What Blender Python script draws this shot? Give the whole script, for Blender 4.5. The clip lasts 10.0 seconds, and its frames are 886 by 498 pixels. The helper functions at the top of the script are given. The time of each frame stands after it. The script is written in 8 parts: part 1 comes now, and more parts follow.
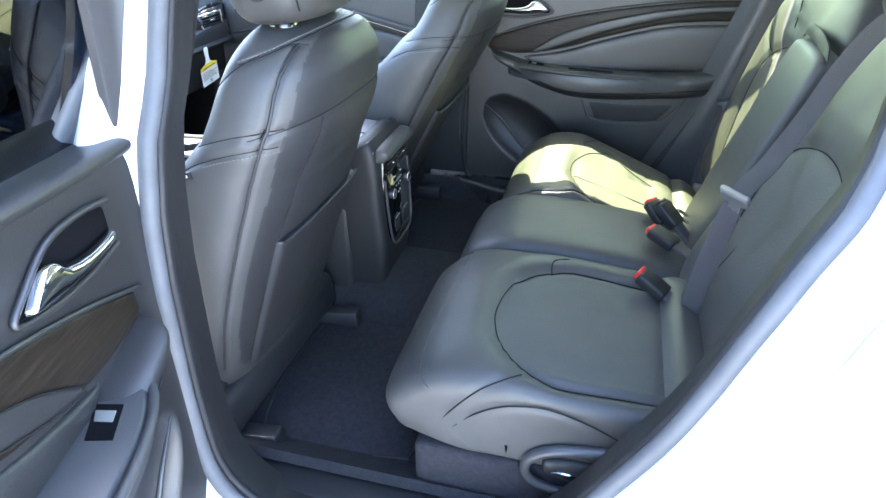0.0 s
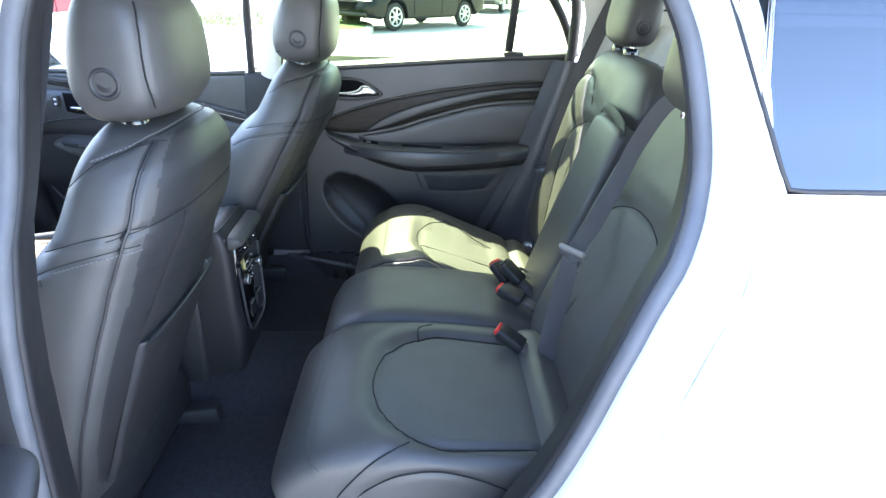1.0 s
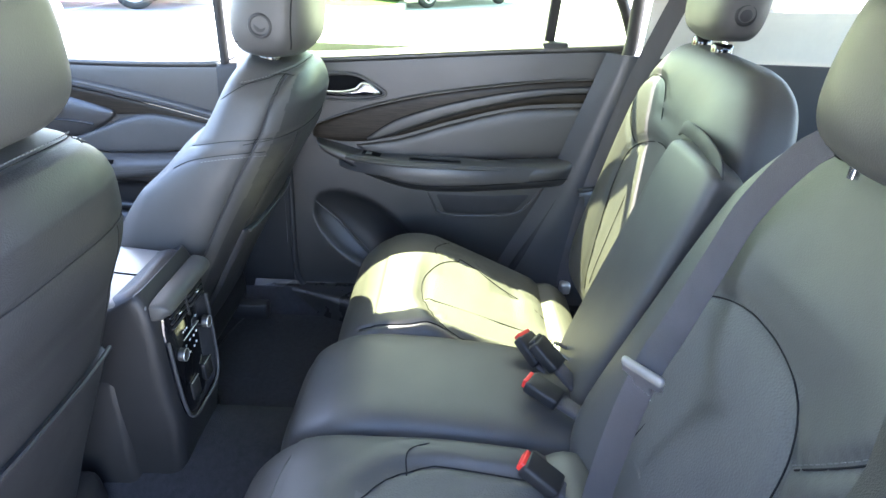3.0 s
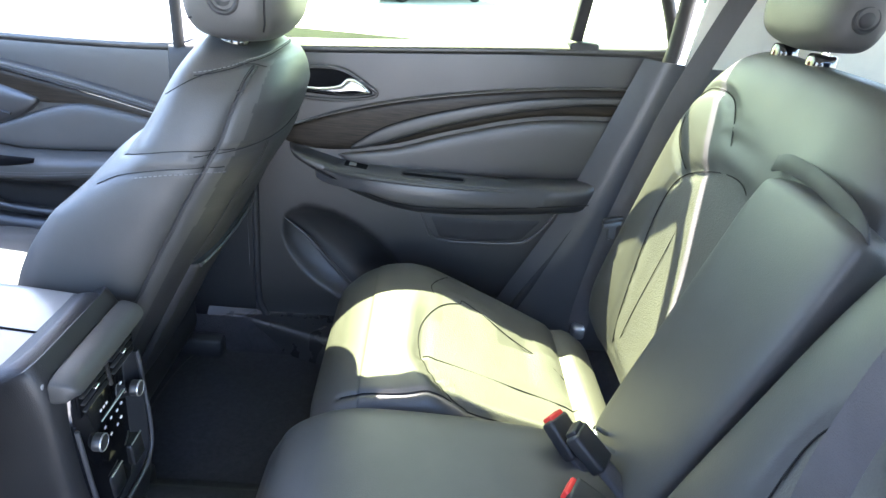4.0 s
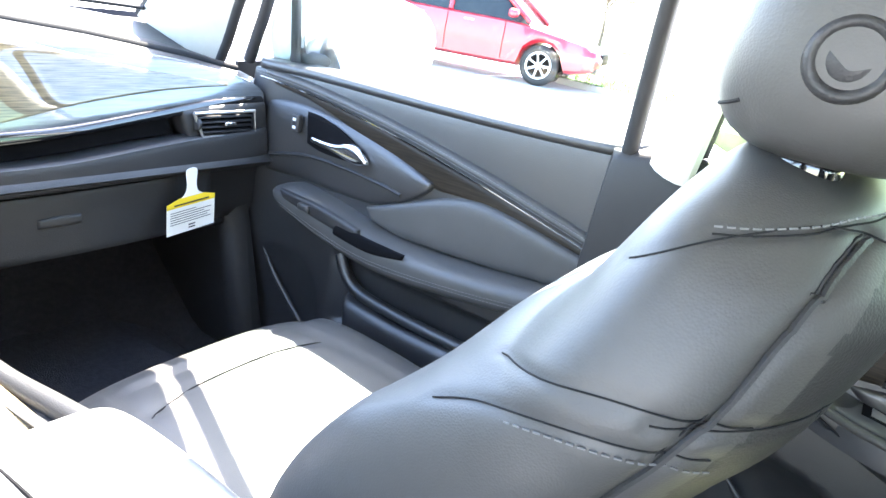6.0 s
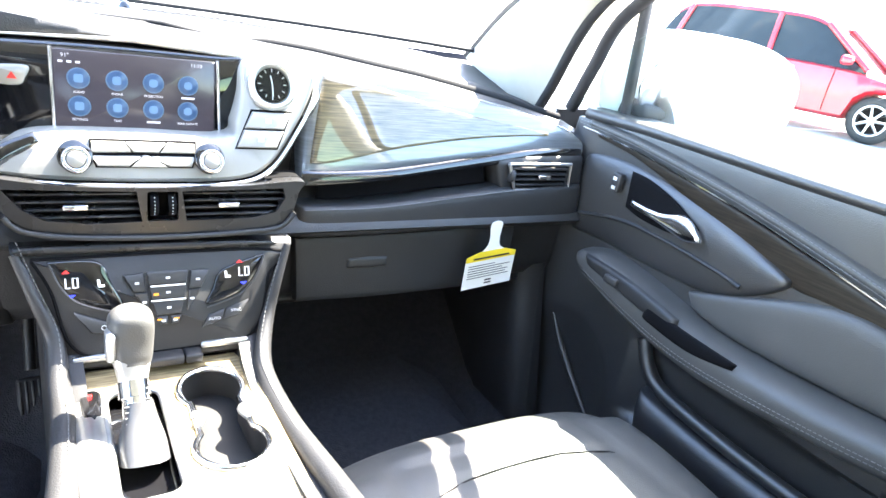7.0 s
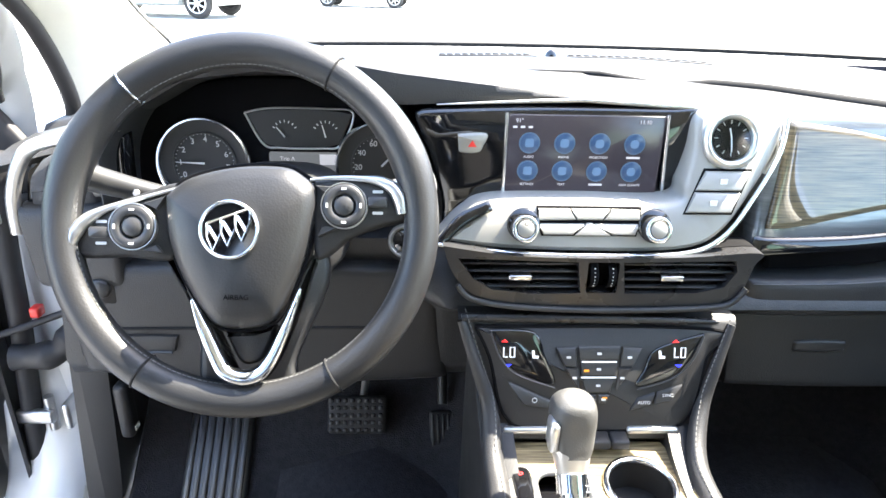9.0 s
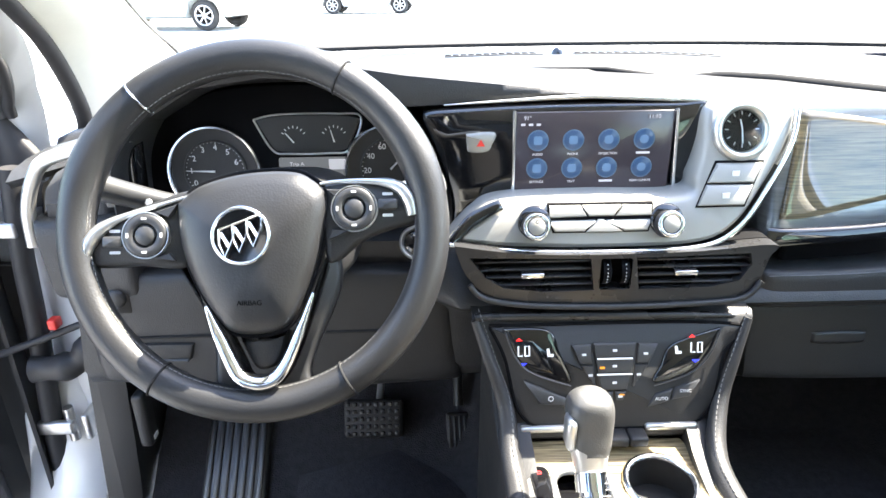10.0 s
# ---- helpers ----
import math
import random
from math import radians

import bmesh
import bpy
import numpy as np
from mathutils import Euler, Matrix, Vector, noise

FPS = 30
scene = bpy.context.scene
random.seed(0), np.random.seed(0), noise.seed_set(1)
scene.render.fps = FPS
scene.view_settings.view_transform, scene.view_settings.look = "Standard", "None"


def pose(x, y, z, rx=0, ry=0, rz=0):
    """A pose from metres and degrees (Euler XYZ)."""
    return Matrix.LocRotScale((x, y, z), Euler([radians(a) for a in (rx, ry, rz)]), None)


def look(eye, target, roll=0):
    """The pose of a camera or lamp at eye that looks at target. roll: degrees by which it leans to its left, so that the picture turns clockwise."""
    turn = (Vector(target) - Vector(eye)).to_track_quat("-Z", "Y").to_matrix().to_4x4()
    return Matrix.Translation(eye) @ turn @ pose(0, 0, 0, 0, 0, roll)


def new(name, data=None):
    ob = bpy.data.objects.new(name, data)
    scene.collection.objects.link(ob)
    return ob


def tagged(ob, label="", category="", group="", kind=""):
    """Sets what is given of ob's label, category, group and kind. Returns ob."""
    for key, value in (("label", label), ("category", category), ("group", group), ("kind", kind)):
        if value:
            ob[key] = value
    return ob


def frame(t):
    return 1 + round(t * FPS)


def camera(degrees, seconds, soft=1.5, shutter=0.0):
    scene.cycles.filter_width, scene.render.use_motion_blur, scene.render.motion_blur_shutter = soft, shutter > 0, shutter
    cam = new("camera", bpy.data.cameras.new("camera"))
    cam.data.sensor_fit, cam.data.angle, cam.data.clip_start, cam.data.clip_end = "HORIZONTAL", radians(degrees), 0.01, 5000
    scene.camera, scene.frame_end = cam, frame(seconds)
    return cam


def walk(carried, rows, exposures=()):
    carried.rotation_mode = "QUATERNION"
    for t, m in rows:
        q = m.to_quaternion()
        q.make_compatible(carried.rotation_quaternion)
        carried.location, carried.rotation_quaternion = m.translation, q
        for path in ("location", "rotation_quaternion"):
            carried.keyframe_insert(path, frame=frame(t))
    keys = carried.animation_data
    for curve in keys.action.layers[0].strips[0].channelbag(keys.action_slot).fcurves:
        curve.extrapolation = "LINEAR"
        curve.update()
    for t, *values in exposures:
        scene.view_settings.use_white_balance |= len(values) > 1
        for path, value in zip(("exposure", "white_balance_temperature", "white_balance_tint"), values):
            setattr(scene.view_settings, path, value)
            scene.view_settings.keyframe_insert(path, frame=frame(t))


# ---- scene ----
cam = camera(69.5, 10.0)
METRES, EYE, TILT, LEAN, TURN = 1.95, 1.45, -30.13, -0.05, -75.22
EXPOSURES = [(0.0, 4.02, 6300, 13), (0.5, 3.8, 6150, 13), (1.0, 3.62, 6150, 15), (2.0, 3.5, 6250, 17), (3.0, 4.2, 6350, 18), (4.5, 4.22, 6300, 17), (5.0, 4.45, 6450, 15), (5.5, 4.45, 6650, 15), (7.0, 4.4, 6900, 13), (8.0, 3.95, 6950, 13), (10.0, 3.6, 7000, 13)]
ROWS = [
    (0.0, 0.0, 0.0, 0.0, 0.0, 0.0, -0.0),
    (0.5, -0.0379, -0.0273, -0.0012, -10.91, 3.24, 4.98),
    (1.0, -0.0393, -0.0221, 0.0052, -14.92, 5.35, 6.72),
    (1.5, -0.0141, 0.0142, 0.0235, -13.57, 4.26, 6.3),
    (2.0, 0.0193, 0.0662, 0.0521, -12.28, 3.97, 5.41),
    (2.5, 0.0455, 0.1184, 0.0771, -12.02, 3.47, 5.07),
    (3.0, 0.0487, 0.185, 0.1109, -12.32, 3.76, 4.96),
    (4.5, 0.0339, 0.4243, 0.1889, -16.78, 2.98, 2.5),
    (5.0, 0.0127, 0.5128, 0.2131, -8.3, 5.75, -3.12),
    (5.5, 0.004, 0.5793, 0.2476, 2.54, 8.67, -10.69),
    (7.0, -0.0993, 0.6817, 0.2956, 37.09, 2.43, -29.24),
    (7.5, -0.1456, 0.675, 0.293, 51.08, -3.27, -32.24),
    (8.0, -0.1771, 0.6663, 0.2889, 62.65, -10.04, -32.98),
    (8.5, -0.1883, 0.6592, 0.2907, 69.39, -13.49, -31.13),
    (9.0, -0.1917, 0.6545, 0.2915, 70.85, -13.74, -30.0),
    (9.5, -0.1926, 0.6558, 0.2901, 71.52, -13.8, -28.65),
    (10.0, -0.1914, 0.6556, 0.2904, 71.61, -13.83, -28.13),
]
walk(cam, [(t, pose(-1.481, 0, EYE, TILT, LEAN, TURN) @ pose(METRES * x, METRES * y, METRES * z, 90 + pitch, roll, yaw)) for t, x, y, z, yaw, pitch, roll in ROWS],
     EXPOSURES)

from mathutils.bvhtree import BVHTree

# ---- light ----
SUN_DIR = Vector((0.64, 0.30, 1.0)).normalized()
world = bpy.data.worlds.new("sky_world")
scene.world = world
world.use_nodes = True
wn = world.node_tree.nodes
sky = wn.new("ShaderNodeTexSky")
sky.sky_type, sky.sun_disc = "NISHITA", False
sky.sun_elevation = math.asin(SUN_DIR.z)
sky.sun_rotation = math.atan2(SUN_DIR.x, SUN_DIR.y)
world.node_tree.links.new(sky.outputs[0], wn["Background"].inputs[0])
wn["Background"].inputs[1].default_value = 0.15
sun_data = bpy.data.lights.new("sun", "SUN")
sun_data.energy, sun_data.angle, sun_data.color = 4.2, radians(0.5), (1.0, 0.95, 0.85)
sun = new("sun", sun_data)
sun.matrix_world = look(SUN_DIR * 30, (0, 0, 0))


# ---- materials ----
def material(name, color, rough=0.5, metal=0.0, vary=0.15, scale=8.0, bump=0.0, bump_scale=200.0, coat=0.0, spec=0.5, rough_vary=0.0, stretch=(1, 1, 1), color2=None):
    m = bpy.data.materials.new(name)
    m.use_nodes = True
    nt = m.node_tree
    b = nt.nodes["Principled BSDF"]
    b.inputs["Roughness"].default_value = rough
    b.inputs["Metallic"].default_value = metal
    b.inputs["Coat Weight"].default_value = coat
    b.inputs["Coat Roughness"].default_value = 0.05
    b.inputs["Specular IOR Level"].default_value = spec
    tc = nt.nodes.new("ShaderNodeTexCoord")
    mp = nt.nodes.new("ShaderNodeMapping")
    mp.inputs["Scale"].default_value = stretch
    nt.links.new(tc.outputs["Object"], mp.inputs["Vector"])
    n1 = nt.nodes.new("ShaderNodeTexNoise")
    n1.inputs["Scale"].default_value = scale
    n1.inputs["Detail"].default_value = 8
    n1.inputs["Roughness"].default_value = 0.65
    nt.links.new(mp.outputs["Vector"], n1.inputs["Vector"])
    ramp = nt.nodes.new("ShaderNodeValToRGB")
    c = Vector(color)
    d = Vector(color2) if color2 else None
    ramp.color_ramp.elements[0].position, ramp.color_ramp.elements[1].position = 0.32, 0.68
    ramp.color_ramp.elements[0].color = (*(c * (1 - vary)), 1)
    ramp.color_ramp.elements[1].color = (*(d if color2 else c * (1 + vary)), 1)
    nt.links.new(n1.outputs[0], ramp.inputs[0])
    nt.links.new(ramp.outputs[0], b.inputs["Base Color"])
    if rough_vary:
        n3 = nt.nodes.new("ShaderNodeTexNoise")
        n3.inputs["Scale"].default_value = scale * 2.3
        n3.inputs["Detail"].default_value = 5
        nt.links.new(tc.outputs["Object"], n3.inputs["Vector"])
        mr = nt.nodes.new("ShaderNodeMapRange")
        mr.inputs["To Min"].default_value = max(0.02, rough - rough_vary)
        mr.inputs["To Max"].default_value = min(1.0, rough + rough_vary)
        nt.links.new(n3.outputs[0], mr.inputs["Value"])
        nt.links.new(mr.outputs[0], b.inputs["Roughness"])
    if bump:
        n2 = nt.nodes.new("ShaderNodeTexVoronoi" if bump_scale > 150 else "ShaderNodeTexNoise")
        n2.inputs["Scale"].default_value = bump_scale
        nt.links.new(mp.outputs["Vector"], n2.inputs["Vector"])
        bp = nt.nodes.new("ShaderNodeBump")
        bp.inputs["Strength"].default_value = bump
        bp.inputs["Distance"].default_value = 0.001
        nt.links.new(n2.outputs[0], bp.inputs["Height"])
        nt.links.new(bp.outputs[0], b.inputs["Normal"])
    return m


def glow(name, color, strength):
    m = bpy.data.materials.new(name)
    m.use_nodes = True
    b = m.node_tree.nodes["Principled BSDF"]
    b.inputs["Base Color"].default_value = (*color, 1)
    b.inputs["Emission Color"].default_value = (*color, 1)
    b.inputs["Emission Strength"].default_value = strength
    b.inputs["Roughness"].default_value = 0.3
    return m


def glass(name, tint=(1, 1, 1), low=0.04, high=0.45):
    """Clear pane: mirrors a little straight on and more at a slant."""
    m = bpy.data.materials.new(name)
    m.use_nodes = True
    nt = m.node_tree
    out = nt.nodes["Material Output"]
    tr, gl, mix, lw, pw, mr = (nt.nodes.new(k) for k in ("ShaderNodeBsdfTransparent", "ShaderNodeBsdfGlossy", "ShaderNodeMixShader", "ShaderNodeLayerWeight", "ShaderNodeMath", "ShaderNodeMapRange"))
    tr.inputs[0].default_value = (*tint, 1)
    gl.inputs["Roughness"].default_value = 0.0
    pw.operation = "POWER"
    pw.inputs[1].default_value = 4.0
    nt.links.new(lw.outputs["Facing"], pw.inputs[0])
    nt.links.new(pw.outputs[0], mr.inputs["Value"])
    mr.inputs["To Min"].default_value, mr.inputs["To Max"].default_value = low, high
    nt.links.new(mr.outputs[0], mix.inputs[0])
    nt.links.new(tr.outputs[0], mix.inputs[1])
    nt.links.new(gl.outputs[0], mix.inputs[2])
    nt.links.new(mix.outputs[0], out.inputs[0])
    return m


LEATHER = material("dark_leather", (0.057, 0.056, 0.054), 0.50, spec=0.62, bump=0.16, bump_scale=560, rough_vary=0.08, vary=0.12, scale=5)
LEATHER_F = material("perforated_leather", (0.078, 0.077, 0.075), 0.56, spec=0.5, bump=0.5, bump_scale=330, rough_vary=0.06, vary=0.1, scale=6)
SEATBACK = material("seat_back_vinyl", (0.027, 0.027, 0.0285), 0.48, spec=0.5, bump=0.25, bump_scale=520, rough_vary=0.08, vary=0.12, scale=5)
THREAD = material("grey_thread", (0.15, 0.15, 0.15), 0.8)
SEAMDARK = material("dark_seam", (0.020, 0.020, 0.021), 0.9, spec=0.15)
PLASTIC = material("black_plastic", (0.018, 0.018, 0.019), 0.5, bump=0.2, bump_scale=700, rough_vary=0.08, vary=0.12, scale=7)
PANEL = material("door_vinyl", (0.021, 0.0205, 0.021), 0.42, spec=1.0, bump=0.2, bump_scale=620, rough_vary=0.08, vary=0.1, scale=6)
DASHSKIN = material("dash_skin", (0.027, 0.027, 0.028), 0.5, bump=0.25, bump_scale=560, rough_vary=0.08, vary=0.12, scale=6)
GLOSS = material("piano_black", (0.006, 0.006, 0.007), 0.08, coat=0.8, vary=0.1)
CARPET = material("black_carpet", (0.016, 0.016, 0.020), 0.95, vary=0.4, scale=80, bump=0.8, bump_scale=400)
MAT = material("floor_mat_pile", (0.022, 0.022, 0.028), 0.95, vary=0.35, scale=90, bump=0.8, bump_scale=350)
PAINT = material("white_car_paint", (0.74, 0.76, 0.78), 0.22, coat=0.7, vary=0.02, scale=3)
RUBBER = material("black_rubber", (0.02, 0.02, 0.022), 0.6, rough_vary=0.15, scale=12)
SEAL = material("grey_weatherstrip", (0.10, 0.105, 0.115), 0.55, vary=0.15, scale=14)
CHROME = material("chrome", (0.82, 0.83, 0.85), 0.12, metal=1.0, vary=0.03)
SATIN = material("satin_silver", (0.62, 0.62, 0.61), 0.32, metal=0.85, vary=0.04, scale=20)
SILVERPLASTIC = material("champagne_silver_plastic", (0.31, 0.30, 0.275), 0.42, metal=0.25, vary=0.04, scale=12)
WHEELSKIN = material("black_wheel_leather", (0.02, 0.02, 0.021), 0.42, bump=0.10, bump_scale=480, rough_vary=0.08, vary=0.12, scale=9)
# Dark lid leather, its colour paled to hold sunlight and bloom.
LIDSKIN = material("sunlit_lid_leather", (0.16, 0.16, 0.16), 0.32, bump=0.08, bump_scale=560, rough_vary=0.05, vary=0.1, scale=6, spec=0.7)
MOULD = material("moulded_black_plastic", (0.022, 0.022, 0.023), 0.28, rough_vary=0.06, vary=0.1, scale=9, bump=0.1, bump_scale=700)
SATINGREY = material("satin_grey_plastic", (0.06, 0.06, 0.063), 0.33, rough_vary=0.05, vary=0.05, scale=10)
BUTTON = material("button_grey", (0.035, 0.035, 0.036), 0.4, vary=0.08)
HEADLINER = material("pale_headliner_cloth", (0.64, 0.62, 0.55), 0.9, bump=0.4, bump_scale=420, vary=0.06, scale=15)
PILLARTRIM = material("pale_pillar_trim", (0.72, 0.70, 0.62), 0.6, bump=0.15, bump_scale=600, vary=0.05, scale=12)
STEEL = material("bare_hinge_steel", (0.5, 0.5, 0.5), 0.35, metal=0.9, vary=0.1, scale=30)
BELT = material("grey_belt_webbing", (0.075, 0.071, 0.075), 0.65, bump=0.6, bump_scale=500, vary=0.08, stretch=(1, 4, 1))
RED = material("red_button", (0.75, 0.04, 0.03), 0.4)
# Near black: shade of recesses and vents as colour, plus truly black parts.
DARKVOID = material("black_and_recess_shade", (0.006, 0.006, 0.007), 0.7, spec=0.05)
WHITEINK = material("white_marking", (0.75, 0.75, 0.75), 0.5)
PAPER = material("tag_paper", (0.82, 0.81, 0.76), 0.7, vary=0.03)
YELLOW = material("tag_yellow", (0.85, 0.62, 0.03), 0.6)
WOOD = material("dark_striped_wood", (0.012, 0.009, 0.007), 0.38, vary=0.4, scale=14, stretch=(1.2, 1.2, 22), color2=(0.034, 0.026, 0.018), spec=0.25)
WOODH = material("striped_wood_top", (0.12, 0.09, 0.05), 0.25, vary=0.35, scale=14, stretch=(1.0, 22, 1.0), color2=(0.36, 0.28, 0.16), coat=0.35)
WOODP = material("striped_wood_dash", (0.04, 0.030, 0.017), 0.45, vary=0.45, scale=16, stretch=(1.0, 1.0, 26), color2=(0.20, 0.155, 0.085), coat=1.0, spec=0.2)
WOODP.node_tree.nodes["Principled BSDF"].inputs["Coat IOR"].default_value = 1.75
WOODP.node_tree.nodes["Principled BSDF"].inputs["Coat Roughness"].default_value = 0.015
# Band is glossy dark wood; the blue-grey colour paints its sky reflection.
BANDGLOSS = material("wood_band_sky_sheen", (0.16, 0.175, 0.19), 0.22, metal=0.4, coat=1.0, vary=0.25, scale=10, stretch=(1.0, 1.0, 20))
CONCRETE = material("pale_concrete", (0.44, 0.435, 0.42), 0.9, scale=0.8, bump=0.3, bump_scale=60, vary=0.12)
GLASS = glass("window_glass", (0.88, 0.93, 0.91))
REARGLASS = glass("tinted_rear_glass", (0.80, 0.86, 0.66))
SCREENGLASS = glass("windscreen_glass", (0.97, 0.985, 0.98), 0.015, 0.12)
DARKGLASS = glass("dark_privacy_glass", (0.08, 0.10, 0.13), 0.16, 0.6)
LEDRED = glow("red_led", (1.0, 0.03, 0.03), 0.12)
LEDBLUE = glow("blue_led", (0.03, 0.05, 1.0), 0.13)
LEDWHITE = glow("white_led", (0.7, 0.75, 0.8), 0.07)
LEDAMBER = glow("amber_led", (1.0, 0.35, 0.03), 0.05)


# ---- mesh helpers ----
def finish(name, bm, mat, parent=None, smooth=True, label=""):
    bmesh.ops.recalc_face_normals(bm, faces=bm.faces)
    me = bpy.data.meshes.new(name)
    bm.to_mesh(me)
    bm.free()
    if mat:
        me.materials.append(mat)
    if smooth:
        me.polygons.foreach_set("use_smooth", [True] * len(me.polygons))
        me.set_sharp_from_angle(angle=radians(50))
    ob = new(name, me)
    if parent:
        ob.parent = parent
    if label:
        ob["label"] = label
    return ob


def part(name, bm, mat, parent, label="", smooth=True):
    return finish(name, bm, mat, parent, smooth, label)


def thing(name, label, category, group="", kind=""):
    return tagged(new(name), label, category, group, kind)


def moved(bm, m):
    bmesh.ops.transform(bm, matrix=m, verts=bm.verts)
    return bm


def box(lo, hi, bevel=0.0, seg=2):
    bm = bmesh.new()
    bmesh.ops.create_cube(bm, size=1.0)
    lo, hi = Vector(lo), Vector(hi)
    d, c = hi - lo, (hi + lo) / 2
    for v in bm.verts:
        v.co = Vector((v.co.x * d.x, v.co.y * d.y, v.co.z * d.z)) + c
    if bevel:
        bmesh.ops.bevel(bm, geom=bm.edges[:], offset=min(bevel, min(abs(k) for k in d) * 0.49), segments=seg, affect="EDGES", profile=0.5)
    return bm


def interp(stations, n):
    """Catmull-Rom resampling of rows of numbers."""
    P = np.array(stations, float)
    k = len(P) - 1
    u = np.linspace(0, k, n)
    i = np.minimum(u.astype(int), k - 1)
    f = (u - i)[:, None]
    p0, p1, p2, p3 = P[np.maximum(i - 1, 0)], P[i], P[i + 1], P[np.minimum(i + 2, k)]
    return 0.5 * (2 * p1 + (p2 - p0) * f + (2 * p0 - 5 * p1 + 4 * p2 - p3) * f ** 2 + (3 * p1 - p0 - 3 * p2 + p3) * f ** 3)


def skin(bm, rings, closed=True, cap=True):
    for r0, r1 in zip(rings, rings[1:]):
        n = len(r0)
        for j in range(n if closed else n - 1):
            bm.faces.new((r0[j], r0[(j + 1) % n], r1[(j + 1) % n], r1[j]))
    if cap and closed:
        bm.faces.new(rings[0][::-1])
        bm.faces.new(rings[-1])
    return bm


def loft(stations, along=56, around=64, cx=0.0, warp=None):
    """A rounded body on a spine in the y-z plane: rows of y, z, half width (x), half depth, squareness."""
    S = interp(stations, along)
    bm = bmesh.new()
    rings = []
    for i, (y, z, a, b, e) in enumerate(S):
        t = S[min(i + 1, along - 1)][:2] - S[max(i - 1, 0)][:2]
        t = t / (np.linalg.norm(t) + 1e-9)
        ring = []
        for j in range(around):
            q = 2 * math.pi * j / around
            c, s_ = math.cos(q), math.sin(q)
            u = a * math.copysign(abs(c) ** (2 / e), c)
            w = b * math.copysign(abs(s_) ** (2 / e), s_)
            co = Vector((cx + u, y - t[1] * w, z + t[0] * w))
            ring.append(bm.verts.new(warp(co) if warp else co))
        rings.append(ring)
    return skin(bm, rings)


def tube(pts, radius, sides=8, closed=False, n=None, flat=1.0):
    """A round bar along points; radius may be one number or one for each point."""
    P = [Vector(p) for p in (interp(pts, n) if n else pts)]
    rad = radius if isinstance(radius, (list, tuple)) else [radius] * len(P)
    if len(rad) != len(P):
        rad = list(np.interp(np.linspace(0, 1, len(P)), np.linspace(0, 1, len(rad)), rad))
    bm = bmesh.new()
    rings, up = [], None
    for i, p in enumerate(P):
        a, b = (P[i - 1], P[(i + 1) % len(P)]) if closed else (P[max(i - 1, 0)], P[min(i + 1, len(P) - 1)])
        t = (b - a).normalized()
        if up is None:
            up = t.orthogonal().normalized()
        up = (up - t * up.dot(t)).normalized()
        side = t.cross(up)
        rings.append([bm.verts.new(p + float(rad[i]) * (math.cos(2 * math.pi * j / sides) * up + flat * math.sin(2 * math.pi * j / sides) * side)) for j in range(sides)])
    if closed:
        return skin(bm, rings + [rings[0]], cap=False)
    return skin(bm, rings)


def ribbon(pts, width, thick, n=24, side=(1, 0, 0)):
    """A flat strap along points; side: the way across it, one vector or one for each point."""
    P = [Vector(p) for p in interp(pts, n)]
    sides = interp(side, n) if isinstance(side[0], (tuple, list)) else [side] * n
    bm = bmesh.new()
    rings = []
    for i, p in enumerate(P):
        t = (P[min(i + 1, n - 1)] - P[max(i - 1, 0)]).normalized()
        s_ = Vector(sides[i])
        s_ = (s_ - t * s_.dot(t)).normalized()
        u = t.cross(s_)
        rings.append([bm.verts.new(p + s_ * a * width / 2 + u * b * thick / 2) for a, b in ((-1, -.6), (-.9, -1), (.9, -1), (1, -.6), (1, .6), (.9, 1), (-.9, 1), (-1, .6))])
    return skin(bm, rings)


def disc(centre, normal, radius, depth, sides=32, bevel=0.0, hole=0.0):
    """A round plate or ring whose face looks along normal; depth behind it."""
    n = Vector(normal).normalized()
    m = Matrix.Translation(centre) @ n.to_track_quat("Z", "Y").to_matrix().to_4x4()
    prof = [(radius, -depth), (radius, -bevel), (radius - bevel, 0)]
    prof += [(hole + bevel, 0), (hole, -bevel), (hole, -depth)] if hole else [(0, 0)]
    bm = bmesh.new()
    rings = [[bm.verts.new(m @ Vector((r * math.cos(2 * math.pi * j / sides), r * math.sin(2 * math.pi * j / sides), z))) for j in range(sides)] for r, z in prof if r > 0]
    skin(bm, rings, cap=False)
    if not hole:
        bm.faces.new(rings[-1])
    return bm


def prism(outline, depth, plane, bevel=0.0, n=0, seg=2):
    """A plate: outline in 2D (rounded by Catmull-Rom when n), laid by plane(u, v, h), from h = 0 to -depth."""
    pts = outline
    if n:
        pts = interp(list(outline) + [outline[0]], n + 1)[:-1]
    area = sum(p[0] * q[1] - q[0] * p[1] for p, q in zip(pts, list(pts[1:]) + [pts[0]]))
    c = np.mean(np.array(pts, float), 0)
    bm = bmesh.new()
    levels = [(0.0, -depth), (0.0, -bevel), (bevel, 0.0)] if bevel else [(0.0, -depth), (0.0, 0.0)]
    rings = []
    P = np.array(pts, float)
    T = np.roll(P, -1, 0) - np.roll(P, 1, 0)
    N = np.stack([-T[:, 1], T[:, 0]], 1) * (1 if area > 0 else -1)
    N /= np.linalg.norm(N, axis=1)[:, None] + 1e-9
    for inset, h in levels:
        rings.append([bm.verts.new(plane(p[0], p[1], h)) for p in P + N * inset])
    return skin(bm, rings)


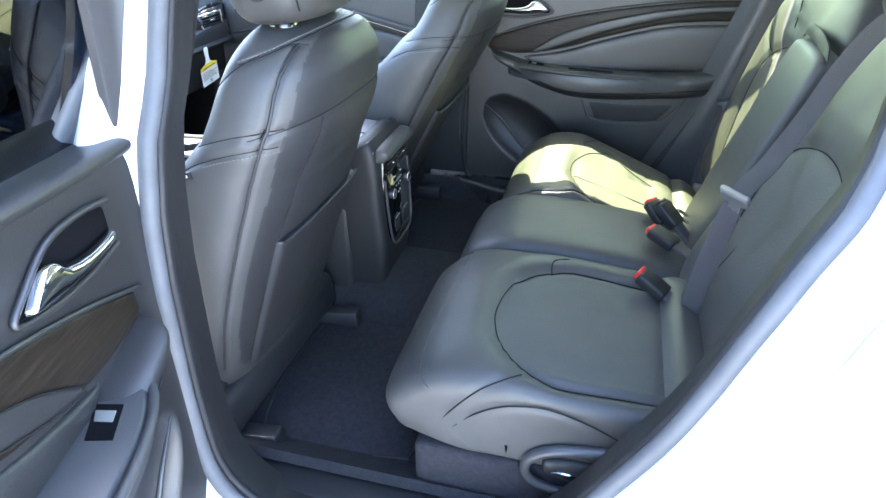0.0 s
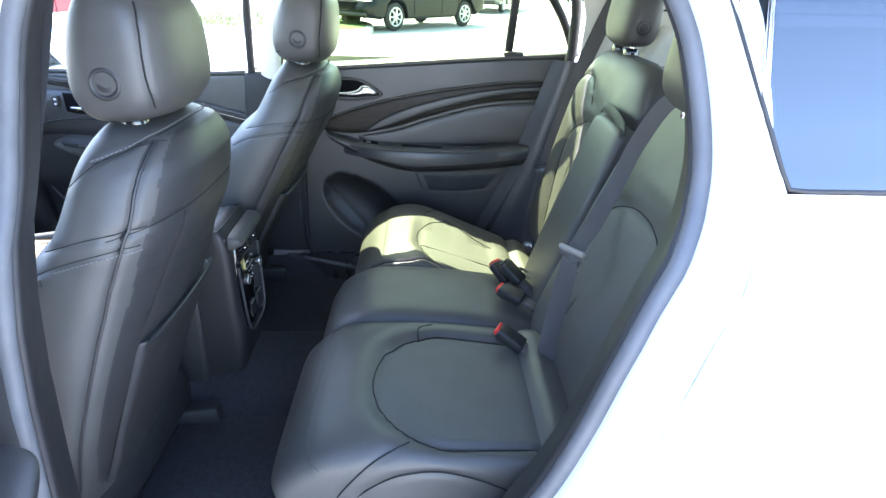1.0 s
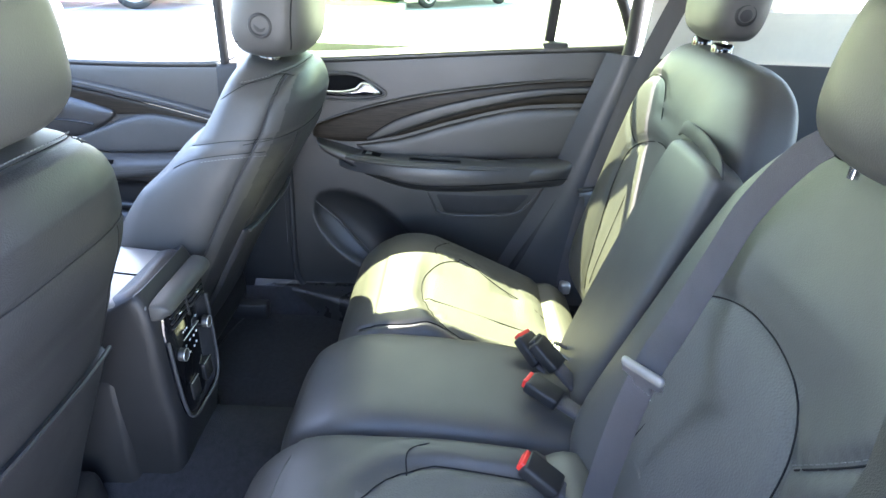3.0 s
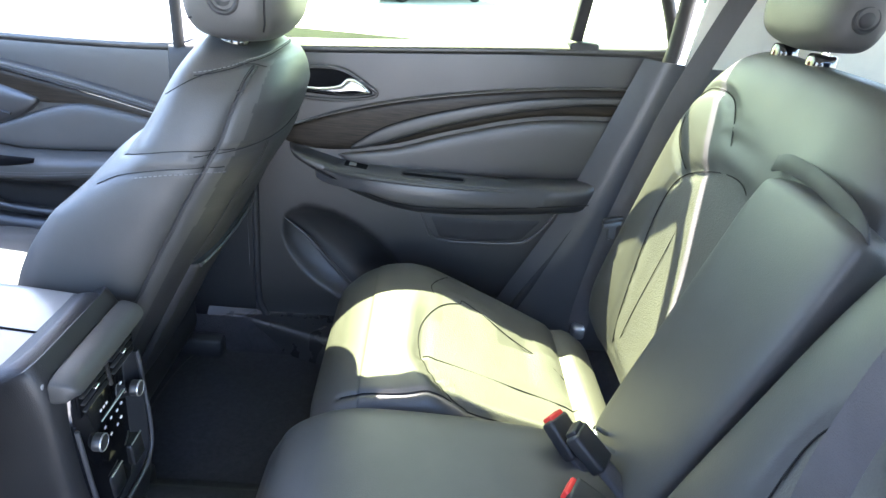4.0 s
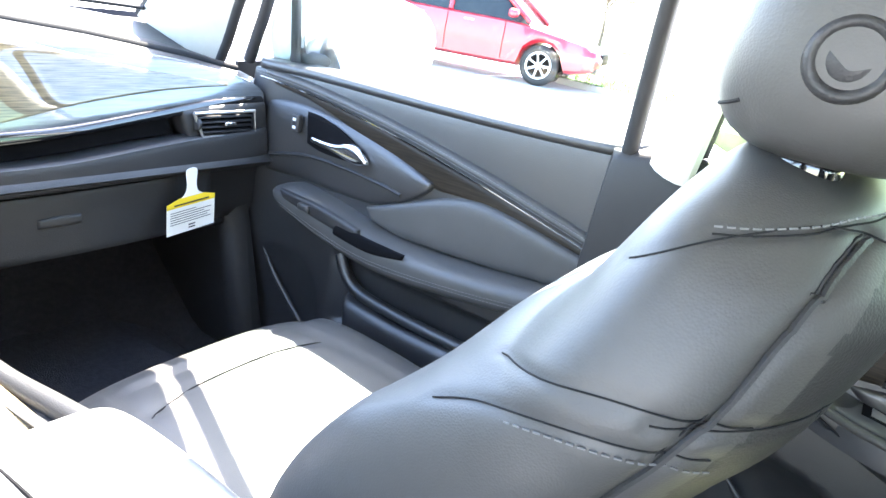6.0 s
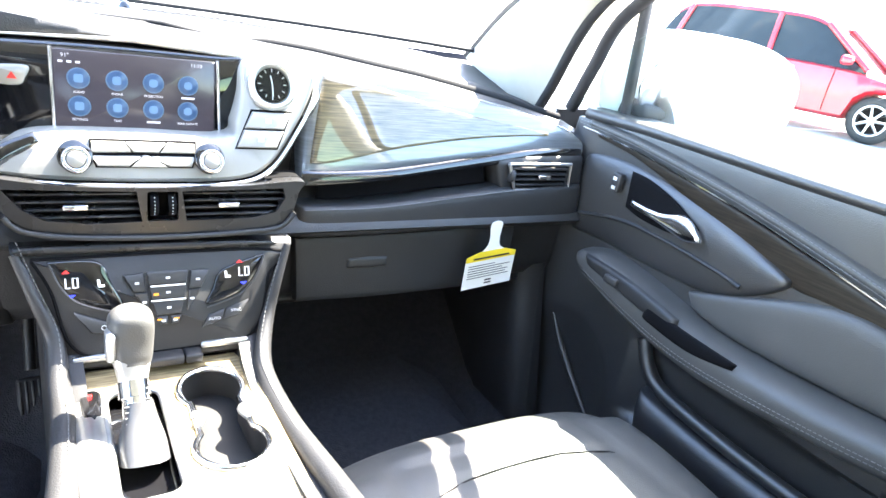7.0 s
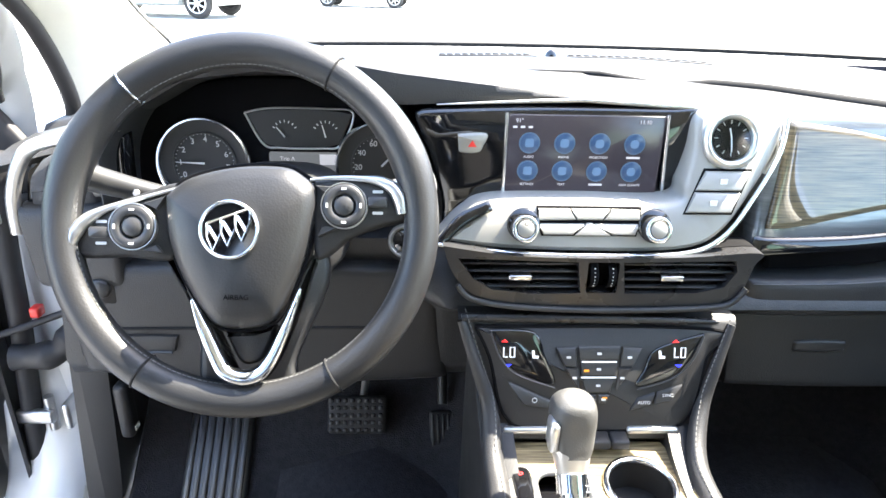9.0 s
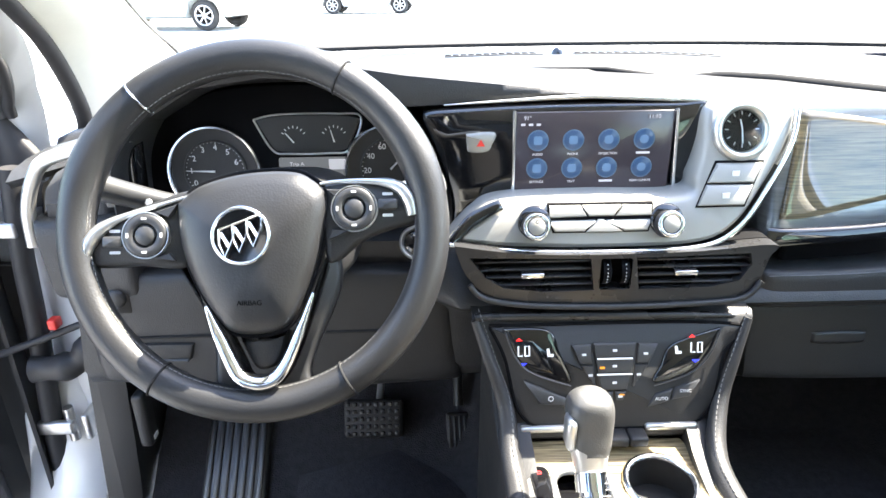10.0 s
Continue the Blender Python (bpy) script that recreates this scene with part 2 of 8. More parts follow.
def rounded(u0, v0, u1, v1, r, k=4):
    """The outline of a rectangle with round corners."""
    out = []
    for cu, cv, a in ((u1 - r, v0 + r, -90), (u1 - r, v1 - r, 0), (u0 + r, v1 - r, 90), (u0 + r, v0 + r, 180)):
        out += [(cu + r * math.cos(radians(a + 90 * i / k)), cv + r * math.sin(radians(a + 90 * i / k))) for i in range(k + 1)]
    return out


def patch(top, bottom, place, height, n=48, m=14, back=0.01, power=3.0, ends=True, relief=None):
    """A padded piece between two 2D curves, laid by place(u, v, h): full height within, rounded off at its edges."""
    A, B = interp(top, n), interp(bottom, n)
    bm = bmesh.new()
    grid, low = [], []
    for i in range(n):
        row, rlow = [], []
        si = abs(2 * i / (n - 1) - 1)
        ei = (1 - si ** (power * 4)) if ends else 1.0
        for j in range(m):
            t = 0.5 - 0.5 * math.cos(math.pi * j / (m - 1))
            p = A[i] * (1 - t) + B[i] * t
            e = max(0.0, 1 - abs(2 * t - 1) ** power) ** (1 / power) * max(0.0, ei) ** 0.5
            h = height * e + (relief(p[0], p[1]) if relief else 0.0)
            row.append(bm.verts.new(place(p[0], p[1], h)))
        grid.append(row)
        rlow = [bm.verts.new(place(p[0], p[1], -back)) for p in (A[i], B[i])]
        low.append(rlow)
    for i in range(n - 1):
        for j in range(m - 1):
            bm.faces.new((grid[i][j], grid[i][j + 1], grid[i + 1][j + 1], grid[i + 1][j]))
        bm.faces.new((grid[i][0], grid[i + 1][0], low[i + 1][0], low[i][0]))
        bm.faces.new((grid[i][-1], low[i][1], low[i + 1][1], grid[i + 1][-1]))
        bm.faces.new((low[i][0], low[i + 1][0], low[i + 1][1], low[i][1]))
    for i in (0, n - 1):
        bm.faces.new(grid[i] + [low[i][1], low[i][0]])
    return bm


def on_skin(bm, pts, n=60, lift=0.0):
    """Points led along the nearest surface of a mesh."""
    tree = BVHTree.FromBMesh(bm)
    out = []
    for p in interp(pts, n):
        co, no, _, _ = tree.find_nearest(Vector(p))
        out.append(co + no * lift)
    return out


def cast(bm, pts, way, n=60, lift=0.0):
    """Points thrown on to a mesh along one direction."""
    tree, d, out = BVHTree.FromBMesh(bm), Vector(way).normalized(), []
    for p in interp(pts, n):
        co, no, _, _ = tree.ray_cast(Vector(p) - d * 0.6, d)
        if co is not None:
            out.append(co - d * lift)
    for _ in range(1):
        out = out[:1] + [(a + b * 2 + c) / 4 for a, b, c in zip(out, out[1:], out[2:])] + out[-1:]
    return out


def cast_on(ob, pts, way, n=70, lift=0.0):
    bm = bmesh.new()
    bm.from_mesh(ob.data)
    out = cast(bm, pts, way, n, lift)
    bm.free()
    return out


def crease(bm, path, width=0.006, depth=0.004):
    """Presses a sewn seam into a padded mesh along a path on its surface."""
    bm.normal_update()
    V = np.array([v.co for v in bm.verts])
    N = np.array([v.normal for v in bm.verts])
    if ((V - V.mean(0)) * N).sum() < 0:
        N = -N
    P = np.array(path)
    d = np.full(len(V), 1e9)
    for a, b in zip(P, P[1:]):
        ab = b - a
        t = np.clip(((V - a) @ ab) / (ab @ ab + 1e-12), 0, 1)[:, None]
        d = np.minimum(d, np.linalg.norm(V - (a + t * ab), axis=1))
    push = depth * np.exp(-(d / width) ** 2)
    for v, co in zip(bm.verts, V - N * push[:, None]):
        v.co = co
    for i, p in enumerate(P):
        path[i] = Vector(p - N[np.argmin(((V - p) ** 2).sum(1))] * depth * .55)
    return path


def stitches(path, gap=0.006, length=0.004, radius=0.0006):
    """A row of short threads along a path."""
    P = [Vector(p) for p in path]
    bm = bmesh.new()
    run, nxt = 0.0, 0.0
    for a, b in zip(P, P[1:]):
        d = (b - a).length
        while nxt < run + d and d > 1e-6:
            c = a.lerp(b, (nxt - run) / d)
            t = (b - a).normalized()
            u = t.orthogonal().normalized()
            w = t.cross(u)
            e0, e1 = c - t * length / 2, c + t * length / 2
            r0 = [bm.verts.new(e0 + radius * k) for k in (u, w, -u, -w)]
            r1 = [bm.verts.new(e1 + radius * k) for k in (u, w, -u, -w)]
            skin(bm, [r0, r1])
            nxt += gap
        run += d
    return bm


def writing(text, size, place, mat, parent, name="lettering", align="CENTER"):
    """Raised letters, laid by the pose place."""
    cu = bpy.data.curves.new(name, "FONT")
    cu.body, cu.size, cu.align_x, cu.align_y, cu.extrude = text, size, align, "CENTER", 0.0003
    tmp = bpy.data.objects.new(name, cu)
    me = bpy.data.meshes.new_from_object(tmp)
    bpy.data.objects.remove(tmp)
    me.transform(place)
    me.materials.append(mat)
    ob = new(name, me)
    ob.parent = parent
    return ob


# ---- ground, floor and shell of the car ----
def sheet(nx, ny, f):
    """An open grid surface; f(s, t) with s and t from 0 to 1."""
    bm = bmesh.new()
    g = [[bm.verts.new(f(i / (nx - 1), j / (ny - 1))) for j in range(ny)] for i in range(nx)]
    for i in range(nx - 1):
        for j in range(ny - 1):
            bm.faces.new((g[i][j], g[i + 1][j], g[i + 1][j + 1], g[i][j + 1]))
    return bm


def thick(bm, d):
    bmesh.ops.recalc_face_normals(bm, faces=bm.faces)
    bmesh.ops.solidify(bm, geom=bm.faces[:], thickness=d)
    return bm


tagged(finish("ground", sheet(3, 3, lambda s, t: Vector((s * 1200 - 600, t * 1200 - 600, 0))), CONCRETE, smooth=False), "pale concrete car park in full sun", "ground", kind="structure")


def floor_height(x, y):
    tunnel = .10 * math.exp(-((x + .02) / .13) ** 4) * (1 if y > .1 else max(0, 1 - (.1 - y) / .25))
    toe = max(0.0, y - 1.55) * .9
    edge = .05 * max(0, (abs(x + .02) - .62) / .07)
    return .408 + tunnel + toe + edge


tagged(finish("floor", thick(sheet(60, 90, lambda s, t: Vector((s * 1.40 - .72, -1.75 + t * 3.75, floor_height(s * 1.40 - .72, -1.75 + t * 3.75)))), .02), CARPET), "black carpet on the floor of the car", "floor", kind="structure")
tagged(finish("ceiling", thick(sheet(20, 24, lambda s, t: Vector(((s - .5) * 1.07 - .02, -1.55 + t * 2.45, 1.60 - .05 * abs(2 * s - 1) ** 3 - .04 * abs(2 * t - 1) ** 4))), .012), HEADLINER), "pale cloth headliner over the cabin", "ceiling", kind="structure")


def mat_piece(name, outline, z, label):
    t = thing(name, label, "floor mat", "floor mats")
    part("mat_carpet", prism(outline, .008, lambda u, v, h: Vector((u, v, z + h + max(0, v - 1.55) * .9)), .003, 40), MAT, t)
    part("edging", tube([(u, v, z - .003 + max(0, v - 1.55) * .9) for u, v in interp(list(outline) + [outline[0]], 60)[:-1]], .004, 6, True), RUBBER, t)


mat_piece("floor_mat", [(-.62, .30), (-.62, .62), (-.16, .62), (-.15, .30), (-.38, .27)], .43, "black pile floor mat behind the driver's seat")
mat_piece("floor_mat", [(.60, .24), (.60, .60), (.15, .60), (.14, .26), (.38, .22)], .43, "black pile floor mat behind the passenger seat")
mat_piece("floor_mat", [(-.64, 1.12), (-.50, 1.10), (-.18, 1.12), (-.17, 1.5), (-.2, 1.62), (-.46, 1.64), (-.49, 1.45), (-.62, 1.42)], .432, "black pile mat in the driver's footwell")
mat_piece("floor_mat", [(.14, 1.12), (.38, 1.10), (.60, 1.12), (.61, 1.4), (.58, 1.62), (.38, 1.66), (.15, 1.62)], .432, "black pile mat in the passenger footwell")

car = thing("car_body", "white painted car body with two doors standing open", "car")


def side(z):
    """Half width of the body outside, at a height."""
    return float(np.interp(z, [.2, .35, .6, .95, 1.05, 1.15, 1.22, 1.3, 1.45, 1.6, 1.68], [.84, .90, .925, .925, .915, .89, .845, .815, .765, .70, .60]))


CX = -.02
REAR_LOOP = [(.50, .455), (.565, .54), (.584, .70), (.579, .95), (.576, 1.12), (.574, 1.30), (.560, 1.43), (.51, 1.525), (.40, 1.560), (.15, 1.575), (-.10, 1.55), (-.215, 1.505), (-.262, 1.435), (-.283, 1.36), (-.293, 1.28), (-.287, 1.215), (-.262, 1.155), (-.226, 1.085), (-.19, 1.0), (-.135, .852), (-.075, .735), (-.005, .61), (.085, .495), (.25, .45)]
FRONT_LOOP = [(1.45, .455), (1.56, .50), (1.625, .66), (1.645, .90), (1.635, 1.10), (1.55, 1.215), (1.30, 1.36), (1.05, 1.48), (.85, 1.55), (.68, 1.56), (.625, 1.50), (.65, 1.25), (.675, 1.0), (.685, .75), (.68, .52), (.74, .455), (1.0, .45)]


def jamb(loop, sgn, out_w):
    """The painted edge round a door opening, from the outer skin in to the seal."""
    P = interp(list(loop) + [loop[0]], 121)[:-1]
    c = P.mean(0)
    T = np.roll(P, -1, 0) - np.roll(P, 1, 0)
    N = np.stack([T[:, 1], -T[:, 0]], 1)
    N /= np.linalg.norm(N, axis=1)[:, None]
    if ((P - c) * N).sum() < 0:
        N = -N
    bm = bmesh.new()
    rings = []
    for (y, z), (ny, nz) in zip(P, N):
        s_ = side(z)
        w = out_w(y, z)
        row = []
        for o, x in ((w, s_ - .012), (w * .75, s_ - .004), (.03, s_), (.022, s_ - .004), (.016, s_ - .014), (.012, s_ - .04), (.004, s_ - .055), (0, s_ - .075), (.003, s_ - .11), (.03, s_ - .13)):
            row.append(bm.verts.new((CX + sgn * min(x, s_), y + ny * o, z + nz * o)))
        rings.append(row)
    for r0, r1 in zip(rings, rings[1:] + rings[:1]):
        for j in range(len(r0) - 1):
            bm.faces.new((r0[j], r0[j + 1], r1[j + 1], r1[j]))
    seal = [Vector((CX + sgn * (side(z) - .085), y - ny * .006, z - nz * .006)) for (y, z), (ny, nz) in zip(P, N)]
    lip = [Vector((CX + sgn * (side(z) - .105), y - ny * .010, z - nz * .010)) for (y, z), (ny, nz) in zip(P, N)]
    trim = bmesh.new()
    tr = []
    for (y, z), (ny, nz) in zip(P, N):
        s_ = side(z)
        tr.append([trim.verts.new((CX + sgn * (s_ - a), y + ny * o, z + nz * o)) for a, o in ((.10, -.004), (.115, -.010), (.14, -.004), (.19, .01), (.20, .06))])
    for r0, r1 in zip(tr, tr[1:] + tr[:1]):
        for j in range(4):
            if loop is FRONT_LOOP and (r0[j].co.z > 1.04 and r0[j].co.y > .8 or r0[j].co.y > 1.40):
                continue
            trim.faces.new((r0[j], r0[j + 1], r1[j + 1], r1[j]))
    return bm, seal, lip, trim


for loop, wide in ((REAR_LOOP, lambda y, z: .05 if y > .3 else .05), (FRONT_LOOP, lambda y, z: .05)):
    bm, seal, lip, trim = jamb(loop, -1, wide)
    j = part("door_jamb", bm, PAINT, car, "white painted door jamb")
    shut = loop is REAR_LOOP
    if not shut:
        # the hinge side of the front opening carries no strip of its own
        seal, lip = ([p for p in k if p.y < 1.44 or p.z > 1.12] for k in (seal, lip))
    part("weatherstrip", tube(seal, .013, 10, shut), SEAL, j, "grey rubber weatherstrip")
    part("seal_lip", tube(lip, .008, 8, shut), RUBBER, j)
    part("inner_trim", trim, PLASTIC, j)

# left quarter: panel behind the opening, pillar, dark side glass
def lower_edge(z):
    zs = [.45, .495, .61, .735, .852, 1.0, 1.085, 1.155, 1.215, 1.28]
    return float(np.interp(z, zs, [.25, .085, -.005, -.075, -.135, -.19, -.226, -.262, -.287, -.293]))


def arch(y, z):
    return max(0.0, .36 - math.hypot(y + .62, z - .36))


part("quarter_panel", thick(sheet(50, 60, lambda s, t: (lambda z: (lambda y: Vector((CX - side(z) - .002, y, z)))((lower_edge(z) - .036) * (1 - t) + (-1.95) * t))(.30 + s * .957)), .004), PAINT, car, "white rear quarter panel")


def pillar_front(z):
    return float(np.interp(z, [1.215, 1.28, 1.36, 1.435, 1.505, 1.55, 1.62], [-.321, -.327, -.317, -.296, -.249, -.134, -.06]))


def glass_front(z):
    return float(np.interp(z, [1.25, 1.42, 1.46, 1.545, 1.62], [-.352, -.290, -.277, -.238, -.20]))


part("c_pillar", thick(sheet(16, 8, lambda s, t: (lambda z: Vector((CX - side(z) - .001, pillar_front(z) * (1 - t) + glass_front(z) * t, z)))(1.252 + s * .338)), .004), PAINT, car, "white pillar behind the door")
qw = part("quarter_window", thick(sheet(14, 14, lambda s, t: (lambda z: Vector((CX - side(z) + .006, glass_front(z) * (1 - t) - 1.25 * t, z)))(1.260 + s * .29)), .004), DARKGLASS, car, "dark quarter glass mirroring the blue sky")
part("glass_edge", tube([(CX - side(1.55) - .001, -1.2, 1.55), (CX - side(1.545) - .001, -.24, 1.545), (CX - side(1.4) - .001, glass_front(1.4), 1.4), (CX - side(1.28) - .001, -.343, 1.28), (CX - side(1.262) - .001, -.352, 1.262), (CX - side(1.26) - .001, -.37, 1.26), (CX - side(1.262) - .001, -1.2, 1.262)], .003, 8), RUBBER, qw)
part("roof_panel", thick(sheet(24, 24, lambda s, t: (lambda a: Vector((CX + math.sin(a) * .70, -1.75 + t * 2.72, 1.60 + .10 * math.cos(a * 1.25) - .05 * abs(2 * t - 1) ** 3)))((s - .5) * 2.2)), .004), PAINT, car, "white roof")
for sgn in (-1, 1):
    part("rocker", box((CX + sgn * .80 - .11, -.2, .25), (CX + sgn * .80 + .11, 1.75, .43), .03, 3), PAINT, car, "white rocker under the doors")
    k = part("sill_plate", box((CX + sgn * .70 - .055, -.1, .425), (CX + sgn * .70 + .055, 1.58, .452), .012, 3), PLASTIC, car, "black sill plate")
    for i in range(5):
        part("sill_rib", box((CX + sgn * .70 - .03 + i * .015 - .002, .75, .450), (CX + sgn * .70 - .03 + i * .015 + .002, 1.4, .455), .001), PLASTIC, k)
# right-hand outer skin, windowless part
part("side_skin", thick(sheet(30, 50, lambda s, t: (lambda z: Vector((CX + side(z), 1.75 - t * 3.7, z)))(.30 + s * .83)), .004), PAINT, car, "white painted flank")
# fender and cowl ahead of the driver's opening
part("fender", thick(sheet(24, 20, lambda s, t: (lambda z: Vector((CX - side(z) + .02, 1.70 + t * 1.0, z)))(.30 + s * .80)), .004), PAINT, car, "white front fender")
part("bonnet", thick(sheet(20, 20, lambda s, t: Vector((CX + (s - .5) * 1.66, 1.98 + t * .95, 1.085 - .10 * t ** 2 - .07 * (2 * s - 1) ** 4))), .004), PAINT, car, "white bonnet ahead of the windscreen")
part("tailgate", thick(sheet(10, 10, lambda s, t: Vector((CX + (s - .5) * 1.4, -1.9 + .05 * t, .4 + t * .75))), .01), PAINT, car, "white tailgate")
tg = part("rear_window", thick(sheet(10, 6, lambda s, t: Vector((CX + (s - .5) * (1.3 - .2 * t), -1.85 + .28 * t, 1.16 + t * .40))), .004), GLASS, car, "rear window")

# windscreen and its pillars
def screen_pt(s, t):
    u = 2 * s - 1
    return Vector((CX + u * (.70 - .10 * t), 1.985 - .17 * abs(u) ** 2.4 - t * (.98 - .05 * u * u), 1.178 + .40 * t - .04 * t * t))


ws = part("windscreen", thick(sheet(24, 12, screen_pt), .004), SCREENGLASS, car, "clear windscreen")
part("dark_border", tube([screen_pt(s, .012) + Vector((0, -.008, 0)) for s in np.linspace(0, 1, 40)], .0055, 6), RUBBER, ws)
PILLARS = {1: ([(.70, 1.845, 1.165), (.688, 1.80, 1.188), (.65, 1.615, 1.30), (.605, 1.28, 1.455), (.565, .95, 1.565)],
               [(.768, 1.66, 1.09), (.752, 1.612, 1.145), (.708, 1.467, 1.32), (.66, 1.19, 1.455), (.615, .90, 1.56)]),
           -1: ([(-.672, 1.86, 1.165), (-.655, 1.82, 1.188), (-.654, 1.72, 1.236), (-.648, 1.63, 1.285), (-.610, 1.32, 1.435), (-.565, .95, 1.565)],
                [(-.738, 1.665, 1.085), (-.724, 1.65, 1.133), (-.708, 1.58, 1.22), (-.690, 1.49, 1.28), (-.655, 1.25, 1.42), (-.615, .90, 1.56)])}
for sgn, (inner_edge, outer_edge) in PILLARS.items():
    IN, OUT = ([Vector(p) for p in interp(k, 25)] for k in (inner_edge, outer_edge))

    def pillar(s, t, IN=IN, OUT=OUT, sgn=sgn):
        a, b = IN[round(s * 24)], OUT[round(s * 24)]
        return a.lerp(b, t) + Vector((-.7 * sgn, -.5, -.2)) * .022 * math.sin(math.pi * t)
    part("pillar_trim", thick(sheet(25, 12, pillar), .010), PILLARTRIM, car, "pale trim of the windscreen pillar")
    part("pillar_seal", tube([(x, y - .012, z - .004) for x, y, z in OUT], .011, 8), RUBBER, car, "black seal along the pillar")
    part("screen_seal", tube([(x - sgn * .002, y + .006, z + .002) for x, y, z in IN], .009, 6), RUBBER, car, "black border along the windscreen")
    part("pillar_skin", thick(sheet(25, 6, lambda s, t, IN=IN, OUT=OUT, sgn=sgn: IN[round(s * 24)].lerp(OUT[round(s * 24)], t) + Vector((sgn * .035, .03, .03))), .006), PAINT, car)

# right-hand inner trim: middle pillar, rear pillar and cargo side
part("pillar_base", patch([(.68, 1.14), (.60, 1.15), (.50, 1.16)], [(.72, .43), (.62, .42), (.46, .42)], lambda u, v, h: Vector((.735 - h - .02 * max(0, (.6 - v)) * 2, u, v)), .02, 16, 20, .05, 4), PLASTIC, car, "black lower trim of the middle pillar")
part("pillar_trim", tube([(.712, .585, 1.13), (.69, .56, 1.3), (.655, .53, 1.45), (.61, .50, 1.57)], [.045, .042, .04, .045], 12, n=16, flat=.55), PILLARTRIM, car, "pale upper trim of the middle pillar")

SILL = interp([(.665, .62), (.66, .54), (.62, .455), (.572, .36), (.54, .27), (.53, .18)], 30)
part("sill_moulding", thick(sheet(30, 12, lambda s, t: (lambda x, y: Vector((x, y, max(.412 + .058 * math.sin(min(1, t * 2.2) * math.pi / 2) * math.sin(min(1, .25 + s * 6) * math.pi / 2) + .01 * t, floor_height(x, y) + .007))))(SILL[round(s * 29)][0] * (1 - t) + .70 * t, SILL[round(s * 29)][1])), .006), MOULD, car, "moulded black sill trim in the rear footwell")


def rear_edge(z):
    return float(np.interp(z, [.42, .60, .82, 1.06, 1.21, 1.35, 1.56], [-.10, -.185, -.295, -.375, -.425, -.425, -.36]))


part("rear_side_trim", thick(sheet(20, 16, lambda s, t: (lambda z: Vector((.69 - .03 * min(1, t * 6), (rear_edge(z) + .05) * (1 - t) - .62 * t, z)))(.40 + s * .81)), .01), SATINGREY, car, "dark trim beside the rear seat")
part("rear_pillar_trim", thick(sheet(16, 14, lambda s, t: (lambda z: Vector((.655 - .25 * max(0, z - 1.21), (rear_edge(z) - .025) * (1 - t) + -.74 * t, z)))(1.21 + s * .36)), .01), PILLARTRIM, car, "pale trim of the rear pillar")
part("rear_door_seal", tube([(.675, rear_edge(z), z) for z in (.43, .52, .62, .74, .86, 1.0, 1.12, 1.21)] + [(.665, -.428, 1.3), (.645, -.42, 1.4), (.615, -.38, 1.53)], .017, 10, n=40), RUBBER, car, "black seal round the rear door")
part("front_edge_seal", tube([(.690, .487, 1.10), (.690, .486, .925), (.690, .488, .74), (.690, .489, .56), (.690, .478, .50), (.690, .44, .452), (.688, .36, .43), (.686, .2, .425)], .009, 8, n=50), RUBBER, car, "black seal round the rear door")
part("cargo_side_lower", thick(sheet(10, 20, lambda s, t: Vector((.60, -.62 - t * 1.25, .42 + s * .79))), .01), PLASTIC, car, "dark cargo side trim")
part("cargo_side_upper", patch([(-.70, 1.335), (-1.0, 1.345), (-1.7, 1.36)], [(-.62, 1.20), (-1.0, 1.205), (-1.8, 1.21)], lambda u, v, h: Vector((.62 - h - .3 * max(0, v - 1.21) * .5, u, v)), .02, 24, 10, .03, 4), PILLARTRIM, car, "pale cargo side panel")
part("cargo_roof_rail", patch([(-.70, 1.60), (-1.1, 1.60), (-1.7, 1.58)], [(-.70, 1.53), (-1.1, 1.53), (-1.7, 1.50)], lambda u, v, h: Vector((.60 - h, u, v)), .02, 20, 8, .03, 4), PILLARTRIM, car)
part("cargo_glass", thick(sheet(6, 12, lambda s, t: Vector((.70 - .06 * s, -.74 - t * .95, 1.32 + s * .23))), .004), GLASS, car)
part("load_cover_cord", tube([(.50, -.60, 1.385), (.2, -.95, 1.40), (-.1, -1.3, 1.42)], .003, 6, n=12), RUBBER, car, "thin black cord behind the headrest")
part("cargo_floor", box((-.64, -1.85, .62), (.62, -.58, .66), .01), CARPET, car)
part("cargo_side_lower", thick(sheet(10, 20, lambda s, t: Vector((-.68, -.33 - t * 1.5, .42 + s * .80))), .01), PLASTIC, car)
part("rear_pillar_trim", thick(sheet(12, 10, lambda s, t: (lambda z: Vector((-.69 + .22 * max(0, z - 1.21), pillar_front(z) * (1 - t) + (glass_front(z) - .05) * t, z)))(1.2 + s * .38)), .01), PILLARTRIM, car)
part("firewall", thick(sheet(10, 8, lambda s, t: Vector((CX + (s - .5) * 1.62, 1.72 + .20 * t, .45 + t * .71))), .01), CARPET, car)
for sgn in (-1, 1):
    part("fender_top", box((CX + sgn * .83 - .11, 1.68, 1.0), (CX + sgn * .83 + .11, 2.75, 1.085), .03, 3), PAINT, car, "white top of the front fender")
    part("roof_rail", tube([(CX + sgn * .585, .95, 1.575), (CX + sgn * .615, .60, 1.585), (CX + sgn * .625, 0, 1.59), (CX + sgn * .615, -.5, 1.585), (CX + sgn * .59, -1.5, 1.56)], .026, 12, n=30), HEADLINER, car, "pale lining along the roof edge")
part("fender", thick(sheet(24, 20, lambda s, t: (lambda z: Vector((CX + side(z) - .02, 1.70 + t * 1.0, z)))(.30 + s * .80)), .004), PAINT, car, "white front fender")
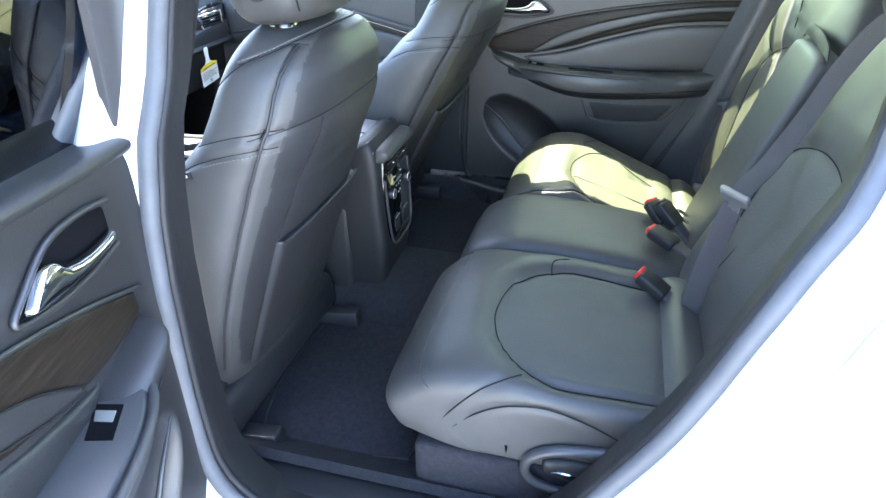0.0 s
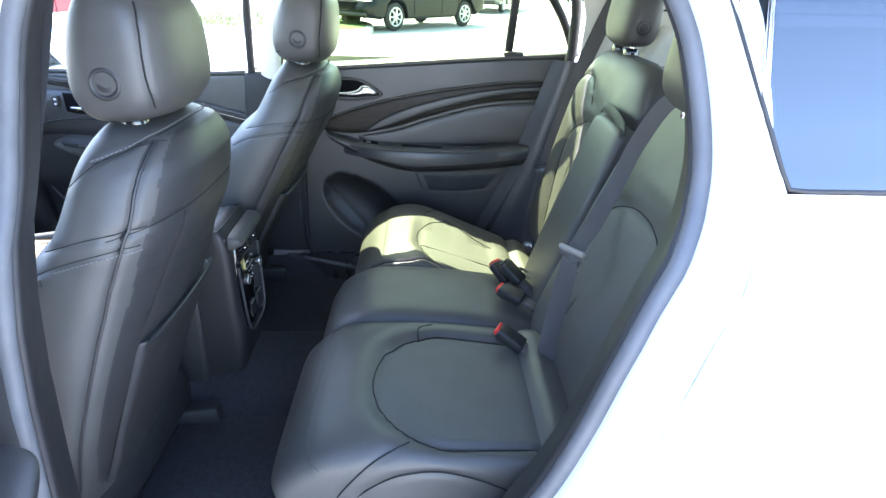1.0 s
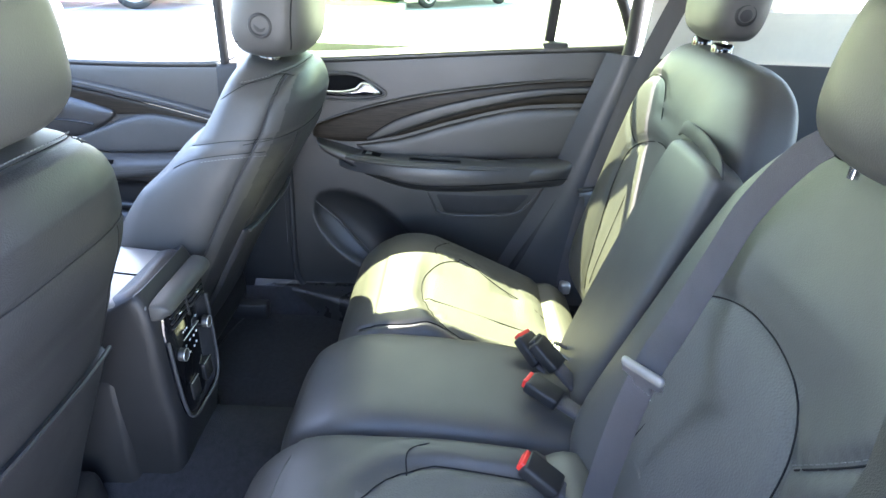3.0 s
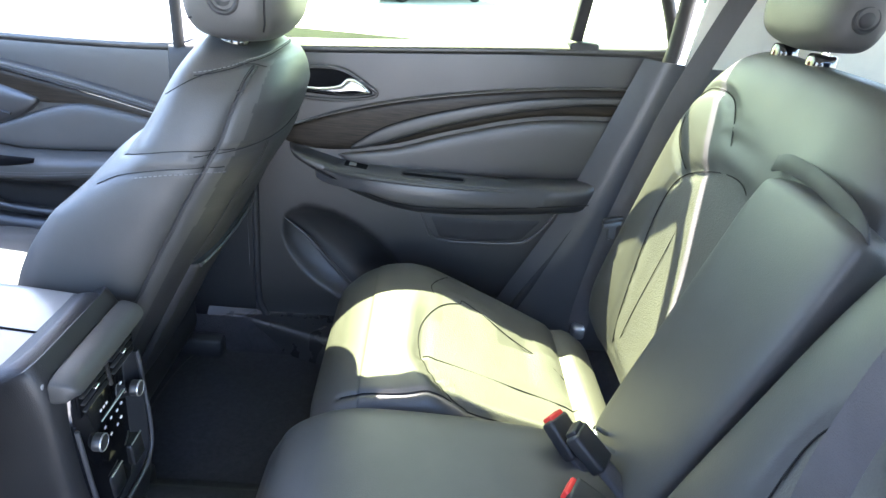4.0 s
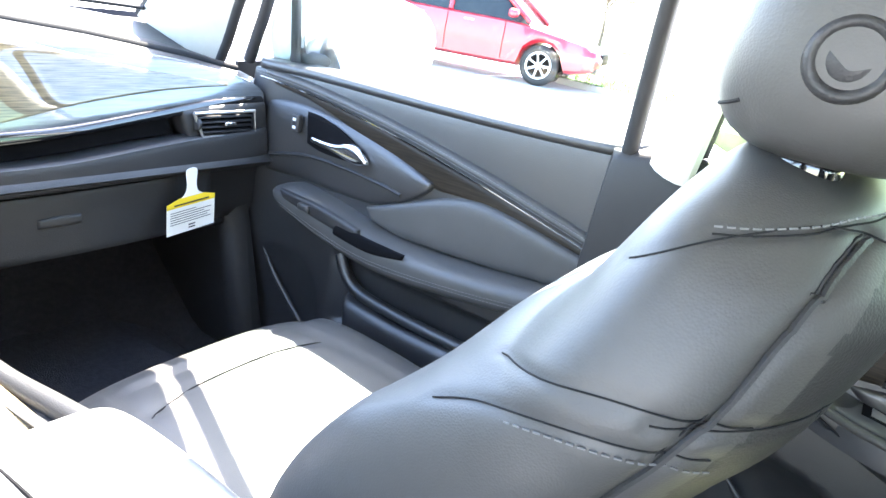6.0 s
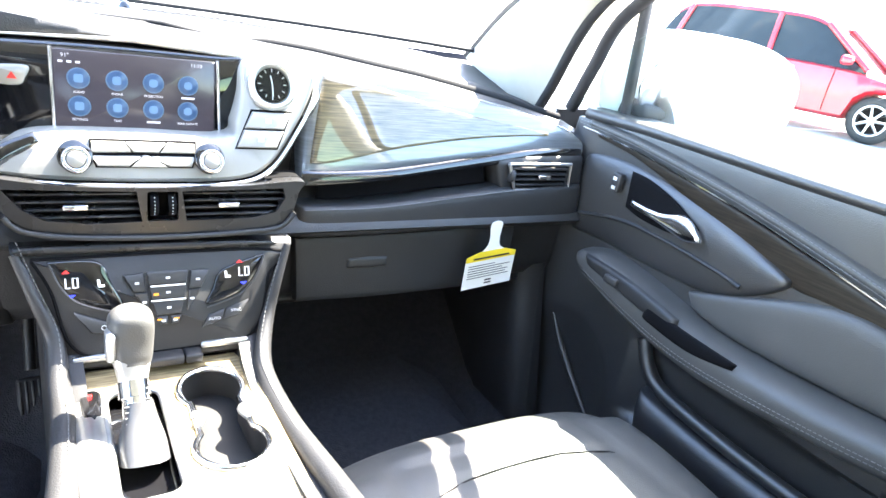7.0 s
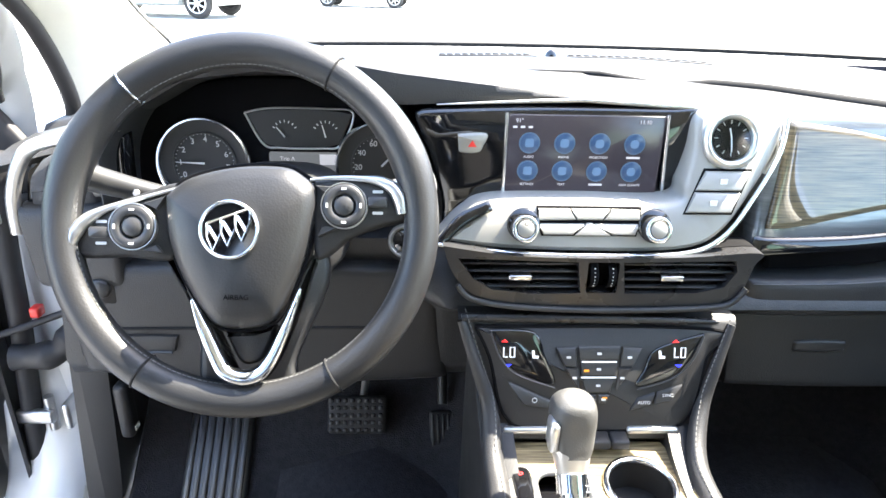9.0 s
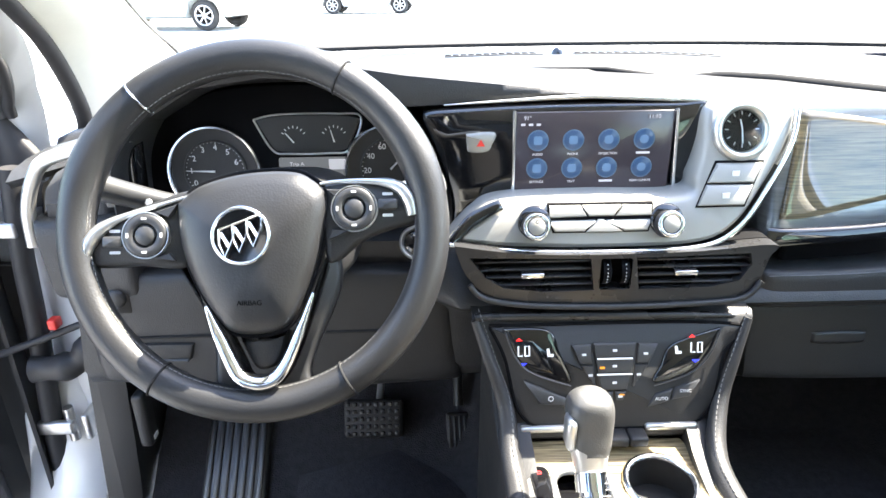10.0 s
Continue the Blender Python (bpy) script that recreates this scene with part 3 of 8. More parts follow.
part("cowl", box((-.80, 1.86, 1.02), (.76, 2.04, 1.150), .02), PLASTIC, car, "black cowl under the windscreen")
part("hinge_pillar", thick(sheet(20, 6, lambda s, t: Vector((-.845 + .082 * t, 1.640 - .036 * t * t, .42 + s * .56))), .004), PAINT, car, "white painted hinge pillar")
part("pillar_seal", tube([(-.757, 1.592, z) for z in np.linspace(.45, .93, 16)], .013, 10), RUBBER, car, "black seal along the door opening")
part("corner_seal", prism([(-.84, 1.16), (-.817, 1.105), (-.782, 1.043), (-.80, .985), (-.835, .99), (-.86, 1.08), (-.87, 1.15)], .015, lambda u, v, h: Vector((u, 1.622 - h, v)), .004, 40), RUBBER, car, "black rubber corner of the door opening")
part("door_edge_seal", tube([(-.822, 1.6, 1.06), (-.84, 1.6, .928), (-.852, 1.6, .783), (-.871, 1.6, .62), (-.885, 1.6, .45)], .016, 10, n=30, flat=.8), RUBBER, car, "black seal beside the hinges")
for sgn in (-1, 1):
    part("kick_panel", patch([(1.74, .95), (1.66, .95), (1.60, .93) if sgn < 0 else (1.48, .93)], [(1.74, .43), (1.64, .43), (1.53, .44) if sgn < 0 else (1.36, .44)], lambda u, v, h: Vector((CX + sgn * ((.725 if sgn < 0 else .70) - h), u, v)), .025, 16, 14, .03, 4), PLASTIC, car, "black kick panel beside the footwell")


# ---- front seats ----
def seat_parts(seat):
    def back_warp(co):
        # side bolsters stand forward of the middle of the backrest
        k = min(1.0, abs(co.x) / 0.24)
        low = max(0.0, min(1.0, (1.065 - co.z) / 0.07)) * max(0.0, min(1.0, (co.z - 0.60) / 0.1))
        mid = 0.59 - (co.z - .86) * .43
        ahead = max(0.0, min(1.0, (co.y - mid) / .05))
        behind = max(0.0, min(1.0, (mid - co.y) / .05))
        if ahead:
            co.y += ahead * ahead * (3 - 2 * ahead) * low * (0.035 * k ** 2 - 0.03 * (1 - k ** 2))
        elif behind:
            # the rear panel bows out behind the piping
            w_ = min(1.0, abs(co.x) / float(np.interp(co.z, [.54, .62, .86, 1.0, 1.1, 1.18, 1.222], [.19, .235, .262, .257, .242, .205, .15])))
            co.y -= float(np.interp(co.z, [.55, .7, .8, .9, 1.0, 1.16, 1.21, 1.24], [0, .008, .022, .038, .052, .058, .043, 0])) * (1 - w_ ** 3) * behind
        return co

    bm = loft([(.71, .54, .19, .06, 3), (.69, .62, .235, .085, 3.4), (.60, .86, .262, .10, 3.4), (.522, 1.0, .257, .085, 3.2), (.480, 1.055, .250, .069, 3.2), (.452, 1.1, .242, .066, 3.2), (.42, 1.18, .205, .058, 3), (.405, 1.222, .15, .045, 2.6), (.40, 1.238, .07, .02, 2.2), (.40, 1.24, .03, .005, 2)], 150, 200, warp=back_warp)
    back_bm = bm
    seams = []
    for s_ in (-1, 1):
        # piping between the rear panel and the side
        pipe = on_skin(bm, [(s_ * .14, .338, 1.232), (s_ * .19, .338, 1.215), (s_ * .225, .345, 1.17), (s_ * .242, .362, 1.115), (s_ * .25, .385, 1.074), (s_ * .256, .425, .996), (s_ * .258, .471, .913), (s_ * .256, .515, .832), (s_ * .25, .565, .73), (s_ * .235, .61, .62)], 90)
        crease(bm, pipe, .007, .004)
        seams.append((pipe, s_))
        # two cross seams over the bolster
        for arc in ([(.4, .372, 1.10), (.4, .40, 1.102), (.4, .44, 1.103), (.4, .49, 1.096), (.4, .53, 1.082)], [(.4, .386, 1.074), (.4, .42, 1.078), (.4, .461, 1.076), (.4, .52, 1.064), (.4, .56, 1.045)]):
            arc = cast(bm, [(s_ * p[0], p[1], p[2]) for p in arc], (-s_, 0, 0), 50)
            crease(bm, arc, .005, .002)
            seams.append((arc, 0))
    for s_ in (-1, 1):
        top = cast(bm, [(s_ * .4, .342, 1.208), (s_ * .4, .365, 1.213), (s_ * .4, .385, 1.212), (s_ * .4, .427, 1.197), (s_ * .4, .468, 1.172)], (-s_, 0, 0), 40)
        crease(bm, top, .005, .0014)
        seams.append((top, 0))
    rear_arc = cast(bm, [(-.235, .2, 1.095), (-.12, .2, 1.10), (0, .2, 1.102), (.12, .2, 1.10), (.235, .2, 1.095)], (0, 1, 0), 60)
    crease(bm, rear_arc, .005, .003)
    seams.append((rear_arc, 0))
    ridge = cast(bm, [(-.205, .2, 1.196), (-.12, .2, 1.216), (0, .2, 1.221), (.12, .2, 1.216), (.205, .2, 1.196)], (0, 1, 0), 60)
    crease(bm, ridge, .004, .002)
    seams.append((ridge, 0))
    for s_ in (-1, 1):
        rib = cast(bm, [(s_ * .168, .2, .893), (s_ * .150, .2, .98), (s_ * .125, .2, 1.095)], (0, 1, 0), 40)
        crease(bm, rib, .004, .002)
        seams.append((rib, 0))
    back = part("backrest", bm, LEATHER, seat)
    back.data.materials.append(SEATBACK)
    for f in back.data.polygons:
        c = f.center
        if c.y < float(np.interp(c.z, [.62, .73, .832, .913, .996, 1.074, 1.115, 1.17, 1.215], [.61, .565, .515, .471, .425, .385, .362, .345, .336])) and abs(c.x) < .26:
            f.material_index = 1
    for path, s_ in seams:
        part("piping" if s_ else "seam", tube(path, .0026 if s_ else .0007, 6), SEATBACK if s_ else SEAMDARK, back)
        if s_:
            part("seam", tube([q + Vector((s_ * .001, .0045, .002)) for q in path], .0008, 6), SEAMDARK, back)
    for q in (seams[2][0], seams[5][0]):
        part("stitching", stitches([v + Vector((math.copysign(.0028, v.x), 0, -.007)) for v in q], .007, .0045, .0008), THREAD, back)
    part("stitching", stitches([v + Vector((0, -.002, .005)) for v in ridge], .007, .0045, .0008), THREAD, back)

    # rear shell with its map pocket
    def rear(u, v, h):
        y = np.interp(v, [.56, .62, .86, 1.0, 1.1, 1.2], [.63, .605, .50, .437, .386, .362])
        bow = float(np.interp(v, [.55, .7, .8, .9], [0, .008, .022, .038])) * (1 - min(1, abs(u) / .262) ** 3)
        return Vector((u, y - h - bow - .006 * (1 - (u / .25) ** 2), v))
    pk = part("map_pocket", patch([(-.172, .888), (-.10, .893), (0, .894), (.10, .893), (.172, .888)], [(-.165, .60), (-.1, .585), (0, .58), (.1, .585), (.165, .60)], rear, .012, 40, 20, .004, 5), SEATBACK, seat, "stitched map pocket")
    part("hem", tube([rear(u, np.interp(u, [-.172, -.1, 0, .1, .172], [.887, .891, .892, .891, .887]), .012) for u in np.linspace(-.170, .170, 30)], .0035, 6), SEATBACK, pk)
    part("lower_shell", patch([(-.235, .62), (0, .60), (.235, .62)], [(-.22, .47), (0, .45), (.22, .47)], lambda u, v, h: Vector((u, .665 + (.6 - v) * .35 - h, v)), .03, 30, 12, .12, 4), PLASTIC, seat)
    # headrest on two posts
    hb = loft([(.40, 1.234, .04, .02, 2), (.40, 1.243, .115, .060, 2.6), (.397, 1.276, .142, .080, 3.2), (.388, 1.332, .145, .080, 3.4), (.376, 1.395, .137, .068, 3.2), (.368, 1.424, .115, .048, 2.8), (.365, 1.435, .05, .012, 2)], 48, 80)
    bot = []
    for s_ in (-1, 1):
        p = on_skin(hb, [(s_ * .12, .34, 1.25), (s_ * .138, .335, 1.30), (s_ * .138, .325, 1.36), (s_ * .12, .315, 1.425)], 40)
        crease(hb, p, .005, .003)
        bot.append(p)
    low = on_skin(hb, [(-.13, .45, 1.268), (-.07, .47, 1.262), (0, .475, 1.26), (.07, .47, 1.262), (.13, .45, 1.268)], 30)
    head = part("headrest", hb, LEATHER, seat)
    for p in bot + [low]:
        part("seam", tube(p, .0014, 6), SEAMDARK, head)
    for s_ in (-1, 1):
        part("post", tube([(s_ * .074, .40, 1.19), (s_ * .074, .398, 1.26)], .006, 12), CHROME, seat, "chrome headrest post")
        part("guide", loft([(.40, 1.225, .026, .022, 2.4), (.40, 1.243, .024, .02, 2.4), (.40, 1.246, .012, .01, 2)], 8, 24, cx=s_ * .074), GLOSS, seat)
    return head


def headrest_button(head, side):
    c = Vector((side * .1435, .395, 1.303))
    ring = part("fold_button", disc(c + Vector((side * .004, 0, 0)), (side, 0, 0), .024, .012, 40, .003, .016), SEATBACK, head)
    part("button_face", disc(c + Vector((side * .002, 0, 0)), (side, 0, 0), .0155, .008, 32, .004), SEATBACK, ring)


def front_seat(label, m, button_side, tag_side):
    seat = thing("front_seat", label, "car seat", "front seats")
    head = seat_parts(seat)
    headrest_button(head, button_side)
    cb = loft([(.62, .66, .20, .05, 3), (.70, .655, .24, .075, 3.2), (.82, .64, .265, .09, 3.4), (1.0, .645, .268, .095, 3.4), (1.09, .645, .262, .09, 3.2), (1.14, .63, .245, .07, 3), (1.165, .605, .2, .035, 2.4), (1.17, .60, .1, .01, 2)], 70, 96,
              warp=lambda co: Vector((co.x, co.y, co.z + (.022 * min(1, abs(co.x) / .24) ** 3 - .008 if co.z > .66 and co.y < 1.1 else 0))))
    for s_ in (-1, 1):
        p = on_skin(cb, [(s_ * .175, .72, .75), (s_ * .175, .9, .75), (s_ * .165, 1.05, .75), (s_ * .15, 1.13, .70)], 40)
        crease(cb, p, .006, .004)
        p2 = on_skin(cb, [(s_ * .26, .80, .70), (s_ * .265, .95, .71), (s_ * .255, 1.07, .71), (s_ * .2, 1.15, .68)], 40)
        crease(cb, p2, .005, .003)
    front = on_skin(cb, [(-.16, 1.02, .75), (-.08, 1.045, .75), (0, 1.05, .75), (.08, 1.045, .75), (.16, 1.02, .75)], 40)
    crease(cb, front, .006, .004)
    cush = part("cushion", cb, LEATHER, seat)
    part("seam", tube(front, .0012, 6), SEAMDARK, cush)
    part("side_valance", box((-.27, .62, .47), (.27, 1.08, .575), .03, 3), PLASTIC, seat)
    for x in (-.22, .22):
        part("seat_rail", box((x - .02, .55, .412), (x + .02, 1.12, .475), .006), PLASTIC, seat)
    lab = part("sewn_label", box((tag_side * .262 - .003, .515, 1.048), (tag_side * .262 + .003, .55, 1.060), .001), PLASTIC, seat, "small sewn airbag label")
    part("label_print", box((tag_side * .2655 - .0004, .52, 1.052), (tag_side * .2655 + .0004, .546, 1.0565)), WHITEINK, lab)
    seat.matrix_world = m
    return seat


front_seat("dark leather front passenger seat with fold button on its headrest", Matrix.Translation((.360, 0, 0)), -1, 1)
pivot = Matrix.Translation((0, .6, .6))
front_seat("dark leather driver's seat, upright, map pocket on its back", Matrix.Translation((-.437, .03, -.010)) @ pivot @ pose(0, 0, 0, -8) @ pivot.inverted(), -1, -1)


# ---- rear bench ----
def insert_dist(x, y, ic, y0, rx, ry, narrow=0.10):
    """Under 1 within a seat insert that is round to the front and narrows to the rear."""
    if y > y0:
        return math.hypot((x - ic) / rx, (y - y0) / ry)
    f = min(1.2, (y0 - y) / .2)
    return abs(x - ic + (narrow - .1) * .17 * f) / (rx * (1 - narrow * f))


bench = thing("rear_seat_cushion", "dark leather rear bench cushion, sewn round inserts", "car seat", "rear bench")


def rear_cushion(x0, x1, ic, y0, rx, ry, y_front, label, o, fans, shift, narrow=.1, tilt=0.0):
    cx, a = (x0 + x1) / 2, (x1 - x0) / 2

    def w(co):
        if co.z > .655:
            d = insert_dist(co.x, co.y, ic, y0, rx, ry, narrow)
            rear = -.165 + shift
            k = 1 / (1 + math.exp(-(co.y - rear) / .006))
            co.z += k * (-.009 * (d < 1) * min(1, (1 - d) * 6) - .012 * math.exp(-((d - 1) / .065) ** 2)) + .006 * math.exp(-((d - 1.28) / .16) ** 2) * k
            co.z += -.010 * math.exp(-((co.y - rear) / .010) ** 2) + .010 * (1 - k) * math.exp(-((co.y - rear + .035) / .035) ** 2)
        elif co.y > .10:
            co.y -= (.655 - co.z) * .30
        back = max(0.0, .06 - co.y)
        if o > 0 and co.x > .3:
            co.x -= (co.x - .3) / .275 * .32 * max(0.0, .10 - co.y)
        if o < 0 and co.z < .6:
            co.z = .6 - (.6 - co.z) * .22
        co.z -= tilt * back * max(0.0, min(1.0, (co.z - .5) / .15))
        return co
    st = [(-.30, .60, a - .02, .085, 6), (-.27, .60, a - .005, .11, 7), (-.1, .605, a, .125, 8), (y_front - .14, .615, a, .13, 8), (y_front - .075, .605, a, .126, 8), (y_front - .032, .592, a - .003, .108, 7), (y_front - .008, .578, a - .012, .078, 6), (y_front + .003, .57, a - .03, .045, 5), (y_front + .006, .566, a - .06, .014, 4)]
    bm = loft(st, 110, 240, cx=cx, warp=w)
    lines = []
    # seam from the insert to the front lower corner
    if o < 0:
        lines.append([(ic + rx * .88, y0 + ry * .45, .75), (ic + rx * 1.1, y0 + ry * .42, .75), (ic + rx * 1.22, y0 + ry * .22, .75)])
    else:
        lines.append([(ic - rx * .95, y0 + ry * .5, .75), (ic - rx * 1.0, y_front - .10, .75), (ic - rx * .92, y_front - .02, .70)])
        lines.append([(ic + rx * .8, y0 + ry * .62, .75), (ic + rx * 1.25, y0 + ry * .80, .75), (ic + rx * 1.7, y0 + ry * .5, .75)])
    paths = []
    for ln in lines + fans:
        pth = cast(bm, ln, (0, -.25, -1), 60)
        crease(bm, pth, .006, .0035)
        paths.append(pth)
    if o < 0:
        for ln in ([(-.7, .076, .78), (-.7, .106, .756), (-.7, .142, .723), (-.7, .180, .677), (-.7, .214, .631)], [(-.7, .199, .612), (-.7, .164, .652), (-.7, .122, .683), (-.7, .084, .698), (-.7, .029, .704), (-.7, -.036, .687), (-.7, -.097, .659)]):
            pth = cast(bm, ln, (.684, .069, -.719), 60, .0015)
            crease(bm, pth, .006, .004)
            paths.append(pth)
    rim = [(ic - o * .0 + k * rx * 1.30, y_front - .026 - .03 * abs(k) ** 4, .715) for k in (-1, -.7, -.3, 0, .3, .7, 1)]
    ob = part("cushion", bm, LEATHER, bench, label)
    ob.data.materials.append(LEATHER_F)
    for f in ob.data.polygons:
        c = f.center
        if c.z > .66 - tilt * .3 and c.y > -.165 + shift and insert_dist(c.x, c.y, ic, y0, rx, ry, narrow) < .97:
            f.material_index = 1
    edge = [(ic + rx * math.cos(t), y0 + ry * math.sin(t), .75) for t in np.linspace(0, math.pi, 15)]
    ends = [ic - (narrow - .1) * .17 * f + k * rx * (1 - narrow * f) for f in ((y0 + .16 - shift) / .2,) for k in (1, -1)]
    edge = [(ends[0], -.16 + shift, .75)] + edge + [(ends[1], -.16 + shift, .75)]
    for pth in paths + [cast_on(ob, edge, (0, 0, -1), 110, .0006)]:
        part("seam", tube(pth, .0012, 6), SEAMDARK, ob)
    if o < 0:
        part("piping", tube(on_skin_of(ob, rim), .0022, 6), LEATHER, ob)
        part("stitching", stitches([v + Vector((0, -.006, .0015)) for v in on_skin_of(ob, rim)], .007, .0045, .0006), THREAD, ob)
    return ob


def on_skin_of(ob, pts, n=70):
    bm = bmesh.new()
    bm.from_mesh(ob.data)
    out = on_skin(bm, pts, n)
    bm.free()
    return out


rear_cushion(-.705, -.235, -.487, .005, .180, .150, .290, "shaded seat place", -1, [], .01)
rear_cushion(.062, .575, .243, -.03, .157, .108, .222, "sunlit seat place", 1, [[(.195, .072, .75), (.178, -.20, .75)]], -.055, .5, .21)
mid = loft([(-.30, .575, .13, .085, 6), (-.27, .58, .145, .11, 7), (-.1, .602, .147, .128, 7), (.12, .616, .147, .13, 7), (.20, .608, .147, .122, 7), (.245, .592, .143, .095, 6), (.262, .58, .13, .05, 5), (.268, .574, .09, .015, 4)], 60, 100, cx=-.087)
part("cushion", mid, LEATHER, bench, "flat middle seat place")
part("front_base", box((-.69, -.2, .415), (.57, .19, .565), .02, 3), PLASTIC, bench)
part("base_cover", box((-.70, -.10, .412), (-.23, .262, .568), .015, 3), MAT, bench)

# slide lever at the outer side of the cushion
bez = part("lever_bezel", tube([(-.712, -.13, .650), (-.714, -.049, .644), (-.716, .01, .634), (-.716, .046, .612), (-.714, .058, .581), (-.714, .046, .555), (-.714, .006, .541), (-.712, -.05, .536)], .010, 10, n=40, flat=.8), SATINGREY, bench, "grey lever bezel on the cushion side")
part("slide_lever", patch([(.03, .605), (-.02, .612), (-.11, .606)], [(.03, .575), (-.02, .560), (-.11, .555)], lambda u, v, h: Vector((-.702 - h, u, v)), .016, 24, 12, .01, 2.4), PLASTIC, bez, "dark seat slide lever")
# Chrome tube added as the highlight on the dark lever.
part("lever_edge", tube([(-.716, .012, .584), (-.719, -.018, .588), (-.718, -.07, .576), (-.714, -.11, .566)], .0024, 6, n=14), CHROME, bez, "chrome strip for the highlight along the lever")


def back_plane(v, o=-1):
    return -.22 - (v - .74) * .41 if o < 0 else -.31 - (v - .74) * .245


backs = thing("rear_bench_back", "dark leather rear backrest with centre armrest", "car seat", "rear bench")


def rear_back(x0, x1, ic, top, label, o):
    cx, a = (x0 + x1) / 2, (x1 - x0) / 2
    th = .055

    def w(co):
        front = back_plane(co.z, o) - th * .3
        if co.y > front:
            d = abs(co.x - ic)
            co.y += .014 * math.exp(-((d - .22) / .08) ** 2) * max(0, min(1, (1.25 - co.z) / .1)) - .010 * math.exp(-(d / .15) ** 4) * max(0, min(1, (1.12 - co.z) / .06))
        # rounded outer shoulder
        return co
    st = [(back_plane(.66, o) - th, .66, a - .03, .04, 4), (back_plane(.74, o) - th, .74, a, th, 6), (back_plane(.95, o) - th, .95, a, th, 6), (back_plane(1.1, o) - th, 1.1, a - .005, th, 5), (back_plane(top - .10, o) - th, top - .10, a - .03, th, 5), (back_plane(top - .04, o) - th, top - .04, a - .065, th * .9, 4), (back_plane(top - .01, o) - th, top - .01, a - .11, th * .6, 3), (back_plane(top, o) - th, top, a - .15, .008, 2)]
    bm = loft(st, 90, 160, cx=cx, warp=w)

    def P(u, v):
        return (u, back_plane(v, o) + .004, v)
    if o > 0:
        lines = [[P(.335, .70), P(.39, .90), P(.40, 1.0), P(.375, 1.055), P(.29, 1.09), P(.21, 1.105), P(.155, 1.095), P(.13, 1.06), P(.14, .90), P(.145, .70)],
                 [P(.385, 1.062), P(.455, 1.11), P(.485, 1.165), P(.45, 1.20), P(.40, 1.211), P(.34, 1.205), P(.305, 1.18), P(.265, 1.135), P(.225, 1.118)],
                 [P(.13, 1.06), P(.10, 1.08), P(.07, 1.085)]]
        fans = [[P(.315, 1.075), P(.305, .70)], [P(.215, 1.095), P(.225, .70)]]
    else:
        lines = [[P(-.30, .80), P(-.262, .97), P(-.28, 1.03), P(-.335, 1.055), P(-.41, 1.062), P(-.49, 1.05), P(-.545, 1.015), P(-.575, .96), P(-.60, .84)],
                 [P(-.565, 1.0), P(-.60, 1.035), P(-.635, 1.075), P(-.66, 1.12)], [P(-.58, .97), P(-.62, 1.0), P(-.66, 1.03)]]
        fans = [[P(-.36, 1.05), P(-.33, .80)], [P(-.47, 1.045), P(-.47, .80)]]
    paths = []
    for ln, r, dp in [(k, .0012, .007) for k in lines] + [(k, .0008, .004) for k in fans]:
        p = cast(bm, ln, (0, -1, -.1), 70)
        crease(bm, p, .009 if dp > .004 else .006, dp)
        paths.append((p, r))
    ob = part("back_cushion", bm, LEATHER, backs, label)
    ob.data.materials.append(LEATHER_F)
    loop = interp(lines[0], 40)
    for f in ob.data.polygons:
        c = f.center
        if c.y > back_plane(c.z, o) - .04:
            zs = [(loop[i][0], loop[i][2]) for i in range(40)]
            inside = False
            for (xa, za), (xb, zb) in zip(zs, zs[1:] + zs[:1]):
                if (za > c.z) != (zb > c.z) and c.x < (xb - xa) * (c.z - za) / (zb - za) + xa:
                    inside = not inside
            f.material_index = int(inside)
    for q, r in paths:
        part("seam", tube(q, r, 6), SEAMDARK, ob)
    part("stitching", stitches([v + Vector((0, .002, .006)) for v in (paths[1][0] if o < 0 else paths[2][0])], .008, .005, .0007), THREAD, ob)
    return ob


rear_back(-.70, -.155, -.44, 1.275, "shaded backrest", -1)
rb = rear_back(-.115, .515, .26, 1.285, "sunlit backrest with the middle place", 1)
# folded centre armrest with its pull strap
def arm_plane(v):
    return -.262 - (v - .74) * .34


arm = loft([(arm_plane(.70), .70, .10, .03, 5), (arm_plane(.73), .73, .112, .035, 6), (arm_plane(1.0), 1.0, .116, .035, 6), (arm_plane(1.12), 1.12, .114, .035, 6), (arm_plane(1.15), 1.15, .10, .03, 4), (arm_plane(1.16), 1.16, .05, .01, 2.4)], 50, 80, cx=-.03)
part("centre_armrest", arm, LEATHER, backs, "folded centre armrest")
part("pull_strap", ribbon([(.105, arm_plane(1.17) + .012, 1.165), (.06, arm_plane(1.2) + .028, 1.178), (-.03, arm_plane(1.2) + .03, 1.178), (-.10, arm_plane(1.18) + .025, 1.165), (-.13, arm_plane(1.14) + .016, 1.14)], .024, .004, 30, (0, -.3, 1)), RUBBER, backs, "black pull strap")
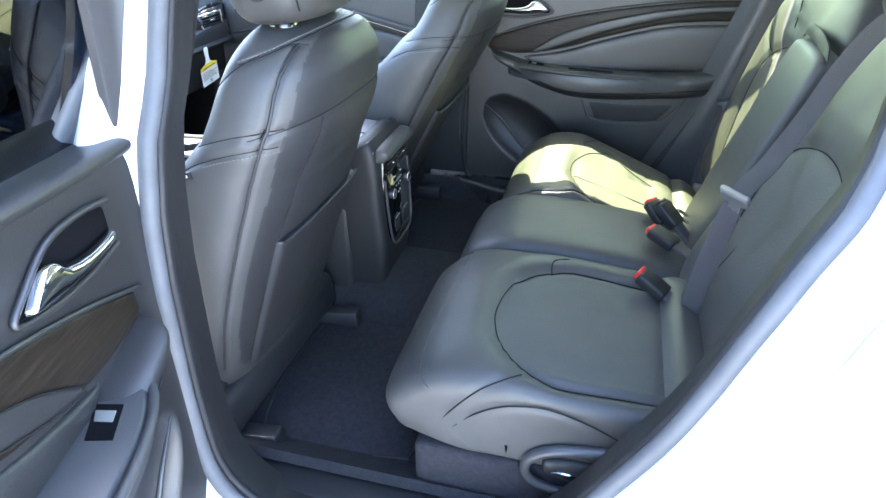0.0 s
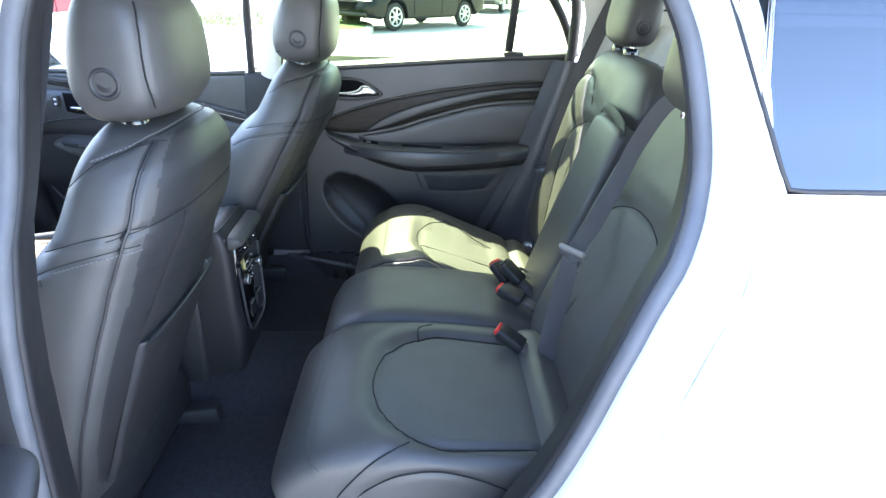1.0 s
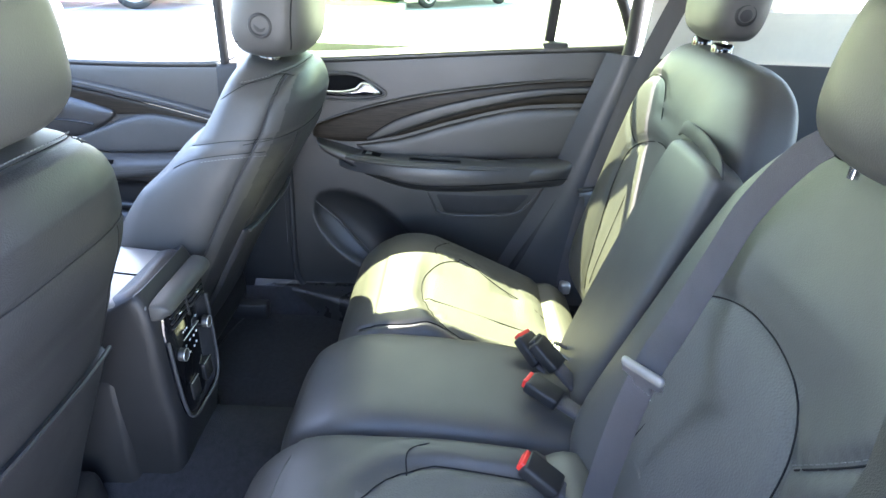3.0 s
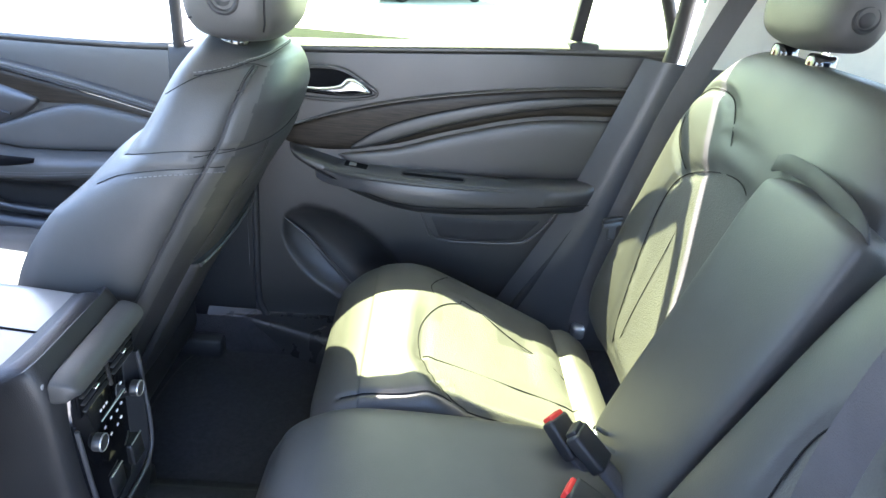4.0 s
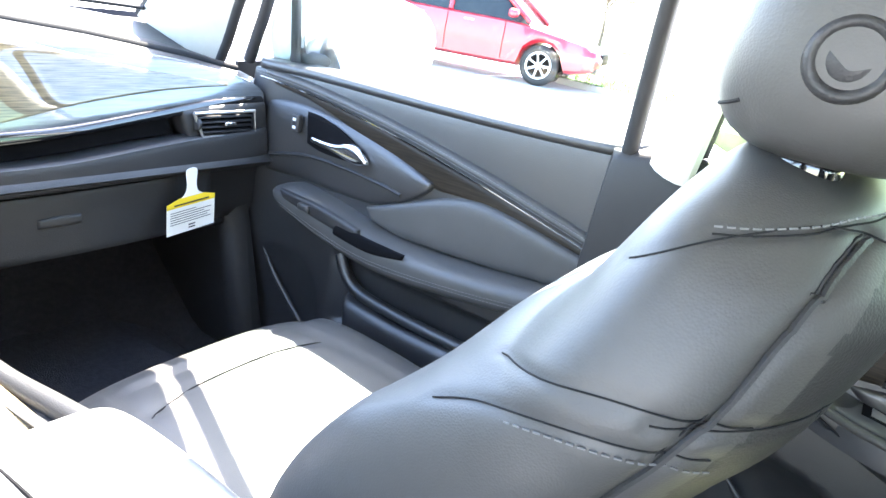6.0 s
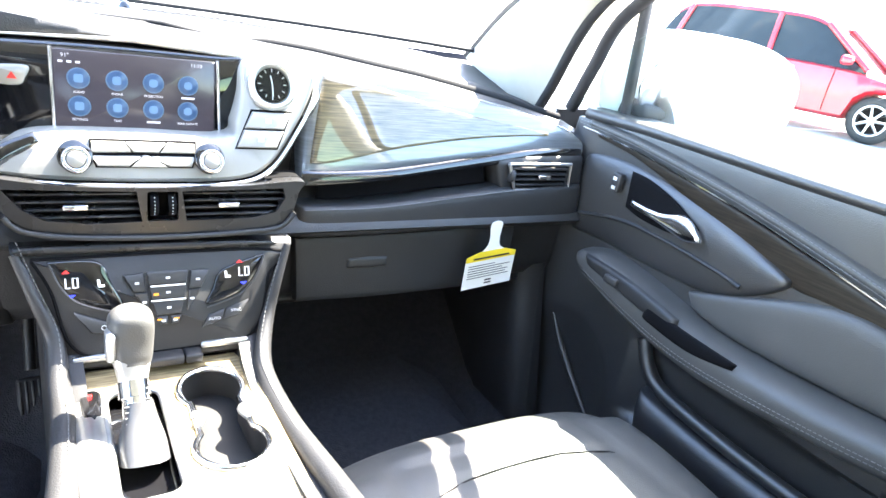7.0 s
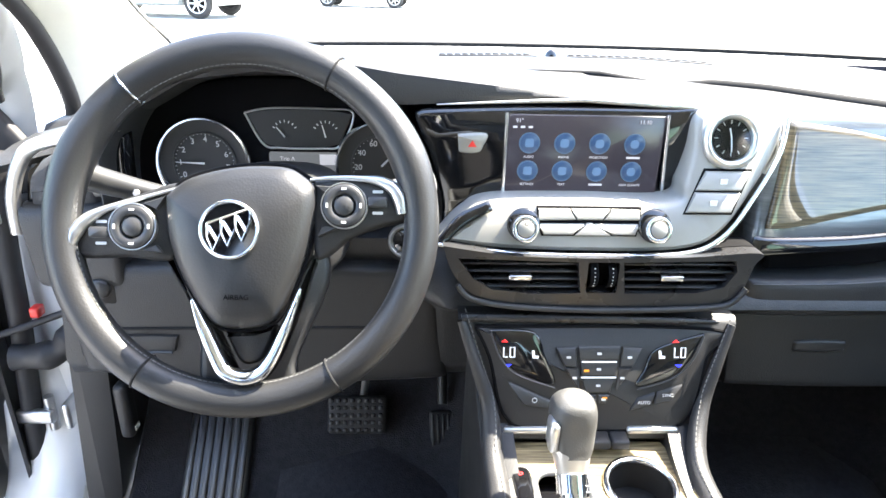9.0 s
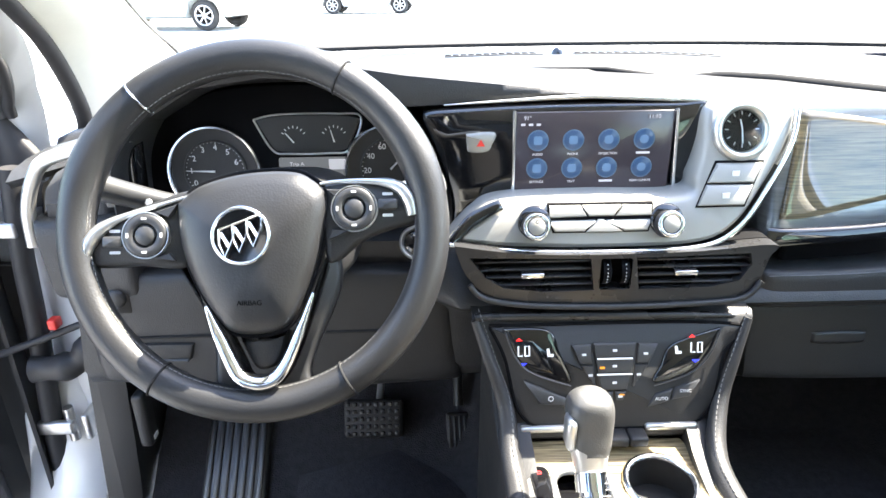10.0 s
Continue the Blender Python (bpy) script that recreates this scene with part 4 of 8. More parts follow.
for x, y, dz in ((-.465, -.402, -.045), (.285, -.492, -.012)):
    hb = loft([(y, 1.315, .03, .02, 2), (y, 1.325, .10, .042, 2.6), (y - .003, 1.36, .120, .052, 3.2), (y - .012, 1.43, .120, .05, 3.2), (y - .018, 1.475, .105, .042, 2.8), (y - .02, 1.49, .05, .012, 2)], 40, 64, cx=x)
    h = part("headrest", moved(hb, Matrix.Translation((0, 0, dz))), LEATHER, backs)
    for s_ in (-1, 1):
        part("post", tube([(x + s_ * .055, y + .005, 1.25), (x + s_ * .055, y, 1.34)], .0055, 10), CHROME, backs, "chrome headrest post")
        part("guide", loft([(y + .005, 1.27, .024, .02, 2.4), (y + .005, 1.298, .022, .018, 2.4), (y + .005, 1.301, .012, .01, 2)], 8, 20, cx=x + s_ * .055), GLOSS, backs)
    if x > 0:
        ring = part("fold_button", disc((x - .122, y, 1.358), (-1, 0, 0), .02, .01, 32, .003, .013), RUBBER, h)
        part("button_face", disc((x - .122, y, 1.358), (-1, 0, 0), .0125, .008, 24, .003), RUBBER, ring)


# ---- doors ----
def rear_door(label, name, pane=GLASS, trim=False):
    door = thing(name, label, "car door", "rear doors")

    def pl(u, v, h):
        return Vector((.708 - h, u, v))

    def relief(u, v):
        r = 0.0
        # speaker bowl, low at the front
        a, b = u - .265, v - .655
        p, q = a * .80 + b * .60, -a * .60 + b * .80
        d = (p / .185) ** 2 + (q / .095) ** 2
        r -= .040 * max(0.0, 1 - d) ** .6 if d < 1 else 0
        return r
    base = part("panel", patch([(.50, 1.15), (.334, 1.168), (.1, 1.185), (-.15, 1.205), (-.445, 1.222)], [(.50, .43), (.36, .415), (.15, .42), (0, .43), (-.125, .45)], pl, .015, 150, 110, .05, 8, relief=relief), PANEL, door)
    part("belt_cap", patch([(.52, 1.168), (.334, 1.180), (.1, 1.198), (-.15, 1.217), (-.45, 1.236)], [(.52, 1.145), (.334, 1.158), (.1, 1.176), (-.15, 1.196), (-.45, 1.214)], pl, .020, 60, 10, .06, 2.4), PANEL, door, "padded window ledge")
    top = [(.42, .985), (.30, 1.03), (.17, 1.067), (.039, 1.094), (-.12, 1.118), (-.27, 1.134), (-.42, 1.140)]
    low = [(.42, .955), (.34, .942), (.268, .945), (.16, .968), (.028, 1.012), (-.16, 1.06), (-.395, 1.078)]
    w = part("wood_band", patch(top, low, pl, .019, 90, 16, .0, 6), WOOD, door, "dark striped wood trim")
    part("top_line", tube([pl(u, v + .003, .019) for u, v in interp(top, 60)], .003, 6), PANEL, w)
    leaf_t = [(.262, .958), (.18, 1.012), (.05, 1.058), (-.12, 1.098), (-.26, 1.116), (-.37, 1.122)]
    leaf_b = [(.262, .950), (.20, .966), (.05, 1.022), (-.12, 1.070), (-.26, 1.096), (-.37, 1.105)]
    leaf = part("leaf_inlay", patch(leaf_t, leaf_b, lambda u, v, h: pl(u, v, h + .017), .006, 70, 10, .0, 3), PANEL, door)
    part("inlay_line", tube([pl(u, v, .0222) for u, v in interp(leaf_t + leaf_b[::-1], 90)], .0010, 5), SEAMDARK, leaf)
    part("insert_pad", patch([(.30, .935), (.16, .962), (.028, 1.006), (-.16, 1.054), (-.385, 1.070)], [(.28, .922), (.16, .888), (0, .90), (-.16, .91), (-.318, .915)], pl, .024, 70, 18, .0, 5), PANEL, door, "padded dark insert")
    at = [(.405, .955), (.33, .935), (.20, .902), (.10, .892), (-.05, .905), (-.20, .918), (-.335, .926)]
    ab = [(.395, .935), (.335, .90), (.25, .852), (.13, .818), (0, .815), (-.15, .828), (-.31, .845)]
    arm = part("armrest", patch(at, ab, pl, .070, 90, 26, .0, 3.2), PANEL, door, "padded dark armrest")
    part("armrest_seam", tube([pl(u, v, .0715) for u, v in interp([(.33, .912), (.24, .872), (.12, .842), (-.05, .848), (-.2, .865), (-.30, .878)], 60)], .0015, 6), SEAMDARK, arm)
    plate = [(.345, .700), (.335, .672), (.30, .642), (.237, .621), (.146, .612), (.02, .612), (-.12, .626), (-.24, .648), (-.29, .668), (-.30, .69), (-.15, .694), (.05, .690), (.287, .702)]
    sw = part("switch_plate", prism(plate, .045, lambda u, v, h: Vector((v, u, .921 - (.30 - u) * .03 + h)), .004, 70), SATINGREY, door, "satin grey switch plate on the armrest")
    part("plate_lip", tube([Vector((v - .004, u, .914 - (.30 - u) * .03)) for u, v in interp([(.34, .684), (.335, .668), (.30, .638), (.237, .617), (.146, .608), (.02, .608), (-.12, .622)], 50)], [.006, .006, .006, .002], 8), LEATHER, sw)
    part("switch_frame", prism([(.272, .689), (.273, .656), (.221, .643), (.219, .674)], .004, lambda u, v, h: Vector((v, u, .9222 - (.30 - u) * .03 + h))), DARKVOID, sw)
    part("window_switch", prism([(.262, .684), (.263, .659), (.225, .648), (.223, .671)], .006, lambda u, v, h: Vector((v, u, .926 - (.30 - u) * .10 + h)), .0015), SILVERPLASTIC, sw, "silver window switch")
    cup = [(v, u) for u, v in rounded(.624, -.005, .652, .140, .012, 4)]
    # Near-black plate on the ledge gives the cup's inner shade as colour.
    pc = part("pull_cup", prism(cup, .004, lambda u, v, h: Vector((v, u, .9226 - (.30 - u) * .03 + h))), DARKVOID, sw, "pull cup, its shade a near-black patch")
    part("cup_rim", tube([Vector((v, u, .9225 - (.30 - u) * .03)) for u, v in cup], .0022, 6, True), PLASTIC, sw)
    lip = [(.095, .822), (.075, .775), (.045, .738), (-.06, .735), (-.165, .745), (-.205, .778), (-.245, .835)]
    part("pocket_lip", tube([pl(u, v, .0165) for u, v in interp(lip, 60)], [.0015, .004, .0045, .0045, .004, .0015], 8), PANEL, door)
    # Dark patch just proud of the panel; its colour stands for the pocket's shade.
    part("pocket_floor", patch([(.07, .80), (-.07, .80), (-.215, .81)], [(.04, .74), (-.06, .737), (-.165, .748)], pl, .0165, 30, 10, .0, 8), RUBBER, door, "map pocket")
    ring = [(.425, .765), (.36, .71), (.30, .64), (.24, .575), (.19, .55)]
    part("speaker_ridge", tube([pl(u, v, .012) for u, v in interp(ring, 40)], [.001, .0045, .0055, .0045, .001], 8), PANEL, door)
    # Raised near-black patch; the recess's shade is in its colour.
    rec = part("handle_recess", patch([(.40, 1.118), (.34, 1.128), (.28, 1.124), (.215, 1.085)], [(.40, 1.070), (.34, 1.066), (.28, 1.066), (.215, 1.078)], pl, .017, 40, 10, .0, 6), DARKVOID, door, "handle recess, its shade a near-black patch")
    part("bezel", tube([pl(u, v, .019) for u, v in interp([(.40, 1.122), (.34, 1.132), (.28, 1.128), (.225, 1.097), (.208, 1.082), (.225, 1.072), (.28, 1.062), (.34, 1.060), (.40, 1.064)], 50)], .004, 8), PANEL, rec)
    part("lever", patch([(.39, 1.090), (.33, 1.090), (.292, 1.098), (.275, 1.112), (.25, 1.110), (.222, 1.088)], [(.39, 1.080), (.33, 1.076), (.29, 1.074), (.27, 1.074), (.25, 1.076), (.222, 1.082)], lambda u, v, h: pl(u, v, h + .022), .012, 40, 12, .0, 2.6), CHROME, door, "chrome door release lever")
    # window frame, divider and glass
    fr = part("window_frame", tube([(.735, .56, 1.16), (.70, .53, 1.38), (.65, .47, 1.55), (.64, .2, 1.572), (.648, -.1, 1.555), (.66, -.26, 1.50), (.69, -.38, 1.36), (.72, -.45, 1.22)], .014, 8, n=60), RUBBER, door, "black window frame")
    if trim:
        part("frame_trim", ribbon([(.712, .525, 1.15), (.690, .505, 1.34), (.650, .455, 1.50), (.628, .36, 1.548), (.622, .1, 1.555)], .085, .016, 40, [(0, 1, 0), (0, 1, 0), (0, .8, .6), (0, 0, 1), (0, 0, 1)]), SATINGREY, fr, "pale grey trim of the window frame")
    part("divider", box((-.014, -.013, 0), (.014, .013, .33), .004), RUBBER, door, "black window divider").matrix_local = pose(.728, -.222, 1.215, 2.5, -13, 0)
    part("divider_foot", box((.69, -.27, 1.205), (.735, -.205, 1.232), .006), PLASTIC, door)
    part("window_pane", thick(sheet(8, 14, lambda s, t: Vector((.745 - .105 * s, .56 - t * 1.0 + .06 * s * (t * 2 - 1), 1.17 + .395 * s))), .004), pane, door, "side window")
    part("outer_skin", thick(sheet(20, 24, lambda s, t: (lambda z: Vector((side(z) - .02, .60 - t * (.60 - rear_edge(z)) , z)))(.43 + s * .76)), .004), PAINT, door, "white outer skin")
    part("edge_closing", thick(sheet(10, 4, lambda s, t: Vector((.715 + t * .165, .595 - .08 * (1 - t), .43 + s * .74))), .004), PAINT, door)
    return door


def front_door(label, name, glass_up=True):
    door = thing(name, label, "car door", "front doors")

    def pl(u, v, h):
        return Vector((.752 - h - .03 * max(0, (u - 1.3) / .2) ** 2, u, v))

    def relief(u, v):
        e = max(abs(u - .95) / .24, abs(v - .70) / .075)
        r = -.03 * max(0.0, min(1.0, (1.1 - e) / .25))
        a, b = u - 1.36, v - .62
        d = (a / .12) ** 2 + (b / .13) ** 2
        return r - (.02 * (1 - d) if d < 1 else 0)
    part("panel", patch([(1.47, 1.115), (1.30, 1.122), (1.0, 1.122), (.80, 1.128), (.66, 1.135)], [(1.50, .48), (1.30, .44), (1.0, .43), (.80, .43), (.66, .44)], pl, .015, 130, 100, .05, 8, relief=relief), PANEL, door)
    part("belt_cap", patch([(1.46, 1.135), (1.30, 1.138), (1.0, 1.138), (.80, 1.142), (.645, 1.150)], [(1.46, 1.112), (1.30, 1.116), (1.0, 1.116), (.80, 1.12), (.645, 1.126)], pl, .02, 50, 10, .06, 2.4), PANEL, door, "padded window ledge")
    st = [(1.44, 1.118), (1.30, 1.110), (1.10, 1.086), (.90, 1.050), (.71, 1.006), (.64, .985)]
    sb = [(1.44, 1.104), (1.30, 1.092), (1.10, 1.066), (.90, 1.028), (.71, .984), (.64, .965)]
    r = part("stitched_roll", patch(st, sb, pl, .030, 80, 14, .0, 2.4), LEATHER, door, "stitched leather roll")
    for k in (.3, .7):
        part("stitching", stitches([pl(u, v, .0305) for u, v in interp([(a[0], a[1] * (1 - k) + b[1] * k) for a, b in zip(st, sb)], 80)], .007, .0045, .0006), THREAD, r)
    part("chrome_line", tube([pl(u, v - .004, .022) for u, v in interp(sb, 60)], .0022, 6), CHROME, door, "thin chrome line")
    part("wood_band", patch([(1.42, 1.098), (1.30, 1.086), (1.10, 1.060), (.90, 1.022), (.71, .978), (.64, .96)], [(1.42, 1.09), (1.30, 1.072), (1.15, 1.03), (1.0, .985), (.90, .985), (.64, .935)], pl, .018, 80, 14, .0, 6), WOOD, door, "dark striped wood trim")
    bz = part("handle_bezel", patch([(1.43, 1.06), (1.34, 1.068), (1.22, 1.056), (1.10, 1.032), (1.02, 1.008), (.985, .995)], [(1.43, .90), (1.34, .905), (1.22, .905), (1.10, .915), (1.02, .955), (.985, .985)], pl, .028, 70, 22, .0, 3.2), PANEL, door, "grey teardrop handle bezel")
    # Same near-black patch on the bezel, colour for the shade of a recess.
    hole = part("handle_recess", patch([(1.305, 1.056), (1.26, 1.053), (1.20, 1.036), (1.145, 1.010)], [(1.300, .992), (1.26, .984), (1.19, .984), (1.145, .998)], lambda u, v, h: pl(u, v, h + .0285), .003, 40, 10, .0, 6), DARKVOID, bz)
    part("lever", patch([(1.285, 1.012), (1.22, 1.012), (1.18, 1.022), (1.155, 1.018), (1.130, .998)], [(1.285, 1.000), (1.22, .994), (1.18, .986), (1.155, .984), (1.130, .992)], lambda u, v, h: pl(u, v, h + .034), .010, 40, 10, .0, 2.6), CHROME, door, "chrome door release lever")
    part("lock_switch", box((.708, 1.315, 1.012), (.722, 1.335, 1.046), .003), BUTTON, bz)
    for z in (1.02, 1.036):
        part("lock_mark", box((.7065, 1.321, z - .003), (.709, 1.329, z + .003)), WHITEINK, bz)
    # Black tube puts a line of shade across the bezel.
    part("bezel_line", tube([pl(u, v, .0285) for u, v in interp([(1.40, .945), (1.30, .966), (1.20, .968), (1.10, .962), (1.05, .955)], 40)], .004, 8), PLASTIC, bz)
    part("insert_pad", patch([(1.14, .905), (1.05, .94), (.97, .972), (.90, .990), (.82, .985), (.66, .955)], [(1.12, .885), (1.05, .872), (.97, .872), (.90, .876), (.82, .882), (.66, .90)], pl, .030, 70, 18, .0, 5), LEATHER, door, "padded leather insert")
    at = [(1.36, .89), (1.30, .905), (1.20, .895), (1.10, .878), (1.0, .872), (.85, .880), (.66, .905)]
    ab = [(1.35, .872), (1.30, .845), (1.20, .815), (1.10, .80), (1.0, .80), (.85, .818), (.66, .845)]
    arm = part("armrest", patch(at, ab, pl, .080, 90, 26, .0, 3.2), LEATHER, door, "padded leather armrest")
    for dz in (0, .006):
        part("stitching", stitches([pl(u, v + dz, .0805) for u, v in interp([(1.31, .862), (1.20, .838), (1.10, .824), (1.0, .826), (.85, .842), (.68, .868)], 80)], .007, .0045, .0006), THREAD, arm)
    sp = part("switch_plate", patch([(1.32, .898), (1.2, .893), (1.10, .878)], [(1.31, .880), (1.2, .862), (1.10, .850)], lambda u, v, h: pl(u, v, h + .070), .011, 40, 10, .0, 4), PLASTIC, door, "black switch plate")
    part("window_switch", box((.664, 1.225, .874), (.675, 1.255, .888), .003), BUTTON, sp)
    # Near-black patch on the armrest, colour for the shade inside the cup.
    part("pull_cup", patch([(1.16, .876), (1.07, .870), (.985, .868)], [(1.165, .850), (1.07, .842), (.99, .856)], lambda u, v, h: pl(u, v, h + .077), .005, 30, 8, .0, 3), DARKVOID, door, "pull cup, its shade a near-black patch")
    lip = [(1.19, .785), (1.165, .74), (1.12, .715), (1.0, .705), (.85, .705), (.70, .715)]
    part("pocket_lip", tube([pl(u, v, .014) for u, v in interp(lip, 60)], .013, 8), PANEL, door, "rim of the map pocket")
    part("map_pocket", patch([(1.17, .70), (1.0, .69), (.70, .70)], [(1.12, .50), (1.0, .48), (.70, .48)], pl, .040, 40, 16, .0, 4), PANEL, door, "moulded map pocket")
    part("speaker_ridge", tube([pl(u, v, .008) for u, v in interp([(1.43, .74), (1.38, .66), (1.30, .58), (1.22, .52)], 30)], [.002, .006, .006, .002], 8), PANEL, door)
    fr = part("window_frame", tube([(.770, 1.545, 1.115), (.760, 1.50, 1.20), (.742, 1.432, 1.30), (.715, 1.27, 1.395), (.685, 1.05, 1.485), (.655, .80, 1.55), (.645, .68, 1.56), (.66, .635, 1.50), (.70, .645, 1.3), (.735, .655, 1.14)], .013, 8, n=60), RUBBER, door, "black window frame")
    part("divider", tube([(.774, 1.402, 1.12), (.745, 1.392, 1.335)], .0105, 8), RUBBER, door, "black window divider")
    if glass_up:
        part("window_pane", thick(sheet(6, 10, lambda s, t: Vector((.772 - .11 * s, 1.53 - t * .87 - (1 - t) * .62 * s ** 1.3, 1.125 + .42 * s))), .004), GLASS, door, "clear side window")
    # mirror
    turn = Matrix.Translation((.945, 1.375, 1.19)) @ pose(0, 0, 0, 0, 0, -22) @ Matrix.Diagonal((1.38, 1.2, 1.26, 1))
    mb = loft([(-.018, 0, .115, .068, 2.8), (0, 0, .14, .082, 2.8), (.04, 0, .145, .084, 2.8), (.085, 0, .12, .066, 2.6), (.115, 0, .06, .025, 2)], 30, 56)
    m_ = part("mirror_housing", moved(mb, turn), PAINT, door, "white door mirror housing")
    part("mirror_glass", moved(prism(interp([(.13 * math.cos(a) * (1 if abs(math.cos(a)) < .9 else .97), .073 * math.sin(a)) for a in np.linspace(0, 2 * math.pi, 25)[:-1]], 24), .006, lambda u, v, h: Vector((u, -.021 - h, v)), .002), turn @ pose(0, 0, 0, 4, 0, 14)), CHROME, m_, "mirror glass")
    part("housing_seam", moved(tube([(.139 * math.cos(a), .012, .0815 * math.sin(a)) for a in np.linspace(-.5, 2.2, 30)], .0022, 6), turn), SATINGREY, m_)
    part("mirror_foot", box((.78, 1.37, 1.125), (.88, 1.44, 1.165), .015, 3), RUBBER, m_)
    part("outer_skin", thick(sheet(20, 24, lambda s, t: (lambda z: Vector((side(z) - .02, .655 + t * .895, z)))(.43 + s * .70)), .004), PAINT, door, "white outer skin")
    part("edge_closing", thick(sheet(12, 6, lambda s, t: Vector((.745 + t * .14, 1.56 + .03 * t, .45 + s * .66))), .006), PLASTIC, door, "dark door edge")
    part("inner_shell", thick(sheet(12, 6, lambda s, t: Vector((.772 + .03 * t, 1.44 + .085 * t, .45 + s * .66))), .005), PLASTIC, door, "dark shell at the hinge side")
    return door


rear_door("dark rear passenger door with striped wood and armrest", "rear_passenger_door", REARGLASS)
front_door("dark front passenger door with teardrop handle bezel", "front_passenger_door")
mirror = Matrix.Diagonal((-1, 1, 1, 1))


def open_left(door, hinge, angle):
    """Mirrors a right-hand door to the left side and swings it open on its hinge."""
    flip = Matrix.Translation((2 * CX, 0, 0)) @ mirror
    turn = Matrix.Translation(hinge) @ pose(0, 0, 0, 0, 0, angle) @ Matrix.Translation(-Vector(hinge))
    for ob in (door, *door.children_recursive):
        if ob.type == "MESH":
            ob.data.transform(turn @ flip @ ob.matrix_local)
            ob.data.flip_normals()
            ob.matrix_local = Matrix.Identity(4)


bpy.context.view_layer.update()
open_left(rear_door("open rear door behind the driver, pale grey in daylight", "rear_door_open", DARKGLASS, True), (-.73, .60, 0), -78)
dd = front_door("open driver's door standing away from the sill", "driver_door")
open_left(dd, (-.82, 1.66, 0), -56)
part("hinge_side_panel", prism([(-.96, .90), (-.880, .895), (-.902, .723), (-.935, .44), (-1.12, .44)], .012, lambda u, v, h: Vector((u, 1.635 - h, v)), .004), PLASTIC, dd, "dark panel at the hinge side")


# ---- dashboard ----
dash = thing("dashboard", "black dashboard with wood inlay and silver centre panel", "dashboard")


def brow(x):
    return float(np.interp(x, [-.76, -.62, -.24, -.1, .12, .22, .40, .58, .70, .76], [1.085, 1.12, 1.165, 1.17, 1.17, 1.165, 1.147, 1.122, 1.10, 1.08]))


def back_edge(x):
    u = (x - CX) / .74
    return 1.965 - .17 * abs(u) ** 2.4


def cut(x):
    """1 where the dash is set back for the instruments."""
    return float(np.interp(x, [-.62, -.60, -.235, -.215], [0, 1, 1, 0]))


def pad_section(x):
    b, e = brow(x), back_edge(x)
    k = .09 * float(np.interp(x, [-.66, -.58, -.30, -.12], [0, 1, 1, 0]))
    return [(e, 1.172 - .03 * abs(x / .74) ** 4), (1.70, b + .016), (1.60 + k, b + .012), (1.585 + k, b - .002), (1.575 + k, b + .006), (1.52 + k, b + .004), (1.485 + k, b - .002), (1.468 + k, b - .012), (1.478 + k, b - .022), (1.54 + k, b - .03), (1.72, b - .10), (e, b - .12)]


def sweep(section, xs, bend=None):
    bm = bmesh.new()
    rings = [[bm.verts.new((x, y, z)) for y, z in section(x)] for x in xs]
    return skin(bm, rings)


part("top_pad", sweep(pad_section, np.linspace(-.745, .735, 160)), DASHSKIN, dash, "soft padded dash top")
def pad_z(x, y):
    """Height of the dash top."""
    sec = sorted(pad_section(x)[:6])
    return float(np.interp(y, [p[0] for p in sec], [p[1] for p in sec]))


# Widening dark tube paints the shadow that the step would cast.
part("pad_step_line", tube([(x, y, pad_z(x, y) - .001) for x in np.linspace(-.15, .70, 60) for y in (float(np.interp(x, [-.15, .1, .31, .7], [1.625, 1.585, 1.548, 1.50])),)], [.001, .004, .007, .0085, .009, .009, .008], 8), SEAMDARK, dash, "dark tube for the shade of the step across the padded top")
BX = [-.62, -.58, -.50, -.42, -.36, -.302, -.257, -.162, -.10, -.044, .061, .129, .17]


def brow_section(x):
    """The shaded face over the instruments and the display, running out to the passenger side."""
    t = float(np.interp(x, BX, [1.145, 1.175, 1.206, 1.216, 1.214, 1.206, 1.199, 1.189, 1.183, 1.1785, 1.171, 1.166, 1.163]))
    b = float(np.interp(x, BX, [1.12, 1.14, 1.185, 1.196, 1.191, 1.172, 1.161, 1.166, 1.169, 1.171, 1.166, 1.162, 1.159]))
    q = brow(x) + .014
    return [(1.4615, b), (1.4590, b + (t - b) * .35), (1.462, t - .003), (1.469, t), (1.50, t + .001), (1.60, t * .55 + q * .45), (1.69, q), (1.69, b - .03), (1.50, b - .006)]


part("brow", sweep(brow_section, np.linspace(-.62, .17, 120)), DASHSKIN, dash, "shaded brow over the instruments and display")
part("brow_strip", tube([(x, 1.4555, float(np.interp(x, BX, [1.12, 1.14, 1.185, 1.196, 1.191, 1.172, 1.161, 1.166, 1.169, 1.171, 1.166, 1.162, 1.159]))) for x in np.linspace(-.215, .16, 40)], [.0008, .0025, .0035, .003], 8), SATIN, dash, "thin silver strip under the brow")
def vent_y(x):
    return float(np.interp(x, [-.22, -.03, .1, .25], [1.802, 1.797, 1.778, 1.735]))


for x0, x1 in ((-.205, -.045), (.005, .225)):
    wv = part("windscreen_vent", ribbon([(x, vent_y(x), pad_z(x, vent_y(x)) + .001) for x in np.linspace(x0, x1, 9)], .020, .003, 30, (0, 1, 0)), DASHSKIN, dash, "slotted windscreen vent")
    # Each slot is a raised near-black box, its shade given by colour.
    for x in np.arange(x0 + .006, x1 - .004, .0125):
        part("vent_slot", moved(box((-.0048, -.0075, -.001), (.0048, .0075, .0012), .0005, 1), Matrix.Translation((x, vent_y(x), pad_z(x, vent_y(x)) + .002))), DARKVOID, wv)
